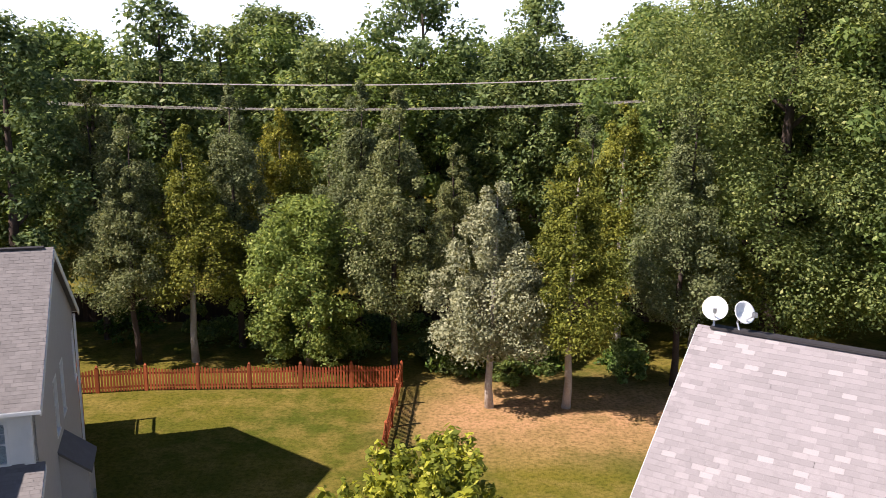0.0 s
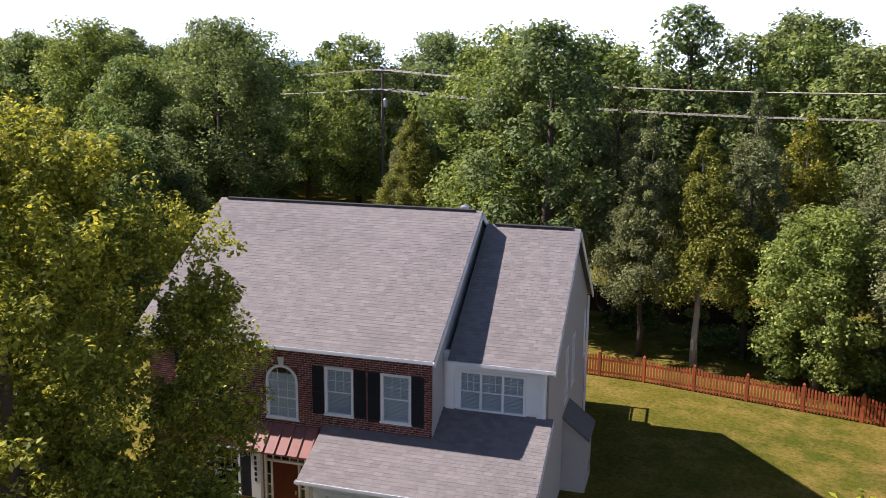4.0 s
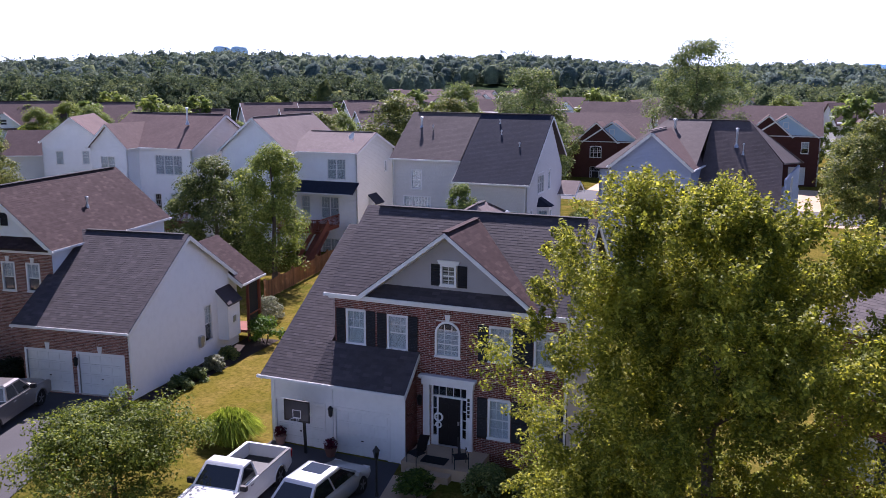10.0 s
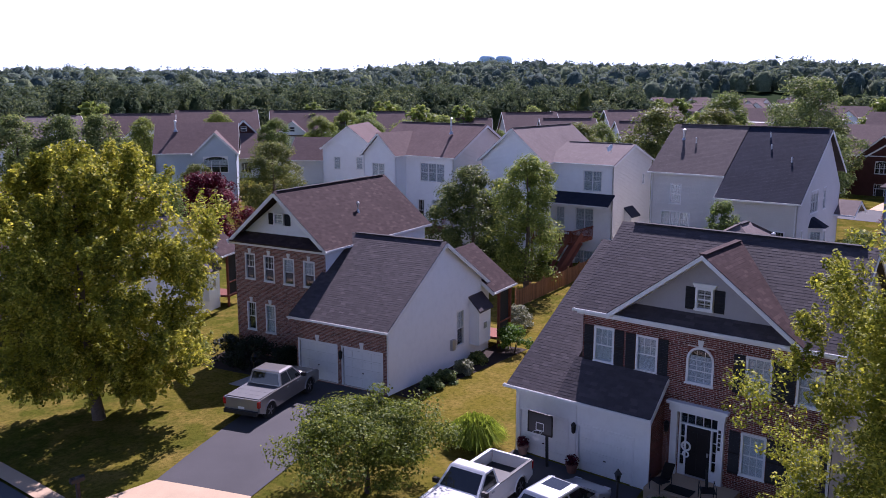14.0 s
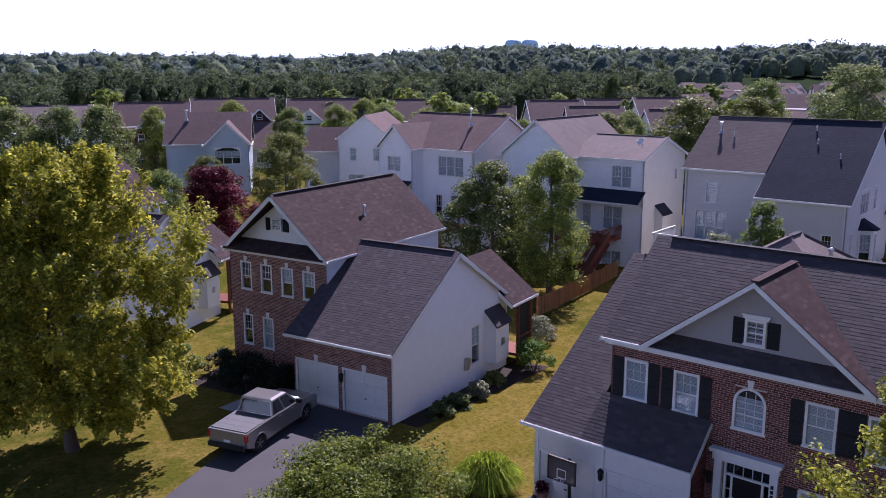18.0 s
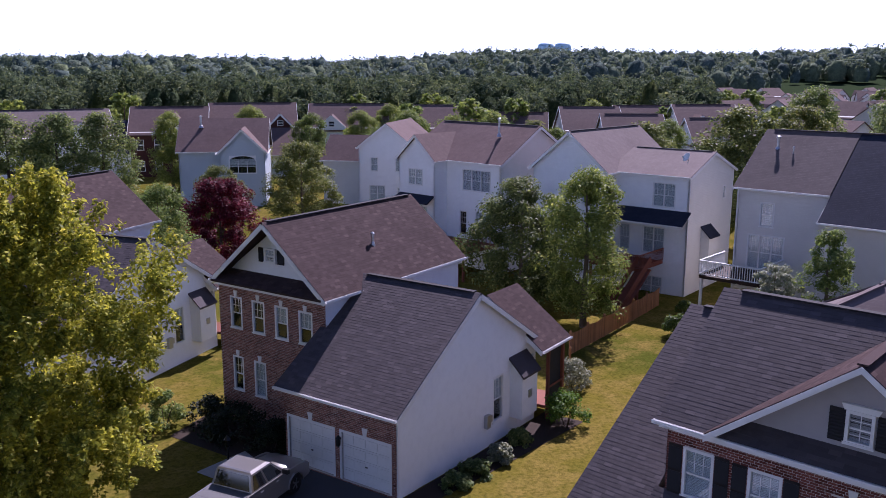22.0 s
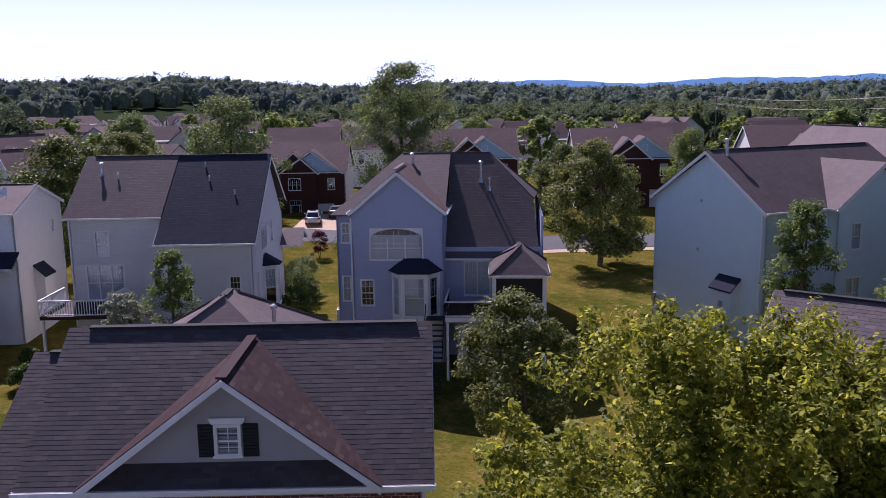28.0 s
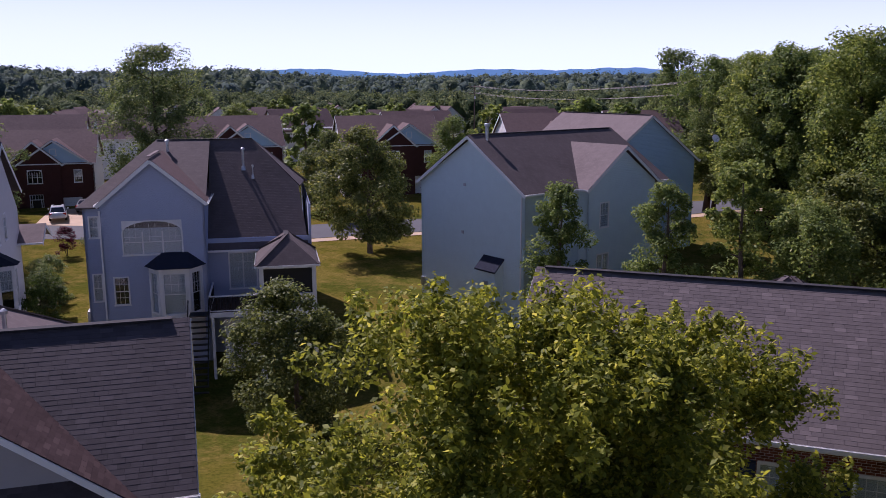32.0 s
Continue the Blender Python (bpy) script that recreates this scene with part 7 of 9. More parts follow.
for src, rows in ((CEDAR1, ((-13.4, 43.5, 1.0), (-9.5, 49, 1.05), (9.5, 46, 1.1), (14, 47, 0.9), (-38, 52, 1.0))),
                  (CEDAR2, ((-16.3, 43, 0.9), (-5.0, 46.5, 1.02), (0.5, 46, 0.8), (11.5, 41, 1.0), (-11.5, 46, 1.0), (8.0, 49, 0.9), (-30, 49, 0.95), (-19.5, 47, 1.0), (-42, 56, 0.8))),
                  (OAK2, ((24, 40, 1.2), (21, 50, 1.2), (-27, 47, 0.95), (-55, 66, 1.0), (-62, 45, 0.85))),
                  (OAK1, ((28, 48, 1.1), (-70, 62, 0.8)))):
    for x, y, s in rows:
        copy_thing(src, at(x, y, s, rnd.uniform(0, 6.28)))
# the wood behind the power line
FAR1 = make_tree("oak_tree", "dark green woodland oak behind the power line", "round", 51, 18, 6.2, 3.0, 0.2, 130, 85, LEAF_OAK, BARK_DARK, place=at(-35, 78), group="trees of the wood")
FAR2 = make_tree("ash_tree", "light green woodland tree behind the power line", "open", 52, 17, 5.4, 3.5, 0.2, 120, 85, LEAF_LIGHT, BARK_DARK, place=at(-12, 76), group="trees of the wood")
FAR3 = make_tree("poplar_tree", "tall narrow woodland tree behind the power line", "column", 53, 18.5, 3.9, 4.0, 0.2, 100, 85, LEAF_OAK, BARK_DARK, place=at(6, 75), group="trees of the wood")
for i in range(96):
    x = -150 + 205 * (i + rnd.random()) / 96
    y = rnd.choice((72, 79, 88, 100)) + rnd.uniform(-3, 3) - 0.05 * (x + 40) + (max(0, -x - 70) * 0.0)
    src = rnd.choice((FAR1, FAR1, FAR2, FAR2, FAR3))
    copy_thing(src, at(x, y, rnd.uniform(0.95, 1.28) if x > -25 else rnd.uniform(0.8, 1.12), rnd.uniform(0, 6.28)))
for i in range(26):
    x, y = rnd.uniform(-97, -60), rnd.uniform(46, 60)
    copy_thing(rnd.choice((OAK2, OAK2, OAK3)), at(x, y, rnd.uniform(0.75, 1.05), rnd.uniform(0, 6.28)))
# garden trees among the houses
YOUNG = make_tree("pear_tree", "slender young pear tree with upright crown", "column", 31, 9.8, 2.3, 1.0, 0.1, 80, 170, LEAF_LIGHT, BARK, place=at(-58.9, 14.6), group="garden trees")
GARDEN = make_tree("garden_tree", "rounded green garden tree between the houses", "round", 32, 9.3, 4.0, 1.2, 0.11, 110, 230, LEAF_GARDEN, BARK, place=at(-56.7, -42.0), group="garden trees")
BRIGHT = make_tree("garden_tree", "light green garden tree with open crown", "column", 33, 10.6, 3.2, 1.4, 0.1, 110, 220, LEAF_LIGHT, BARK, place=at(-55.9, -36.2), group="garden trees")
for x, y, s in ((-58.9, -22.0, 0.8), (-56.0, 20.1, 1.0), (-52.0, 22.8, 1.15)):
    copy_thing(YOUNG, at(x, y, s, x))
make_tree("olive_tree", "small silvery pale-leaved tree beside a white house", "round", 35, 5.6, 1.7, 1.0, 0.075, 60, 140, LEAF_SILVER, BARK, place=at(-58.0, -24.6), group="garden trees")
for x, y, s in ((-88.4, 8.7, 1.25), (-50.0, -2.6, 0.84), (-114, -30, 1.1), (-110, 8, 1.0), (-90, -52, 1.1), (-108, -42, 1.2)):
    copy_thing(GARDEN, at(x, y, s, x))
for x, y, s in ((-48, 24, 0.9), (-118, -44, 1.25), (-112, 24, 1.0), (-135, 0, 1.1), (-132, -38, 1.1), (-88, -70, 1.0), (-75, -100, 1.0), (-90, -95, 0.9), (-66, -104, 0.95), (-50, -104, 0.8)):
    copy_thing(BRIGHT, at(x, y, s, x))
make_tree("garden_tree", "pale green rounded garden tree beside a white house", "round", 36, 9.0, 3.9, 1.0, 0.1, 110, 190, LEAF_PALE, BARK, place=at(-62.5, -73.8), group="garden trees")
copy_thing(OAK1, at(-110, -10, 0.95, 2.0))
copy_thing(OAK1, at(-91, -25.5, 0.82, 4.0))
copy_thing(GARDEN, at(-84.0, -37.5, 1.4, 1.0))
for x, y, s in ((-57.0, -79.5, 0.72), (-104.0, -76.0, 0.9), (-47.0, 33.5, 1.25), (-52.5, 31.0, 1.1)):
    copy_thing(GARDEN, at(x, y, s, y))
for x, y, s in ((-40.0, -61.5, 0.8), (-88.5, -84.0, 0.95), (-84.5, -86.0, 0.75), (-92.0, -80.0, 0.9), (-123.8, -110.0, 1.0), (-43.5, 30.0, 1.15), (-100, -100, 0.95), (-128, -82, 1.0)):
    copy_thing(BRIGHT, at(x, y, s, y))
for x, y, s in ((-80.6, -94.6, 0.90), (-90.3, -85.9, 0.80), (-107.4, -74.6, 0.70), (-109.9, -58.8, 0.85), (-102.9, -45.5, 0.95), (-104.4, -111.1, 0.90), (-73.0, -107.3, 0.80)):
    copy_thing(BRIGHT, at(x, y, s, x))
for x, y in ((-35.5, -75.6), (-38.8, -74.2), (-42.2, -73.5)):
    copy_thing(OAK3, at(x, y, 0.72, x))
make_tree("plum_tree", "dark red purple-leaf plum tree", "round", 34, 7.6, 3.7, 0.6, 0.1, 130, 200, LEAF_RED, BARK_DARK, place=at(-48.6, -66.8))


# ---- far woods ----
def tree_tops(name, cl, mat, rng):
    """Lumpy domes, one a tree top. cl: rows of x, y, foot, height, radius."""
    ring = 6
    prof = ((0.05, 0.85), (0.5, 0.95), (0.88, 0.55))
    ang = np.arange(ring) * math.tau / ring
    unit = np.array([(math.cos(a + 0.4 * k) * r, math.sin(a + 0.4 * k) * r, z) for k, (z, r) in enumerate(prof) for a in ang] + [(0, 0, 1.0)])
    fs = [(k * ring + i, k * ring + (i + 1) % ring, (k + 1) * ring + (i + 1) % ring, (k + 1) * ring + i) for k in range(len(prof) - 1) for i in range(ring)]
    top = len(prof) * ring
    quads = np.array(fs)
    tris = np.array([((len(prof) - 1) * ring + i, (len(prof) - 1) * ring + (i + 1) % ring, top) for i in range(ring)])
    c = np.array(cl)
    n, m = len(c), len(unit)
    jit = 1 + rng.normal(size=(n, m, 3)) * np.array([0.17, 0.17, 0.06])
    v = unit[None] * jit * np.stack([c[:, 4], c[:, 4], c[:, 3]], 1)[:, None]
    v = (v + c[:, None, :3]).reshape(-1, 3)
    off = (np.arange(n) * m)[:, None, None]
    q, t = (quads[None] + off).reshape(-1, 4), (tris[None] + off).reshape(-1, 3)
    me = bpy.data.meshes.new(name)
    me.vertices.add(len(v))
    me.vertices.foreach_set("co", v.ravel())
    me.loops.add(q.size + t.size)
    me.loops.foreach_set("vertex_index", np.concatenate([q.ravel(), t.ravel()]))
    me.polygons.add(len(q) + len(t))
    me.polygons.foreach_set("loop_start", np.concatenate([np.arange(len(q)) * 4, q.size + np.arange(len(t)) * 3]))
    me.polygons.foreach_set("use_smooth", np.ones(len(q) + len(t), dtype=bool))
    me.update(calc_edges=True)
    me.materials.append(mat)
    return me


def far_wood(name, label, n, r0, r1, size, per, leaf, seed, az0, az1, keep, mat):
    rng = np.random.default_rng(seed)
    cl, tops = [], []
    while len(tops) < n:
        r = math.sqrt(rng.uniform(r0 * r0, r1 * r1))
        a = math.radians(rng.uniform(az0, az1))
        x, y = -math.sin(a) * r, math.cos(a) * r
        if not keep(x, y):
            continue
        s = size * rng.uniform(0.65, 1.3)
        z = float(hgt(x, y))
        tops.append((x, y, z + s * 0.1, s * rng.uniform(1.1, 1.5), s * rng.uniform(0.46, 0.72)))
        if per:
            hh, rr = tops[-1][3:]
            for k in range(4):
                az, e = rng.uniform(0, math.tau), rng.uniform(0.1, 1.0)
                cl.append((x + math.cos(az) * rr * math.cos(e * 1.4), y + math.sin(az) * rr * math.cos(e * 1.4), z + s * 0.1 + hh * (0.25 + 0.74 * math.sin(e * 1.5)), s * rng.uniform(0.24, 0.42)))
    ob = tagged(new(name, tree_tops(name, tops, mat, rng)), label, "woodland", "", "stuff")
    if per:
        # past 400 m the leaves take the colour with painted haze
        lv = new("leaves", crown_mesh("leaves", LEAF_HAZED if r0 > 400 else LEAF_FAR, rng, cl, leaf, per, 1.0, 0.0, 0.7))
        lv.parent = ob
        tagged(lv, "clusters of dark green leaves", "", "", "stuff")
    return ob


def wooded(x, y):
    v = noise.noise(Vector((x / 160, y / 160, 0.3)))
    return v > -0.3 if math.hypot(x, y) < 620 else v > -0.5


# lots of the far estate, kept free of wood
rt = random.Random(9)
SPOTS = []
for lo, hi, near, far, count in ((104, 115.5, 225, 425, 38), (138, 143, 232, 262, 3), (66, 99, 158, 340, 34)):
    tries = 0
    while count and tries < 4000:
        tries += 1
        a, r = radians(rt.uniform(lo, hi)), rt.uniform(near, far)
        x, y = -math.sin(a) * r, math.cos(a) * r
        if all(math.hypot(x - p, y - q) > 14.0 for p, q in SPOTS):
            SPOTS.append((x, y))
            count -= 1


def wood_near(x, y):
    az, r = math.degrees(math.atan2(-x, y)), math.hypot(x, y)
    if (103.5 < az < 116 and r < 350) or (az < 103.5 and r < 300 and y < 70):
        return False
    return wooded(x, y) and all(math.hypot(x - p, y - q) > 11 for p, q in SPOTS)


def tall_belt(name, label, n, az0, az1, r0, r1, seed):
    """A belt of tall woodland trees with leafy crowns, their trunks hidden."""
    rng = np.random.default_rng(seed)
    cl, tops = [], []
    while len(tops) < n:
        r, a = math.sqrt(rng.uniform(r0 * r0, r1 * r1)), math.radians(rng.uniform(az0, az1))
        x, y = -math.sin(a) * r, math.cos(a) * r
        if any(math.hypot(x - p, y - q) < 12 for p, q in SPOTS):
            continue
        z, hh, rr = float(hgt(x, y)), rng.uniform(9.5, 15) * (1.15 if rng.random() < 0.1 else 1.0), rng.uniform(2.6, 4.6)
        tops.append((x, y, z, hh * 0.86, rr * 0.72))
        for k in range(11):
            az, e = rng.uniform(0, math.tau), rng.uniform(0.0, 1.0)
            cl.append((x + math.cos(az) * rr * math.cos(e * 1.45), y + math.sin(az) * rr * math.cos(e * 1.45), z + hh * (0.4 + 0.6 * math.sin(e * 1.5)), rr * rng.uniform(0.25, 0.45)))
    ob = tagged(new(name, tree_tops(name, tops, CANOPY, rng)), label, "woodland", "", "stuff")
    lv = new("leaves", crown_mesh("leaves", LEAF_FAR, rng, cl, 0.3, 46, 0.9, 0.0, 0.9))
    lv.parent = ob
    tagged(lv, "clusters of dark green leaves", "", "", "stuff")


tall_belt("wood_belt", "belt of tall dark green trees behind the estate", 1100, 116, 177, 172, 285, 44)
far_wood("woodland", "dense green woodland beyond the estate", 5200, 190, 480, 6.5, 26, 0.5, 41, 62, 170, wood_near, CANOPY)
far_wood("distant_woodland", "distant wooded hills with haze painted into their colour", 12500, 440, 1500, 9.5, 10, 1.2, 42, 28, 172, wooded, CANOPY_HAZED)


def horizon_ridge():
    """A backdrop strip far behind everything else: a ridge with blue haze painted in."""
    vs, fs, n = [], [], 240
    for i in range(n + 1):
        a = 40 + 75 * i / n
        e = 0.86 + 0.1 * math.sin(a * 0.31) + 0.09 * math.sin(a * 0.62 + 1.1) + 0.025 * math.sin(a * 3.1) + 0.012 * math.sin(a * 9.7) + 0.01 * math.sin(a * 23)
        e *= 1 - 0.6 * smooth01(88, 100, a)
        x, y = -math.sin(radians(a)) * 2500, math.cos(radians(a)) * 2500
        vs += [(x, y, -20), (x, y, 15 + 2500 * math.tan(radians(e)))]
    fs = [(2 * i, 2 * i + 2, 2 * i + 3, 2 * i + 1) for i in range(n)]
    # blue emission stands in for the haze before the ridge
    m, nt, b = mat_new("painted_haze_glow", (0.05, 0.08, 0.1), 1.0, 0, 0)
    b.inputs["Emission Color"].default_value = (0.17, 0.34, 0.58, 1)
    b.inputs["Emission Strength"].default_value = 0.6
    ob = link_mesh("backdrop", vs, fs, m, None, "glowing backdrop strip, a ridge with blue haze painted in", "structure")
    tagged(ob, category="distant hills")


horizon_ridge()


# ---- drives, paths and beds ----
def draped_quad(name, corners, nu, nv, lift, mat, label, category, kind="structure"):
    c = [Vector((*p, 0)) for p in corners]
    vs, fs = [], []
    for j in range(nv + 1):
        for i in range(nu + 1):
            p = c[0].lerp(c[1], i / nu).lerp(c[3].lerp(c[2], i / nu), j / nv)
            vs.append((p.x, p.y, float(hgt(p.x, p.y)) + lift))
    for j in range(nv):
        for i in range(nu):
            fs.append((j * (nu + 1) + i, j * (nu + 1) + i + 1, (j + 1) * (nu + 1) + i + 1, (j + 1) * (nu + 1) + i))
    return tagged(link_mesh(name, vs, fs, mat, None, label, kind, True), category=category)


def cl(x, y):
    """A place in the brown brick house's own plan, in the world."""
    a = radians(98.0)
    return (-31.62 + x * math.cos(a) - y * math.sin(a), -33.35 + x * math.sin(a) + y * math.cos(a))


draped_quad("driveway", [cl(0.0, -2.25), cl(5.5, -2.25), cl(7.0, -13.6), cl(2.9, -14.5)], 8, 16, 0.035, ASPHALT, "dark sealed asphalt driveway with a truck on it", "driveway")
draped_quad("driveway_apron", [cl(2.9, -14.5), cl(7.0, -13.6), cl(8.6, -17.2), cl(1.6, -18.6)], 8, 6, 0.04, CONCRETE, "pale concrete driveway apron", "driveway")
draped_quad("front_walk", [(-28.9, -35.6), (-28.6, -34.2), (-26.4, -34.0), (-26.3, -35.2)], 4, 5, 0.035, GRAVEL, "pale gravel and paving beside the drive", "path")
draped_quad("garden_bed", [cl(-7.6, 0.2), cl(-0.4, 0.2), cl(-0.4, -3.3), cl(-6.8, -3.0)], 8, 6, 0.02, MULCH, "dark mulch garden bed under the windows", "garden bed")
draped_quad("garden_bed", [cl(5.5, -1.8), cl(6.5, -1.8), cl(7.6, 9.5), cl(5.5, 9.5)], 3, 12, 0.02, MULCH, "dark mulch bed along the siding wall", "garden bed")
draped_quad("driveway", [(-29.1, -19.4), (-29.1, -13.5), (-15.2, -11.2), (-15.0, -18.8)], 12, 16, 0.035, ASPHALT, "dark asphalt driveway with two parked cars", "driveway")
draped_quad("front_walk", [(-28.2, -13.4), (-28.2, -11.4), (-25.0, -11.6), (-25.0, -13.2)], 4, 4, 0.03, CONCRETE, "concrete path to the front steps", "path")
draped_quad("far_driveway", [(-118, -22.5), (-118, -18), (-107, -17.5), (-108.5, -23)], 4, 4, 0.05, CONCRETE, "pale concrete driveway across the back street", "driveway")
draped_quad("far_driveway", [(-118, 0), (-118, 4.5), (-103, 4.5), (-103, -0.5)], 4, 4, 0.05, CONCRETE, "pale concrete driveway across the back street", "driveway")
draped_quad("back_street", [(-108.5, -20), (-102, -20), (-96.5, -4), (-103, -4)], 6, 12, 0.03, STREET, "grey asphalt bend of the back street", "road")
draped_quad("pavement", [(-96.2, -2), (-94.8, -2), (-94.8, 60), (-96.2, 60)], 2, 40, 0.05, CONCRETE, "pale concrete pavement along the back street", "pavement")


# ---- fences ----
def picket_fence(name, label, pts, mat, height, scallop, board=0.09, gap=0.05, span=2.4, part_limit=300):
    h = thing(name, pose(pts[0][0], pts[0][1], float(hgt(*pts[0]))), label, "fence")
    o = Vector((pts[0][0], pts[0][1], float(hgt(*pts[0]))))
    shape = Geo().add([(-board / 2, -0.011, 0), (board / 2, -0.011, 0), (board / 2, 0.011, 0), (-board / 2, 0.011, 0), (-board / 2, -0.011, 1), (board / 2, -0.011, 1), (board / 2, 0.011, 1), (-board / 2, 0.011, 1), (0, -0.011, 1.05), (0, 0.011, 1.05)],
                      [(0, 1, 5, 8, 4), (3, 7, 9, 6, 2), (1, 2, 6, 5), (0, 4, 7, 3), (4, 8, 9, 7), (5, 6, 9, 8), (0, 3, 2, 1)])
    me = None
    for a, b in zip(pts[:-1], pts[1:]):
        L = math.hypot(b[0] - a[0], b[1] - a[1])
        n = max(1, round(L / span))
        ang = math.atan2(b[1] - a[1], b[0] - a[0])
        for k in range(n):
            p, q = (a[0] + (b[0] - a[0]) * k / n, a[1] + (b[1] - a[1]) * k / n), (a[0] + (b[0] - a[0]) * (k + 1) / n, a[1] + (b[1] - a[1]) * (k + 1) / n)
            zp, zq = float(hgt(*p)) - o.z, float(hgt(*q)) - o.z
            g = Geo().box(-0.06, 0.06, -0.06, 0.06, -0.2, height + 0.16).add([(-0.075, -0.075, height + 0.16), (0.075, -0.075, height + 0.16), (0.075, 0.075, height + 0.16), (-0.075, 0.075, height + 0.16), (0, 0, height + 0.27)], [(0, 1, 4), (1, 2, 4), (2, 3, 4), (3, 0, 4), (3, 2, 1, 0)])
            po = g.make("post", mat, h)
            po.matrix_basis = Matrix.Translation((p[0] - o.x, p[1] - o.y, zp)) @ Matrix.Rotation(ang, 4, 'Z')
            g = Geo()
            for z in (0.25, height * 0.78):
                g.beam((p[0] - o.x, p[1] - o.y, zp + z), (q[0] - o.x, q[1] - o.y, zq + z), 0.04, 0.09)
            g.make("rail", mat, h)
            m = max(1, int(L / n / (board + gap)))
            for i in range(m):
                f = (i + 0.5) / m
                hh = height - scallop * math.sin(math.pi * f)
                x, y = p[0] + (q[0] - p[0]) * f, p[1] + (q[1] - p[1]) * f
                if me is None:
                    ob = shape.make("picket", mat, h)
                    me = ob.data
                else:
                    ob = new("picket", me)
                    ob.parent = h
                ob.matrix_basis = Matrix.Translation((x - o.x, y - o.y, float(hgt(x, y)) - o.z + 0.05)) @ Matrix.Rotation(ang, 4, 'Z') @ Matrix.Translation((0, -0.035, 0)) @ Matrix.Diagonal((1, 1, hh, 1))
    return h


picket_fence("picket_fence", "red-stained wooden picket fence with dipped tops round a back yard", [(-19.0, 38.4), (-14.6, 39.3), (-2.2, 40.3), (-2.5, 30.5)], FENCE_RED, 1.15, 0.14)
picket_fence("picket_fence", "tan wooden picket fence along a grassy slope", [(-47.5, -31.6), (-50.2, -33.4), (-64.2, -35.2)], FENCE_TAN, 1.3, 0.1, 0.1, 0.04)
picket_fence("board_fence", "dark shaded board fence under the trees", [(-26.0, 50.0), (16.0, 52.0)], FENCE_DARK, 1.75, 0.0, 0.24, 0.01, 3.0)
picket_fence("board_fence", "red-brown board fence between back gardens", [(-47.0, -50.5), (-58.0, -49.0)], DECK_RED, 1.5, 0.0, 0.2, 0.01, 2.4)


# ---- vehicles ----
def loft(g, secs):
    n = len(secs[0])
    k = len(g.v)
    g.v += [p for s in secs for p in s]
    for i in range(len(secs) - 1):
        for j in range(n):
            g.f.append((k + i * n + j, k + i * n + (j + 1) % n, k + (i + 1) * n + (j + 1) % n, k + (i + 1) * n + j))
    g.f += [tuple(k + j for j in range(n))[::-1], tuple(k + (len(secs) - 1) * n + j for j in range(n))]
    return g


def sec(x, w, z0, z1, tw=0.86, r=0.1):
    """A rounded body section across the car."""
    h = [(w * 0.9, z0), (w, z0 + (z1 - z0) * 0.25), (w, z0 + (z1 - z0) * 0.62), (w * (1 + tw) / 2, z1 - r), (w * tw - r * 0.5, z1)]
    return [(x, -y, z) for y, z in h[::-1]][::-1][0:0] + [(x, y, z) for y, z in h] + [(x, -y, z) for y, z in h[::-1]]


CAR_GLASS, _, _ = mat_new("tinted_car_glass", (0.012, 0.014, 0.016), 0.05, 0, 0.8)
RIM_GREY, _, _ = mat_new("grey_rim", (0.16, 0.16, 0.17), 0.45, 0.7)
TYRE = painted("tyre_rubber", (0.018, 0.018, 0.018), 0.85, 0.1)
LAMP_RED, _, _ = mat_new("red_tail_lamp", (0.35, 0.01, 0.01), 0.2, 0, 0.6)
LAMP_CLEAR, _, _ = mat_new("clear_head_lamp", (0.6, 0.6, 0.6), 0.1, 0, 0.8)


def car_paint(name, color, metal=0.3):
    m, nt, b = mat_new(name, color, 0.28, metal, 0.5)
    b.inputs["Coat Weight"].default_value = 0.7
    n = noise_node(nt, 2.5, 4)
    nt.links.new(mix_node(nt, color, times(color, 0.85), n.outputs[0]), b.inputs["Base Color"])
    return m


def wheels(h, xs, w, r=0.37):
    for x in xs:
        for s in (-1, 1):
            g = Geo().lathe([(r * 0.62, -0.11), (r * 0.93, -0.12), (r, -0.07), (r, 0.07), (r * 0.93, 0.12), (r * 0.62, 0.11)], 18)
            ty = g.make("wheel", TYRE, h, "black tyre")
            ty.matrix_basis = Matrix.Translation((x, s * (w - 0.12), r)) @ Matrix.Rotation(radians(90), 4, 'X')
            g = Geo().lathe([(r * 0.6, -0.06), (r * 0.6, 0.06), (r * 0.2, 0.1)], 12)
            for k in range(5):
                a = k * math.tau / 5
                g.beam((0, 0, 0.09), (math.cos(a) * r * 0.58, math.sin(a) * r * 0.58, 0.09), 0.07, 0.05)
            rm = g.make("rim", RIM_GREY, ty, "grey metal wheel rim")
            rm.matrix_basis = Matrix.Identity(4) if s < 0 else Matrix.Rotation(math.pi, 4, 'X')


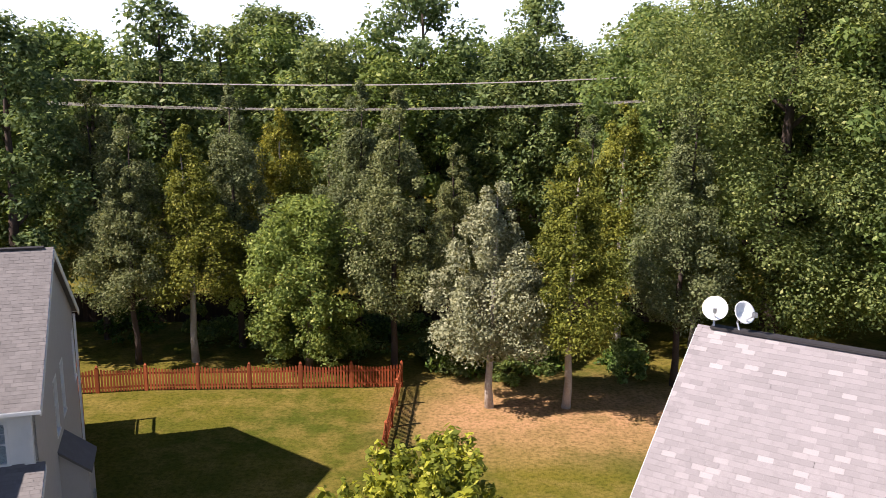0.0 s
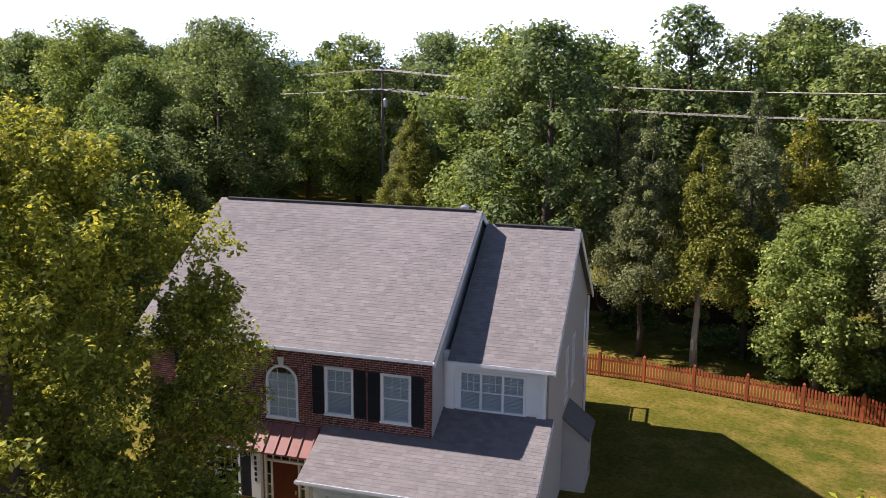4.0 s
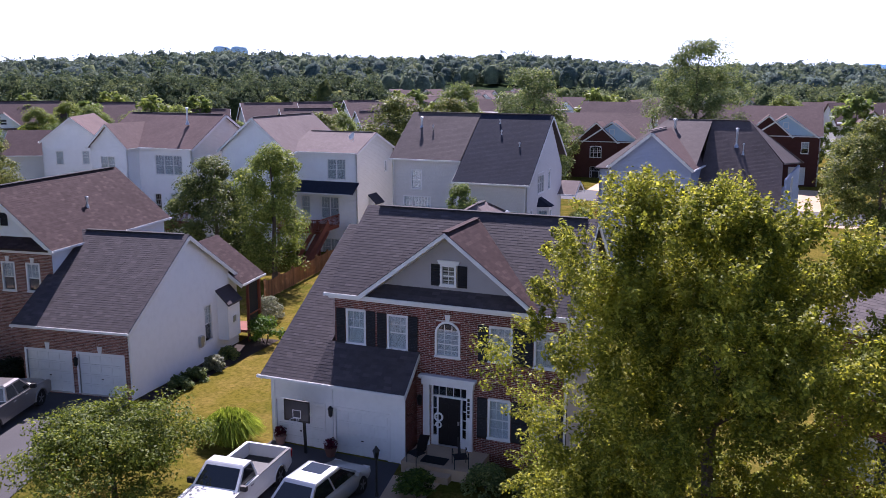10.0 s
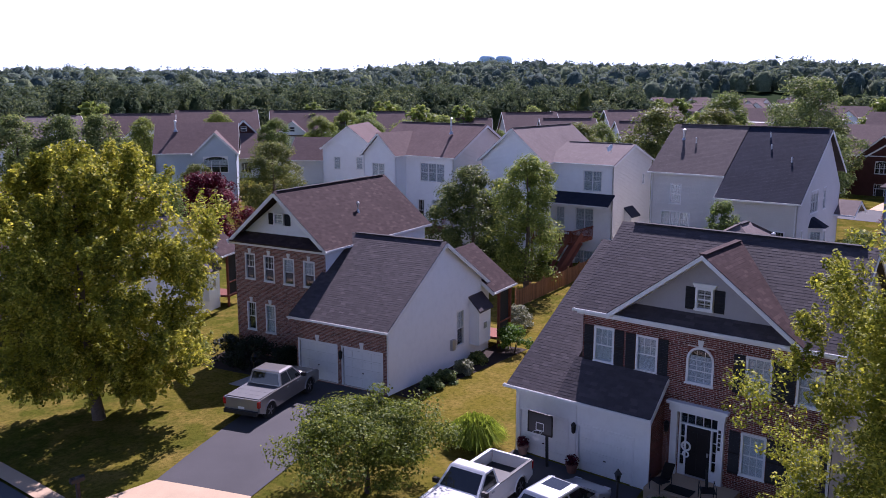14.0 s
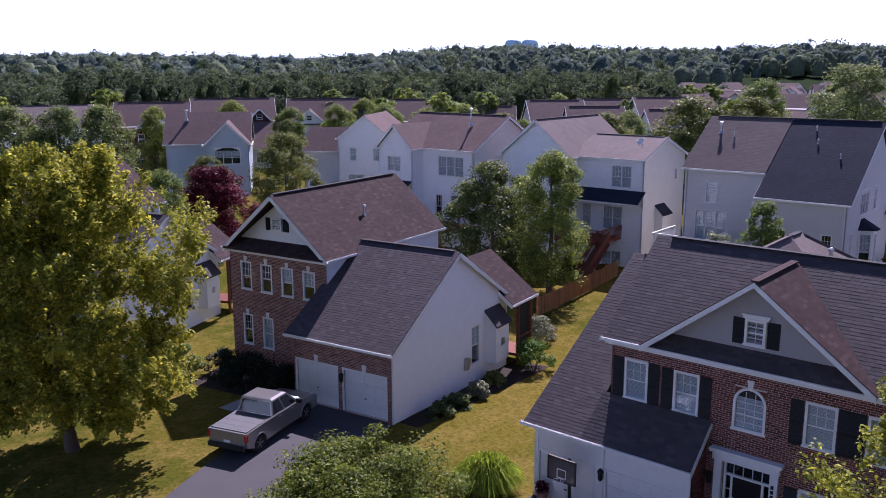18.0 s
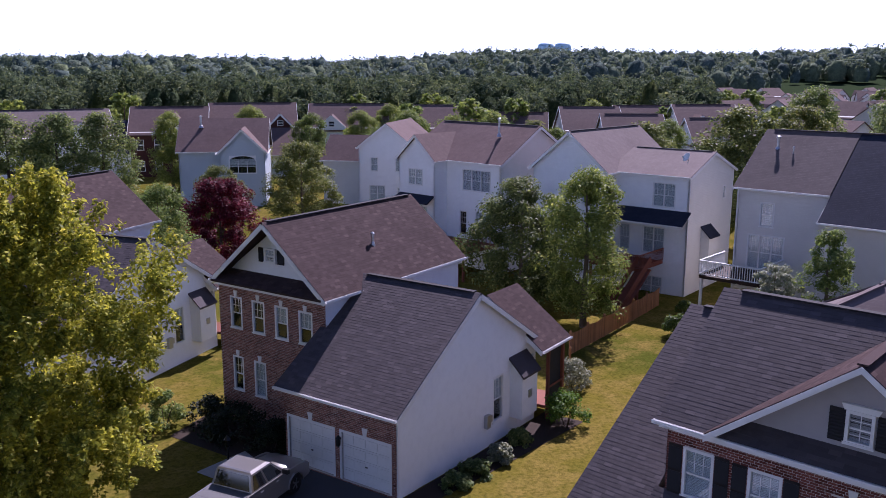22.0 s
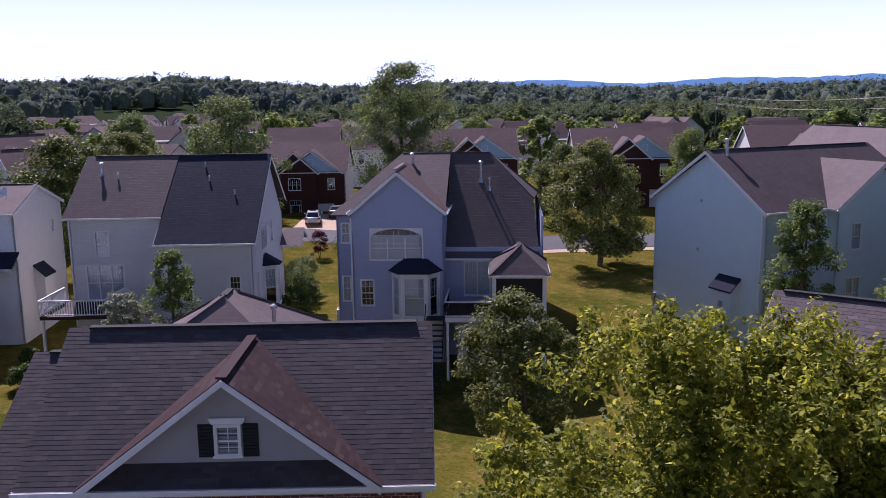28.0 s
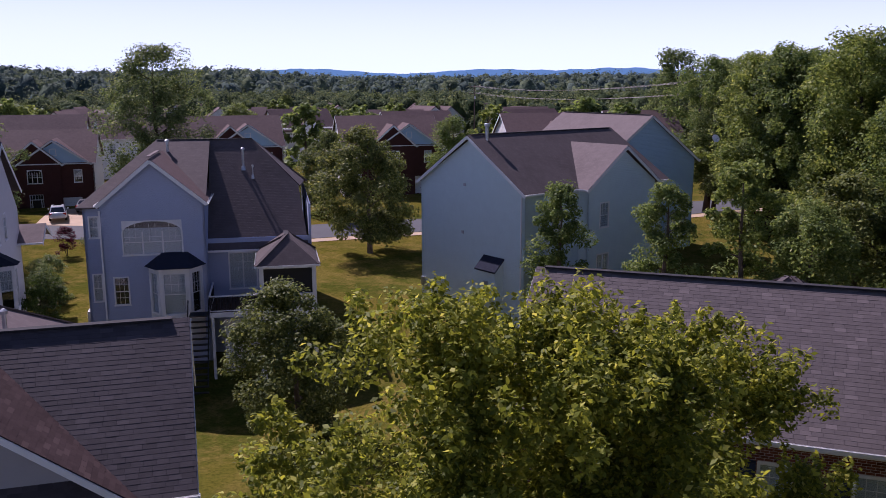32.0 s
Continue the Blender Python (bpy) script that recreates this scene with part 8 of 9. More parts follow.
def cabin(h, paint, x0, x1, x2, x3, w, zb, zr, tws=0.84, split=0.5):
    """Greenhouse: x0 rear foot, x1 rear roof, x2 front roof, x3 windscreen foot; painted shell with dark panes set in it."""
    tw, zt = w * tws, zr - 0.06

    def rim(f, grow=0.0):
        y = w + (tw - w) * f + grow
        xa, xb = x0 + (x1 - x0) * f - grow, x3 + (x2 - x3) * f + grow
        z = zb + (zt - zb) * f
        return [(xa, -y, z), (xa, y, z), (xb, y, z), (xb, -y, z)]

    g = Geo()
    top = [[(x1 + a, -tw + b, zr - c), (x1 + a, tw - b, zr - c), (x2 - a, tw - b, zr - c), (x2 - a, -tw + b, zr - c)] for a, b, c in ((0.05, 0.05, 0.025), (0.14, 0.14, 0.005))]
    loft(g, [rim(0.0), rim(1.0)] + top)
    c = g.make("cabin", paint, h, "painted cab shell and roof")

    def pane(q, nrm, name):
        v = [tuple(Vector(p) + Vector(nrm) * o) for o in (0.008, -0.01) for p in q]
        Geo().add(v, [(0, 1, 2, 3), (7, 6, 5, 4), (0, 4, 5, 1), (1, 5, 6, 2), (2, 6, 7, 3), (3, 7, 4, 0)]).make(name, CAR_GLASS, c, "dark tinted glass")

    lo, hi = 0.1, 0.9
    a, b = rim(lo), rim(hi)
    m = 0.1
    pane([(a[0][0], a[0][1] + m, a[0][2]), (a[1][0], a[1][1] - m, a[1][2]), (b[1][0], b[1][1] - m, b[1][2]), (b[0][0], b[0][1] + m, b[0][2])], (-1, 0, 0.15), "rear_window")
    pane([(a[3][0], a[3][1] + m, a[3][2]), (a[2][0], a[2][1] - m, a[2][2]), (b[2][0], b[2][1] - m, b[2][2]), (b[3][0], b[3][1] + m, b[3][2])], (0.8, 0, 0.6), "windscreen")
    for k, s in ((0, -1), (1, 1)):
        xa0, xb0, xa1, xb1 = a[k][0] + 0.13, a[3 - k][0] - 0.16, b[k][0] + 0.1, b[3 - k][0] - 0.1
        cuts = [0, 1] if split <= 0 else [0, split, 1]
        for f0, f1 in zip(cuts[:-1], cuts[1:]):
            e0, e1 = (0.05 if f0 > 0 else 0), (0.05 if f1 < 1 else 0)
            q = [(xa0 + (xb0 - xa0) * f0 + e0, a[k][1], a[k][2]), (xa0 + (xb0 - xa0) * f1 - e1, a[k][1], a[k][2]), (xa1 + (xb1 - xa1) * f1 - e1, b[k][1], b[k][2]), (xa1 + (xb1 - xa1) * f0 + e0, b[k][1], b[k][2])]
            pane(q, (0, s, 0.2), "side_window")
    return c


def arch_arc(x, r, n=9):
    return [(x + r * math.cos(math.pi * q / n), 0.36 + r * math.sin(math.pi * q / n)) for q in range(n + 1)]


def pickup(place, paint, label, covered):
    h = thing("pickup_truck", place, label, "truck")
    w, r = 0.94, 0.47
    cb = -0.78 if covered else -0.2
    low = [(2.6, 0.42)] + [(2.3, 0.38)] + arch_arc(1.75, r) + [(1.0, 0.36), (-1.0, 0.36)] + arch_arc(-1.75, r) + [(-2.4, 0.42), (-2.62, 0.5)]
    side = low + [(-2.64, 1.1), (cb, 1.14), (1.15, 1.12), (2.1, 1.05), (2.5, 0.98), (2.64, 0.86)]
    for s in (-1, 1):
        Geo().prism(side, s * w, s * (w - 0.09), 1).make("side_panel", paint, h, "painted side panel with wheel arches")
        for x in (-1.75, 1.75):
            Geo().tube([(px, s * (w + 0.005), pz) for px, pz in arch_arc(x, r)], [0.035] * 10, 6).make("wheel_arch", paint, h)
        for x in ((-0.35, 0.55) if covered else (0.2,)):
            Geo().box(x, x + 0.16, s * w - 0.02, s * w + 0.03, 0.98, 1.02).make("door_handle", METAL, h, "bright door handle")
        Geo().box(-1.0, 1.0, s * w - 0.02, s * w + 0.012, 0.5, 0.56).make("side_moulding", paint, h)
    g = Geo()
    loft(g, [sec(0.9, w - 0.05, 0.75, 1.15, 0.9), sec(1.6, w - 0.06, 0.75, 1.15, 0.82), sec(2.3, w - 0.08, 0.75, 1.08, 0.78), sec(2.62, w - 0.12, 0.6, 0.95, 0.75)])
    g.make("bonnet", paint, h, "", "", True)
    Geo().box(cb, 1.1, -w + 0.091, w - 0.091, 0.45, 1.12).make("cab_floor", paint, h)
    Geo().box(-2.5, 2.5, -w + 0.3, w - 0.3, 0.36, 0.55).make("underbody", BLACK_METAL, h, "dark underbody")
    cabin(h, paint, cb - 0.02, cb + 0.16, 0.5, 1.22, w * 0.95, 1.12, 1.8, 0.84, 0.47 if covered else 0.0)
    Geo().box(-2.68, -2.58, -w + 0.05, w - 0.05, 0.52, 1.12).make("tailgate", paint, h)
    Geo().box(-2.58, cb, -w + 0.091, w - 0.091, 0.56, 0.62).make("bed_floor", BLACK_METAL, h, "dark bed liner")
    if covered:
        for k in range(4):
            Geo().box(-2.56 + k * 0.44, -2.13 + k * 0.44, -w + 0.07, w - 0.07, 1.115, 1.15).make("bed_cover", BED_COVER, h, "grey folding bed cover panel")
    else:
        for s in (-1, 1):
            Geo().box(-2.6, cb, s * (w - 0.05) - 0.07, s * (w - 0.05) + 0.06, 1.12, 1.15).make("bed_rail", BLACK_METAL if s > 0 else paint, h)
        Geo().box(cb - 0.06, cb - 0.02, -w + 0.091, w - 0.091, 0.6, 1.13).make("bed_front", paint, h)
    Geo().box(-2.82, -2.68, -w * 0.92, w * 0.92, 0.42, 0.6).make("rear_bumper", BLACK_METAL if covered else METAL, h)
    Geo().box(-2.69, -2.684, -0.16, 0.16, 0.64, 0.75).make("number_bar", WHITE, h)
    Geo().box(2.6, 2.76, -w * 0.92, w * 0.92, 0.4, 0.62).make("front_bumper", METAL, h)
    Geo().box(2.58, 2.68, -w * 0.5, w * 0.5, 0.66, 0.9).make("grille", BLACK_METAL, h)
    for s in (-1, 1):
        Geo().box(-2.7, -2.58, s * w * 0.95 - 0.08, s * w * 0.95 + 0.055, 0.78, 1.06).make("tail_light", LAMP_RED, h, "red tail light")
        Geo().box(2.48, 2.67, s * w * 0.75 - 0.15, s * w * 0.75 + 0.15, 0.7, 0.88).make("headlight", LAMP_CLEAR, h, "clear headlight")
        Geo().box(0.95, 1.08, s * (w + 0.1) - 0.12, s * (w + 0.1) + 0.12, 1.14, 1.32).make("wing_mirror", BLACK_METAL, h, "black wing mirror")
    wheels(h, (-1.75, 1.75), w, 0.38)
    return h


BED_COVER = painted("bed_cover", (0.11, 0.11, 0.115), 0.6)


def saloon(place, paint, label, tall=0.0):
    h = thing("car", place, label, "car")
    w = 0.9
    g = Geo()
    loft(g, [sec(-2.25, w * 0.86, 0.4, 0.78, 0.85), sec(-2.05, w * 0.95, 0.3, 0.95 + tall * 0.1, 0.86), sec(-1.2, w, 0.26, 0.98, 0.88), sec(0.4, w, 0.25, 0.96, 0.9), sec(1.2, w * 0.98, 0.27, 0.93, 0.86), sec(1.95, w * 0.93, 0.3, 0.8, 0.8), sec(2.3, w * 0.8, 0.36, 0.64, 0.75)])
    g.make("body", paint, h, "", "", True)
    cabin(h, paint, -2.05 if tall else -1.85, -1.35 if tall else -1.05, 0.2, 1.3, w * 0.92, 0.9, 1.45 + tall, 0.78)
    Geo().box(-0.65, 0.05, -0.4, 0.4, 1.43 + tall, 1.452 + tall).make("sunroof", CAR_GLASS, h, "dark glass sunroof")
    for s in (-1, 1):
        Geo().box(-2.24, -2.1, s * 0.68 - 0.15, s * 0.68 + 0.15, 0.7, 0.92).make("tail_light", LAMP_RED, h, "red tail light")
        Geo().box(2.0, 2.2, s * 0.62 - 0.14, s * 0.62 + 0.14, 0.58, 0.72).make("headlight", LAMP_CLEAR, h, "clear headlight")
        Geo().box(0.85, 1.0, s * (w + 0.08) - 0.08, s * (w + 0.08) + 0.08, 0.95, 1.08).make("wing_mirror", paint, h)
    wheels(h, (-1.4, 1.4), w, 0.34)
    return h


WHITE_CAR, SILVER_CAR, GREY_CAR, NIGHT_CAR = car_paint("white_car_paint", (0.75, 0.75, 0.75), 0.0), car_paint("silver_car_paint", (0.5, 0.52, 0.54), 0.6), car_paint("grey_car_paint", (0.27, 0.255, 0.245), 0.5), car_paint("night_car_paint", (0.02, 0.022, 0.03), 0.3)


def parked(x, y, rz):
    return pose(x, y, float(hgt(x, y)) + 0.04, 0, 0, rz)


pickup(parked(-23.9, -17.65, 4), WHITE_CAR, "white pickup truck with open empty bed on a driveway", False)
pickup(parked(-25.75, -30.95, 197), GREY_CAR, "silver-grey crew-cab pickup with covered bed", True)
saloon(parked(-25.0, -14.7, 177), SILVER_CAR, "silver hatchback with sunroof parked nose to the garage", 0.12)
saloon(parked(-111.5, -21.0, 186), WHITE_CAR, "white car parked on a far driveway", 0.1)
saloon(parked(-116.0, -18.5, 175), NIGHT_CAR, "dark car parked by a far garage")
saloon(parked(-98.5, 30, 90), NIGHT_CAR, "dark car parked on the back street")


# ---- shrubs and grasses ----
def shrub(x, y, w, hh, mat, label, seed, leaf=0.07, per=90, n=34, name="shrub", d=None):
    rng = np.random.default_rng(seed)
    h = thing(name, at(x, y), label, "shrub", "garden shrubs")
    cl_ = []
    for _ in range(n):
        a, f = rng.uniform(0, math.tau), rng.random()
        r = w * 0.5 * math.cos(f * 1.35) * rng.random() ** 0.35
        cl_.append((math.cos(a) * r, math.sin(a) * r * (d or 1), hh * (0.12 + 0.76 * math.sin(f * 1.5)), w * 0.16 * rng.uniform(0.7, 1.3)))
    ob = new("foliage", crown_mesh("foliage", mat, rng, cl_, leaf, per))
    ob.parent = h
    for k in range(3 if n > 30 else 1):
        a = k * 2.1 + rng.random()
        Geo().tube([(0, 0, -0.1), (math.cos(a) * w * 0.15, math.sin(a) * w * 0.15, hh * 0.4), (math.cos(a) * w * 0.3, math.sin(a) * w * 0.3, hh * 0.7)], [0.03, 0.02, 0.01], 5).make("stem", BARK_DARK, h)
    return h


for i, (x, y, w, hh, mt) in enumerate(((-41.0, -27.4, 2.3, 1.8, LEAF_BRIGHT), (-45.6, -30.2, 2.0, 1.7, LEAF_GREY), (-35.9, -27.2, 1.1, 0.9, LEAF_GREY), (-34.2, -27.2, 1.3, 0.7, LEAF_OAK), (-32.6, -26.9, 1.2, 0.7, LEAF_OAK), (-38.0, -27.9, 1.1, 0.7, LEAF_OAK),
                                      (-29.5, -37.2, 2.7, 1.7, LEAF_DARK), (-29.8, -39.6, 2.0, 1.4, LEAF_DARK), (-29.8, -34.9, 1.9, 1.5, LEAF_DARK), (-28.0, -40.6, 1.8, 2.0, LEAF_LIGHT), (-27.2, -12.0, 1.6, 0.9, LEAF_SHRUB), (-28.4, -9.6, 1.6, 1.1, LEAF_OAK), (-28.5, -7.8, 1.5, 1.1, LEAF_OAK),
                                      (-83.5, -18.6, 2.6, 2.4, LEAF_OAK), (-79.0, -17.9, 2.0, 2.2, LEAF_OAK), (-80.0, -18.0, 2.2, 1.8, LEAF_CEDAR), (-77.0, -16.6, 2.0, 1.6, LEAF_OAK), (-74.0, -16.9, 1.6, 1.5, LEAF_CEDAR), (-107.0, -7.5, 4.5, 1.7, LEAF_OAK), (-104.0, -12.5, 1.6, 1.4, LEAF_RED),
                                      (-76.5, -17.3, 2.8, 3.0, LEAF_SHRUB), (-72.5, -17.2, 2.6, 2.6, LEAF_SHRUB), (-80.5, -17.4, 2.4, 3.4, LEAF_OAK), (-98.5, -15.6, 3.8, 1.9, LEAF_SHRUB), (-95.0, -18.2, 2.0, 3.0, LEAF_RED), (-63.4, 10.9, 1.7, 2.8, LEAF_OAK), (-60.5, 19.0, 2.6, 2.2, LEAF_OAK), (-58.0, -30.5, 2.0, 1.6, LEAF_SHRUB), (-62.0, -32.0, 1.5, 1.5, LEAF_SHRUB))):
    shrub(x, y, w, hh, mt, "leafy garden shrub beside a house wall" if mt is not LEAF_RED else "dark red garden shrub", 100 + i)
for i in range(30):
    x = rnd.uniform(-20, 15)
    y = rnd.uniform(43.5, 50.5)
    if i % 3 == 0:
        x, y = rnd.uniform(-1, 14), rnd.uniform(41, 44)
    shrub(x, y, rnd.uniform(1.4, 3.2), rnd.uniform(0.9, 2.6), rnd.choice((LEAF_OAK, LEAF_SHRUB, LEAF_LIGHT)), "wild undergrowth shrub under the cedars", 200 + i, 0.12, 45, 26)


def grass_clump(x, y, r, hh, seed):
    rng = np.random.default_rng(seed)
    h = thing("ornamental_grass", at(x, y), "fountain of bright green ornamental grass", "plant")
    V, F = [], []
    for _ in range(6500):
        a, lean = rng.uniform(0, math.tau), rng.random() ** 0.85
        b = Vector((math.cos(a), math.sin(a), 0))
        p0 = b * rng.random() * 0.4 + Vector(rng.normal(size=3) * np.array([0.1, 0.1, 0.0]))
        p1 = p0 + b * lean * r * 0.55 + Vector((0, 0, hh * (1 - 0.35 * lean) * rng.uniform(0.75, 1.1)))
        p2 = p0 + b * lean * r * 1.05 + Vector((0, 0, hh * (1.05 - 0.75 * lean)))
        s = b.cross(Vector((0, 0, 1))) * 0.006 + Vector(rng.normal(size=3)) * 0.014
        k = len(V)
        V += [tuple(p0 - s), tuple(p0 + s), tuple(p1 + s), tuple(p1 - s), tuple(p2)]
        F += [(k, k + 1, k + 2, k + 3), (k + 3, k + 2, k + 4)]
    link_mesh("blades", V, F, LEAF_GRASS, h, "", "stuff")
    return h


grass_clump(-28.3, -20.9, 1.2, 1.45, 7)
grass_clump(-102.5, -10.0, 0.9, 1.0, 8)


# ---- lamps, hoop, mailbox, chairs and other small things ----
def lamp_post(x, y, hh=2.0):
    h = thing("lamp_post", at(x, y), "black garden lamp post with lantern", "lamp post")
    Geo().lathe([(0.09, 0), (0.09, 0.15), (0.045, 0.3), (0.04, hh - 0.4), (0.08, hh - 0.38)], 10).make("post", BLACK_METAL, h)
    Geo().lathe([(0.07, hh - 0.38), (0.12, hh - 0.12), (0.13, hh - 0.1)], 6).make("lantern_glass", CAR_GLASS, h, "dark lantern glass")
    Geo().lathe([(0.15, hh - 0.1), (0.06, hh + 0.02), (0.015, hh + 0.1)], 6).make("lantern_cap", BLACK_METAL, h)


lamp_post(-26.4, -13.2)
lamp_post(-26.9, -33.8, 1.8)


def wall_lantern(parent, x, y, z):
    Geo().lathe([(0.03, -0.22), (0.09, -0.15), (0.11, 0.12), (0.13, 0.14), (0.03, 0.26)], 6, (x, y - 0.14, z)).box(x - 0.05, x + 0.05, y - 0.14, y, z + 0.12, z + 0.17).make("wall_lantern", BLACK_METAL, parent, "black wall lantern")


wall_lantern(HB, 0.55, -0.95, 1.15)
wall_lantern(HC, 2.65, -2.2, 1.35)
wall_lantern(HB, 3.95, 0.28, 1.7)


def hoop():
    h = thing("basketball_hoop", pose(-28.6, -17.45, float(hgt(-28.6, -17.45)), 0, 0, 90) @ Matrix.Diagonal((0.84, 0.84, 0.97, 1)), "basketball hoop on a black pole with dark backboard", "basketball hoop")
    Geo().beam((0, 0, -0.2), (0, -0.15, 2.4), 0.11).make("pole", BLACK_METAL, h)
    Geo().box(-0.62, 0.62, -0.75, -0.7, 1.75, 2.55).make("backboard", painted("backboard_smoke", (0.05, 0.052, 0.06), 0.3), h, "smoke grey backboard")
    Geo().box(-0.66, 0.66, -0.77, -0.7, 1.69, 1.75).box(-0.66, 0.66, -0.77, -0.7, 2.55, 2.61).box(-0.68, -0.62, -0.77, -0.7, 1.69, 2.61).box(0.62, 0.68, -0.77, -0.7, 1.69, 2.61).make("backboard_frame", BLACK_METAL, h)
    Geo().box(-0.22, 0.22, -0.765, -0.75, 2.16, 2.19).box(-0.22, 0.22, -0.765, -0.75, 1.84, 1.87).box(-0.22, -0.19, -0.765, -0.75, 1.87, 2.16).box(0.19, 0.22, -0.765, -0.75, 1.87, 2.16).make("target_square", WHITE, h, "white target square")
    Geo().beam((0, -0.1, 2.2), (0, -0.7, 2.2), 0.08).make("arm", BLACK_METAL, h)
    g = Geo()
    ring = [(0.22 * math.cos(k * math.tau / 16), -1.0 + 0.22 * math.sin(k * math.tau / 16), 1.84) for k in range(17)]
    g.tube(ring, [0.012] * 17, 5, False)
    for k in range(0, 16, 2):
        g.beam(ring[k], (ring[k][0] * 0.55, -1.0 + (ring[k][1] + 1.0) * 0.55, 1.5), 0.012)
    g.make("rim_and_net", WHITE, h, "pale rim and net")


hoop()


def porch_chair(x, y, rz):
    h = thing("porch_chair", pose(x, y, -0.15, 0, 0, rz), "dark sling porch chair beside the front door", "chair", "porch chairs")
    Geo().box(-0.26, 0.26, -0.25, 0.25, 0.38, 0.42).make("seat", SHUTTER, h)
    Geo().beam((0, 0.22, 0.4), (0, 0.45, 1.0), 0.52, 0.03, (1, 0, 0)).make("backrest", SHUTTER, h)
    for sx in (-0.27, 0.27):
        Geo().tube([(sx, -0.26, 0), (sx, -0.26, 0.6), (sx, 0.3, 0.62), (sx, 0.3, 0)], [0.018] * 4, 6).make("arm_and_legs", BLACK_METAL, h)


porch_chair(-28.7, -12.6, 65)
porch_chair(-29.0, -10.9, 120)
mb = thing("doormat", pose(-29.1, -12.0, -0.14), "dark doormat on the porch", "doormat")
Geo().box(-0.3, 0.3, -0.5, 0.5, 0, 0.02).make("mat", TYRE, mb)
wr = thing("door_wreath", pose(-29.62, -12.05, 1.45), "small pale wreath on a black door", "wreath")
ring = [(0.0, 0.16 * math.cos(k * math.tau / 14), 0.16 * math.sin(k * math.tau / 14)) for k in range(15)]
Geo().tube(ring, [0.04] * 15, 6, False).tube([(0, y, z - 0.32) for _, y, z in [(0, a[1] * 0.7, a[2] * 0.7) for a in ring]], [0.03] * 15, 6, False).make("ring", WHITE, wr)
for k in range(5):
    Geo().box(6.0, 6.09, 0.135, 0.16, 1.95 - k * 0.17, 2.07 - k * 0.17).make("number_bar", BLACK_METAL, HB)
for i, (x, y) in enumerate(((-29.0, -18.9), (-28.75, -16.4))):
    p = thing("planter", pose(x, y, float(hgt(x, y))), "clay pot with a dry brown plant", "planter")
    Geo().lathe([(0.16, 0), (0.24, 0.35), (0.26, 0.35), (0.26, 0.4), (0.2, 0.4)], 12).make("pot", BRICK_C, p)
    rng_ = np.random.default_rng(i)
    fo = new("plant", crown_mesh("plant", LEAF_RED, rng_, [(0, 0, 0.55, 0.28), (0.1, 0.05, 0.7, 0.2)], 0.06, 120))
    fo.parent = p
for x, y, lab in ((-14.9, -29.2, "dark mailbox on a wooden post by the kerb"),):
    p = thing("mailbox", at(x, y), lab, "mailbox")
    Geo().box(-0.06, 0.06, -0.06, 0.06, 0, 1.0).make("post", BARK_DARK, p)
    Geo().prism([(-0.1, 1.0), (0.1, 1.0), (0.1, 1.14), (0.06, 1.2), (-0.06, 1.2), (-0.1, 1.14)], -0.26, 0.26, 0).make("box", BLACK_METAL, p)
    Geo().box(-0.15, 0.15, -0.105, -0.1, 1.05, 1.12).make("number_bar", WHITE, p)
for x, y, rz in ((-71.5, -13.5, 0), (-44.0, -52.5, 20)):
    p = thing("air_conditioner", at(x, y), "grey outdoor air conditioner unit beside a house", "air conditioner")
    Geo().box(-0.45, 0.45, -0.45, 0.45, 0.05, 0.9).make("casing", painted("grey_casing", (0.5, 0.5, 0.48), 0.5), p)
    Geo().lathe([(0.38, 0.9), (0.36, 0.94), (0.1, 0.95)], 16).make("fan_grille", BLACK_METAL, p)
    g = Geo()
    for k in range(8):
        g.box(-0.46, 0.46, -0.46, 0.46, 0.15 + k * 0.09, 0.18 + k * 0.09)
    g.make("louvres", METAL, p)


def dish(m, label, r=0.42):
    h = thing("satellite_dish", m, label, "satellite dish", "satellite dishes")
    prof = [(0.001, 0.0)] + [(r * k / 5, 0.10 * (k / 5) ** 2) for k in range(1, 6)]
    g = Geo().lathe(prof + [(r, 0.115)] + [(r * k / 5, 0.10 * (k / 5) ** 2 + 0.015) for k in range(4, 0, -1)], 22)
    b = g.make("reflector", WHITE, h, "", "", True)
    b.matrix_basis = Matrix.Translation((0, 0, 0.46)) @ Matrix.Rotation(radians(62), 4, 'X')
    Geo().tube([(0, 0, 0), (0, 0.12, 0.22), (0, 0.03, 0.45)], [0.025] * 3, 8).make("mast", METAL, h)
    Geo().beam((0, 0.0, 0.25), (0, -0.4, 0.52), 0.03).box(-0.04, 0.04, -0.45, -0.35, 0.49, 0.59).make("feed_arm", METAL, h)


dish(pose(5.89, 17.96, 9.51, 0, 0, -18), "white satellite dish on a roof ridge", 0.27)
dish(pose(6.37, 17.66, 9.51, 0, 0, 20), "white satellite dish turned aside on a roof ridge", 0.25)
dish(pose(-78.0, 38.0, 9.6, 0, 0, 90), "white satellite dish on a blue house", 0.36)
dish(pose(-66.8, -34.9, 9.0, 0, 0, 60), "small grey satellite dish on a white house", 0.35)


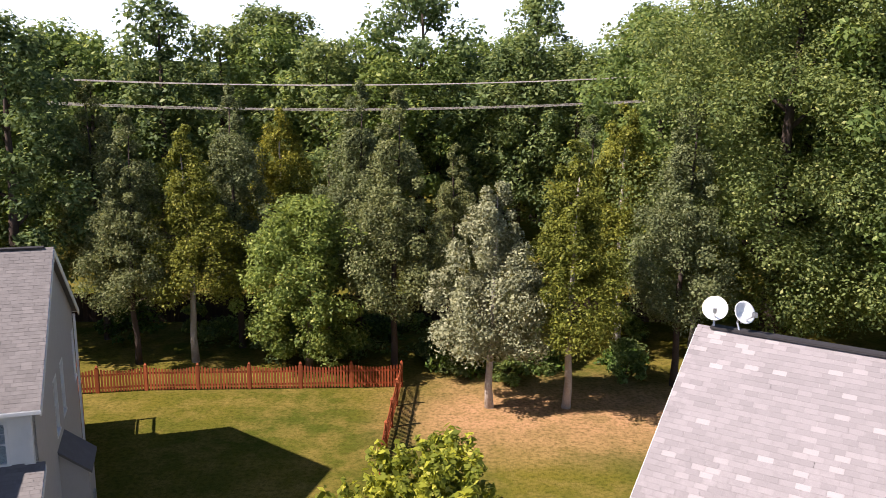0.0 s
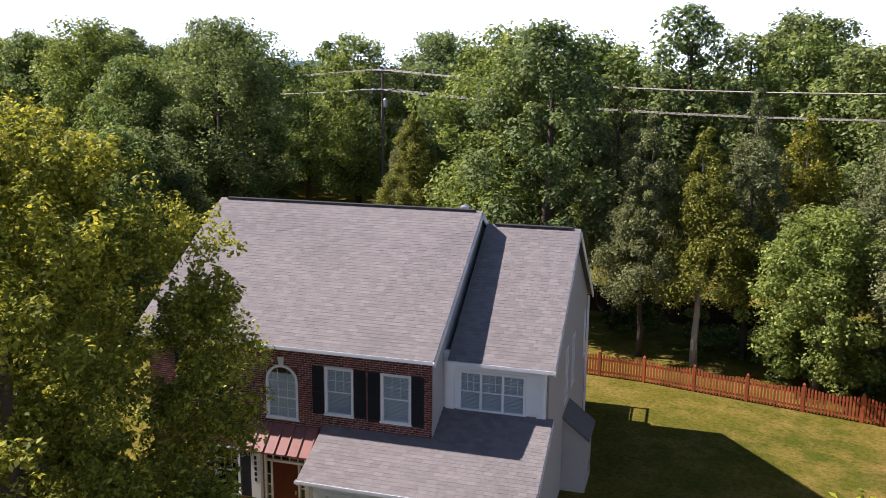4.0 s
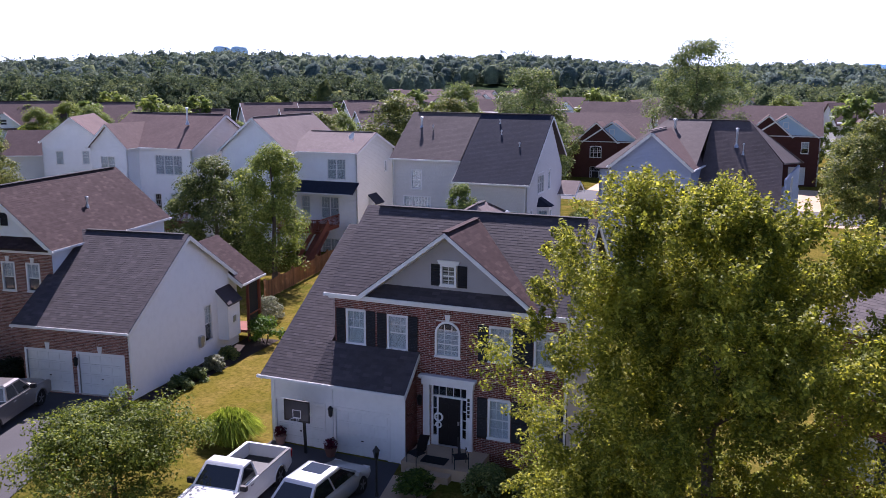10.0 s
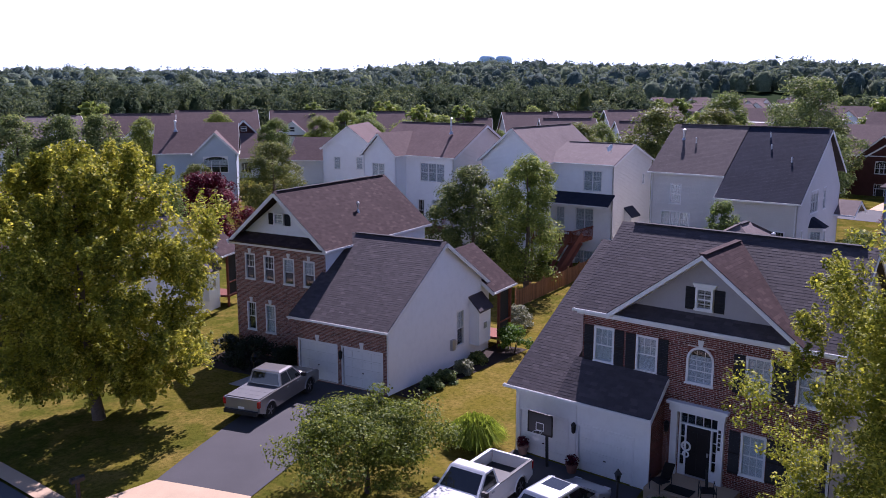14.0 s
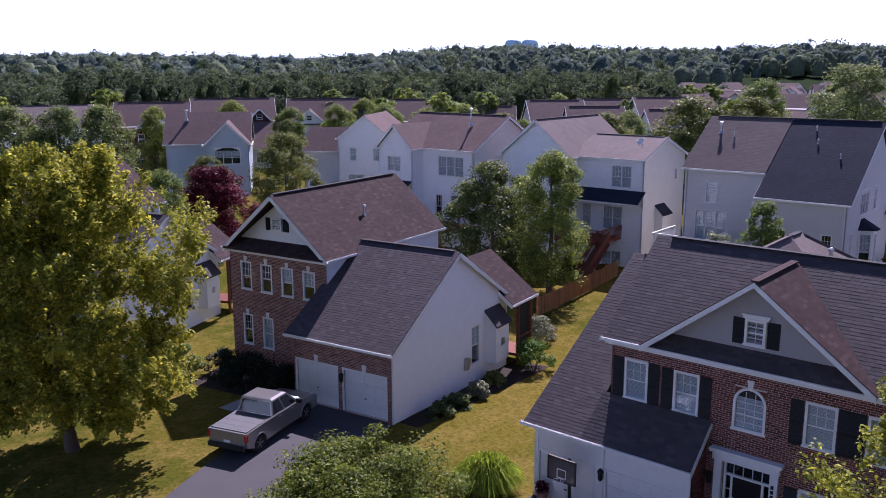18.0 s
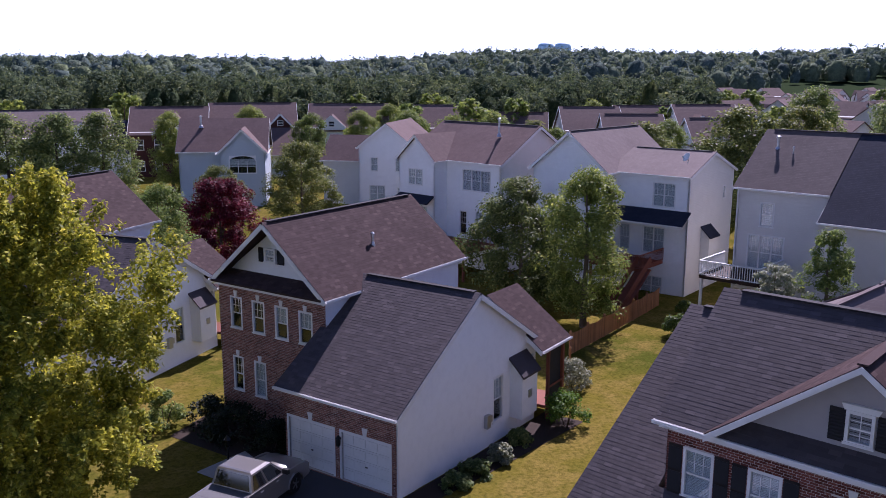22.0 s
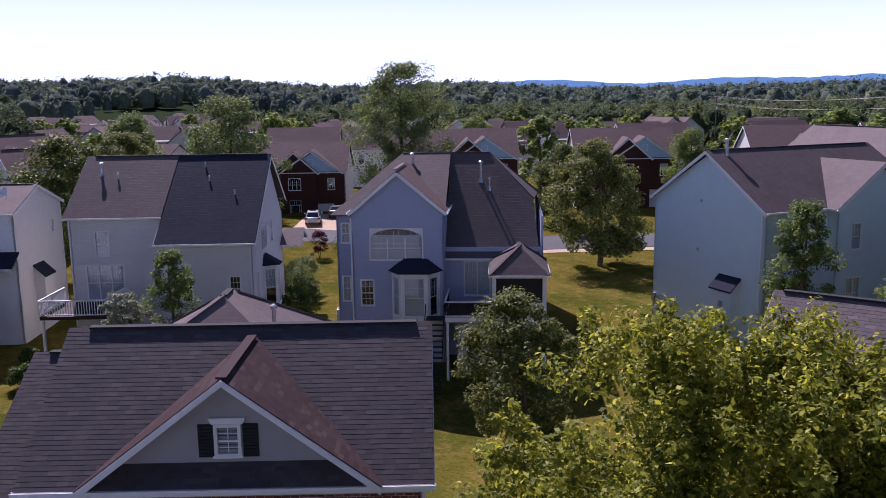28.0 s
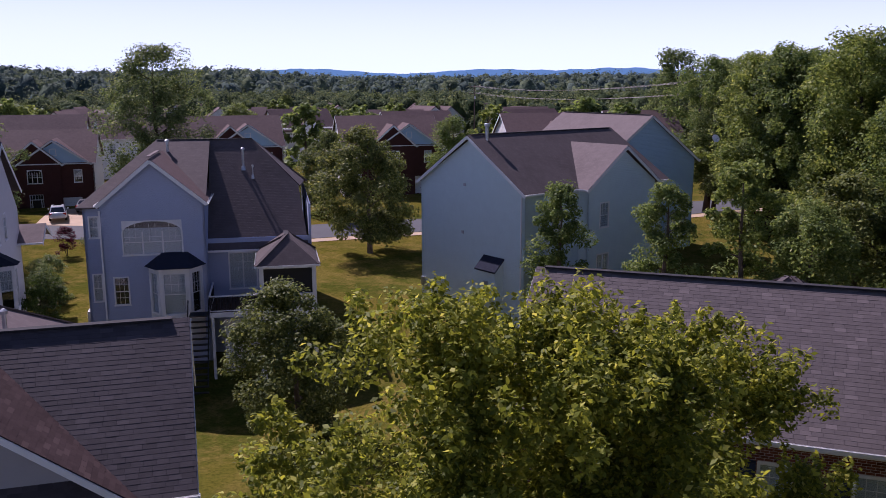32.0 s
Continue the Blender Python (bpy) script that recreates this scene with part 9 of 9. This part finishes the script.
# ---- power line ----
def pole(x, y, hh, rz):
    h = thing("utility_pole", pose(x, y, float(hgt(x, y)) - 0.2, 0, 0, rz), "weathered wooden utility pole with two crossarms", "utility pole", "utility poles")
    Geo().tube([(0, 0, 0), (0, 0, hh * 0.5), (0, 0, hh)], [0.19, 0.16, 0.12], 10).make("pole", BARK, h)
    for z in (hh - 0.35, hh - 2.1):
        a = Geo().box(-1.5, 1.5, -0.07, 0.07, z - 0.07, z + 0.07).make("crossarm", BARK, h)
        for xx in (-1.4, -0.5, 0.5, 1.4):
            Geo().lathe([(0.03, 0), (0.06, 0.06), (0.03, 0.1), (0.06, 0.16), (0.02, 0.2)], 8, (xx, 0, z + 0.07)).make("insulator", METAL, a)
    Geo().lathe([(0.2, 0), (0.22, 0.1), (0.22, 0.7), (0.15, 0.8)], 12, (0.0, -0.36, hh - 3.6)).make("transformer", METAL, h, "grey transformer can")


WIRE = painted("bare_wire", (0.4, 0.35, 0.31), 0.4, 0.05)
SPANS = [(-230.0, 66.0, 15.3), (-121.0, 64.0, 16.2), (-50.0, 63.5, 16.0), (18.0, 63.0, 15.6), (90.0, 62.0, 15.6)]
for x, y, hh in SPANS:
    pole(x, y, hh, 90)
line = thing("power_line", pose(0, 0, 0), "pale power line wires strung between poles", "power line")
for (x0, y0, h0), (x1, y1, h1) in zip(SPANS[:-1], SPANS[1:]):
    for dz in (0.1, -1.65):
        for off in (-1.4, -0.5, 0.5, 1.4):
            p0, p1 = Vector((x0, y0 + off, h0 - 1.0 + dz)), Vector((x1, y1 + off, h1 - 1.0 + dz))
            pts = [p0.lerp(p1, k / 12) - Vector((0, 0, 1.3 * 4 * (k / 12) * (1 - k / 12))) for k in range(13)]
            Geo().tube(pts, [0.013] * 13, 5, False).make("wire", WIRE, line)


# ---- the estate beyond, towers and far hills ----
for x, y in SPOTS:
    copy_thing(TOWN, pose(x, y, float(hgt(x, y)) + 0.3, 0, 0, rt.choice((0, 90, 180, 270)) + rt.uniform(-25, 25)))
TREE_TOWN = make_tree("garden_tree", "round green tree among the far houses", "round", 61, 9.5, 3.4, 1.4, 0.34, 70, 26, LEAF_LIGHT, BARK, place=at(-140, -75), group="garden trees")
for _ in range(90):
    a, r = radians(rt.uniform(64, 166)), rt.uniform(135, 320)
    x, y = -math.sin(a) * r, math.cos(a) * r
    if x < -60:
        copy_thing(TREE_TOWN, at(x, y, rt.uniform(0.7, 1.3), rt.uniform(0, 6)))
TANK = painted("pale_blue_tank", (0.5, 0.68, 0.8), 0.6, 0.05, 0.1)
for az in (125.6, 124.53):
    a = radians(az)
    x, y = -math.sin(a) * 1500, math.cos(a) * 1500
    t = thing("water_tower", pose(x, y, float(hgt(x, y))), "pale blue water tower above the distant wood", "water tower", "water towers")
    top = 66.5 - float(hgt(x, y))
    Geo().lathe([(12, top - 22), (13.8, top - 18), (14.2, top - 8), (12.6, top - 3.5), (7, top - 0.7), (0.5, top)], 28).make("tank", TANK, t, "", "", True)
    Geo().lathe([(3, -2), (3, top - 20)], 12).make("shaft", TANK, t)
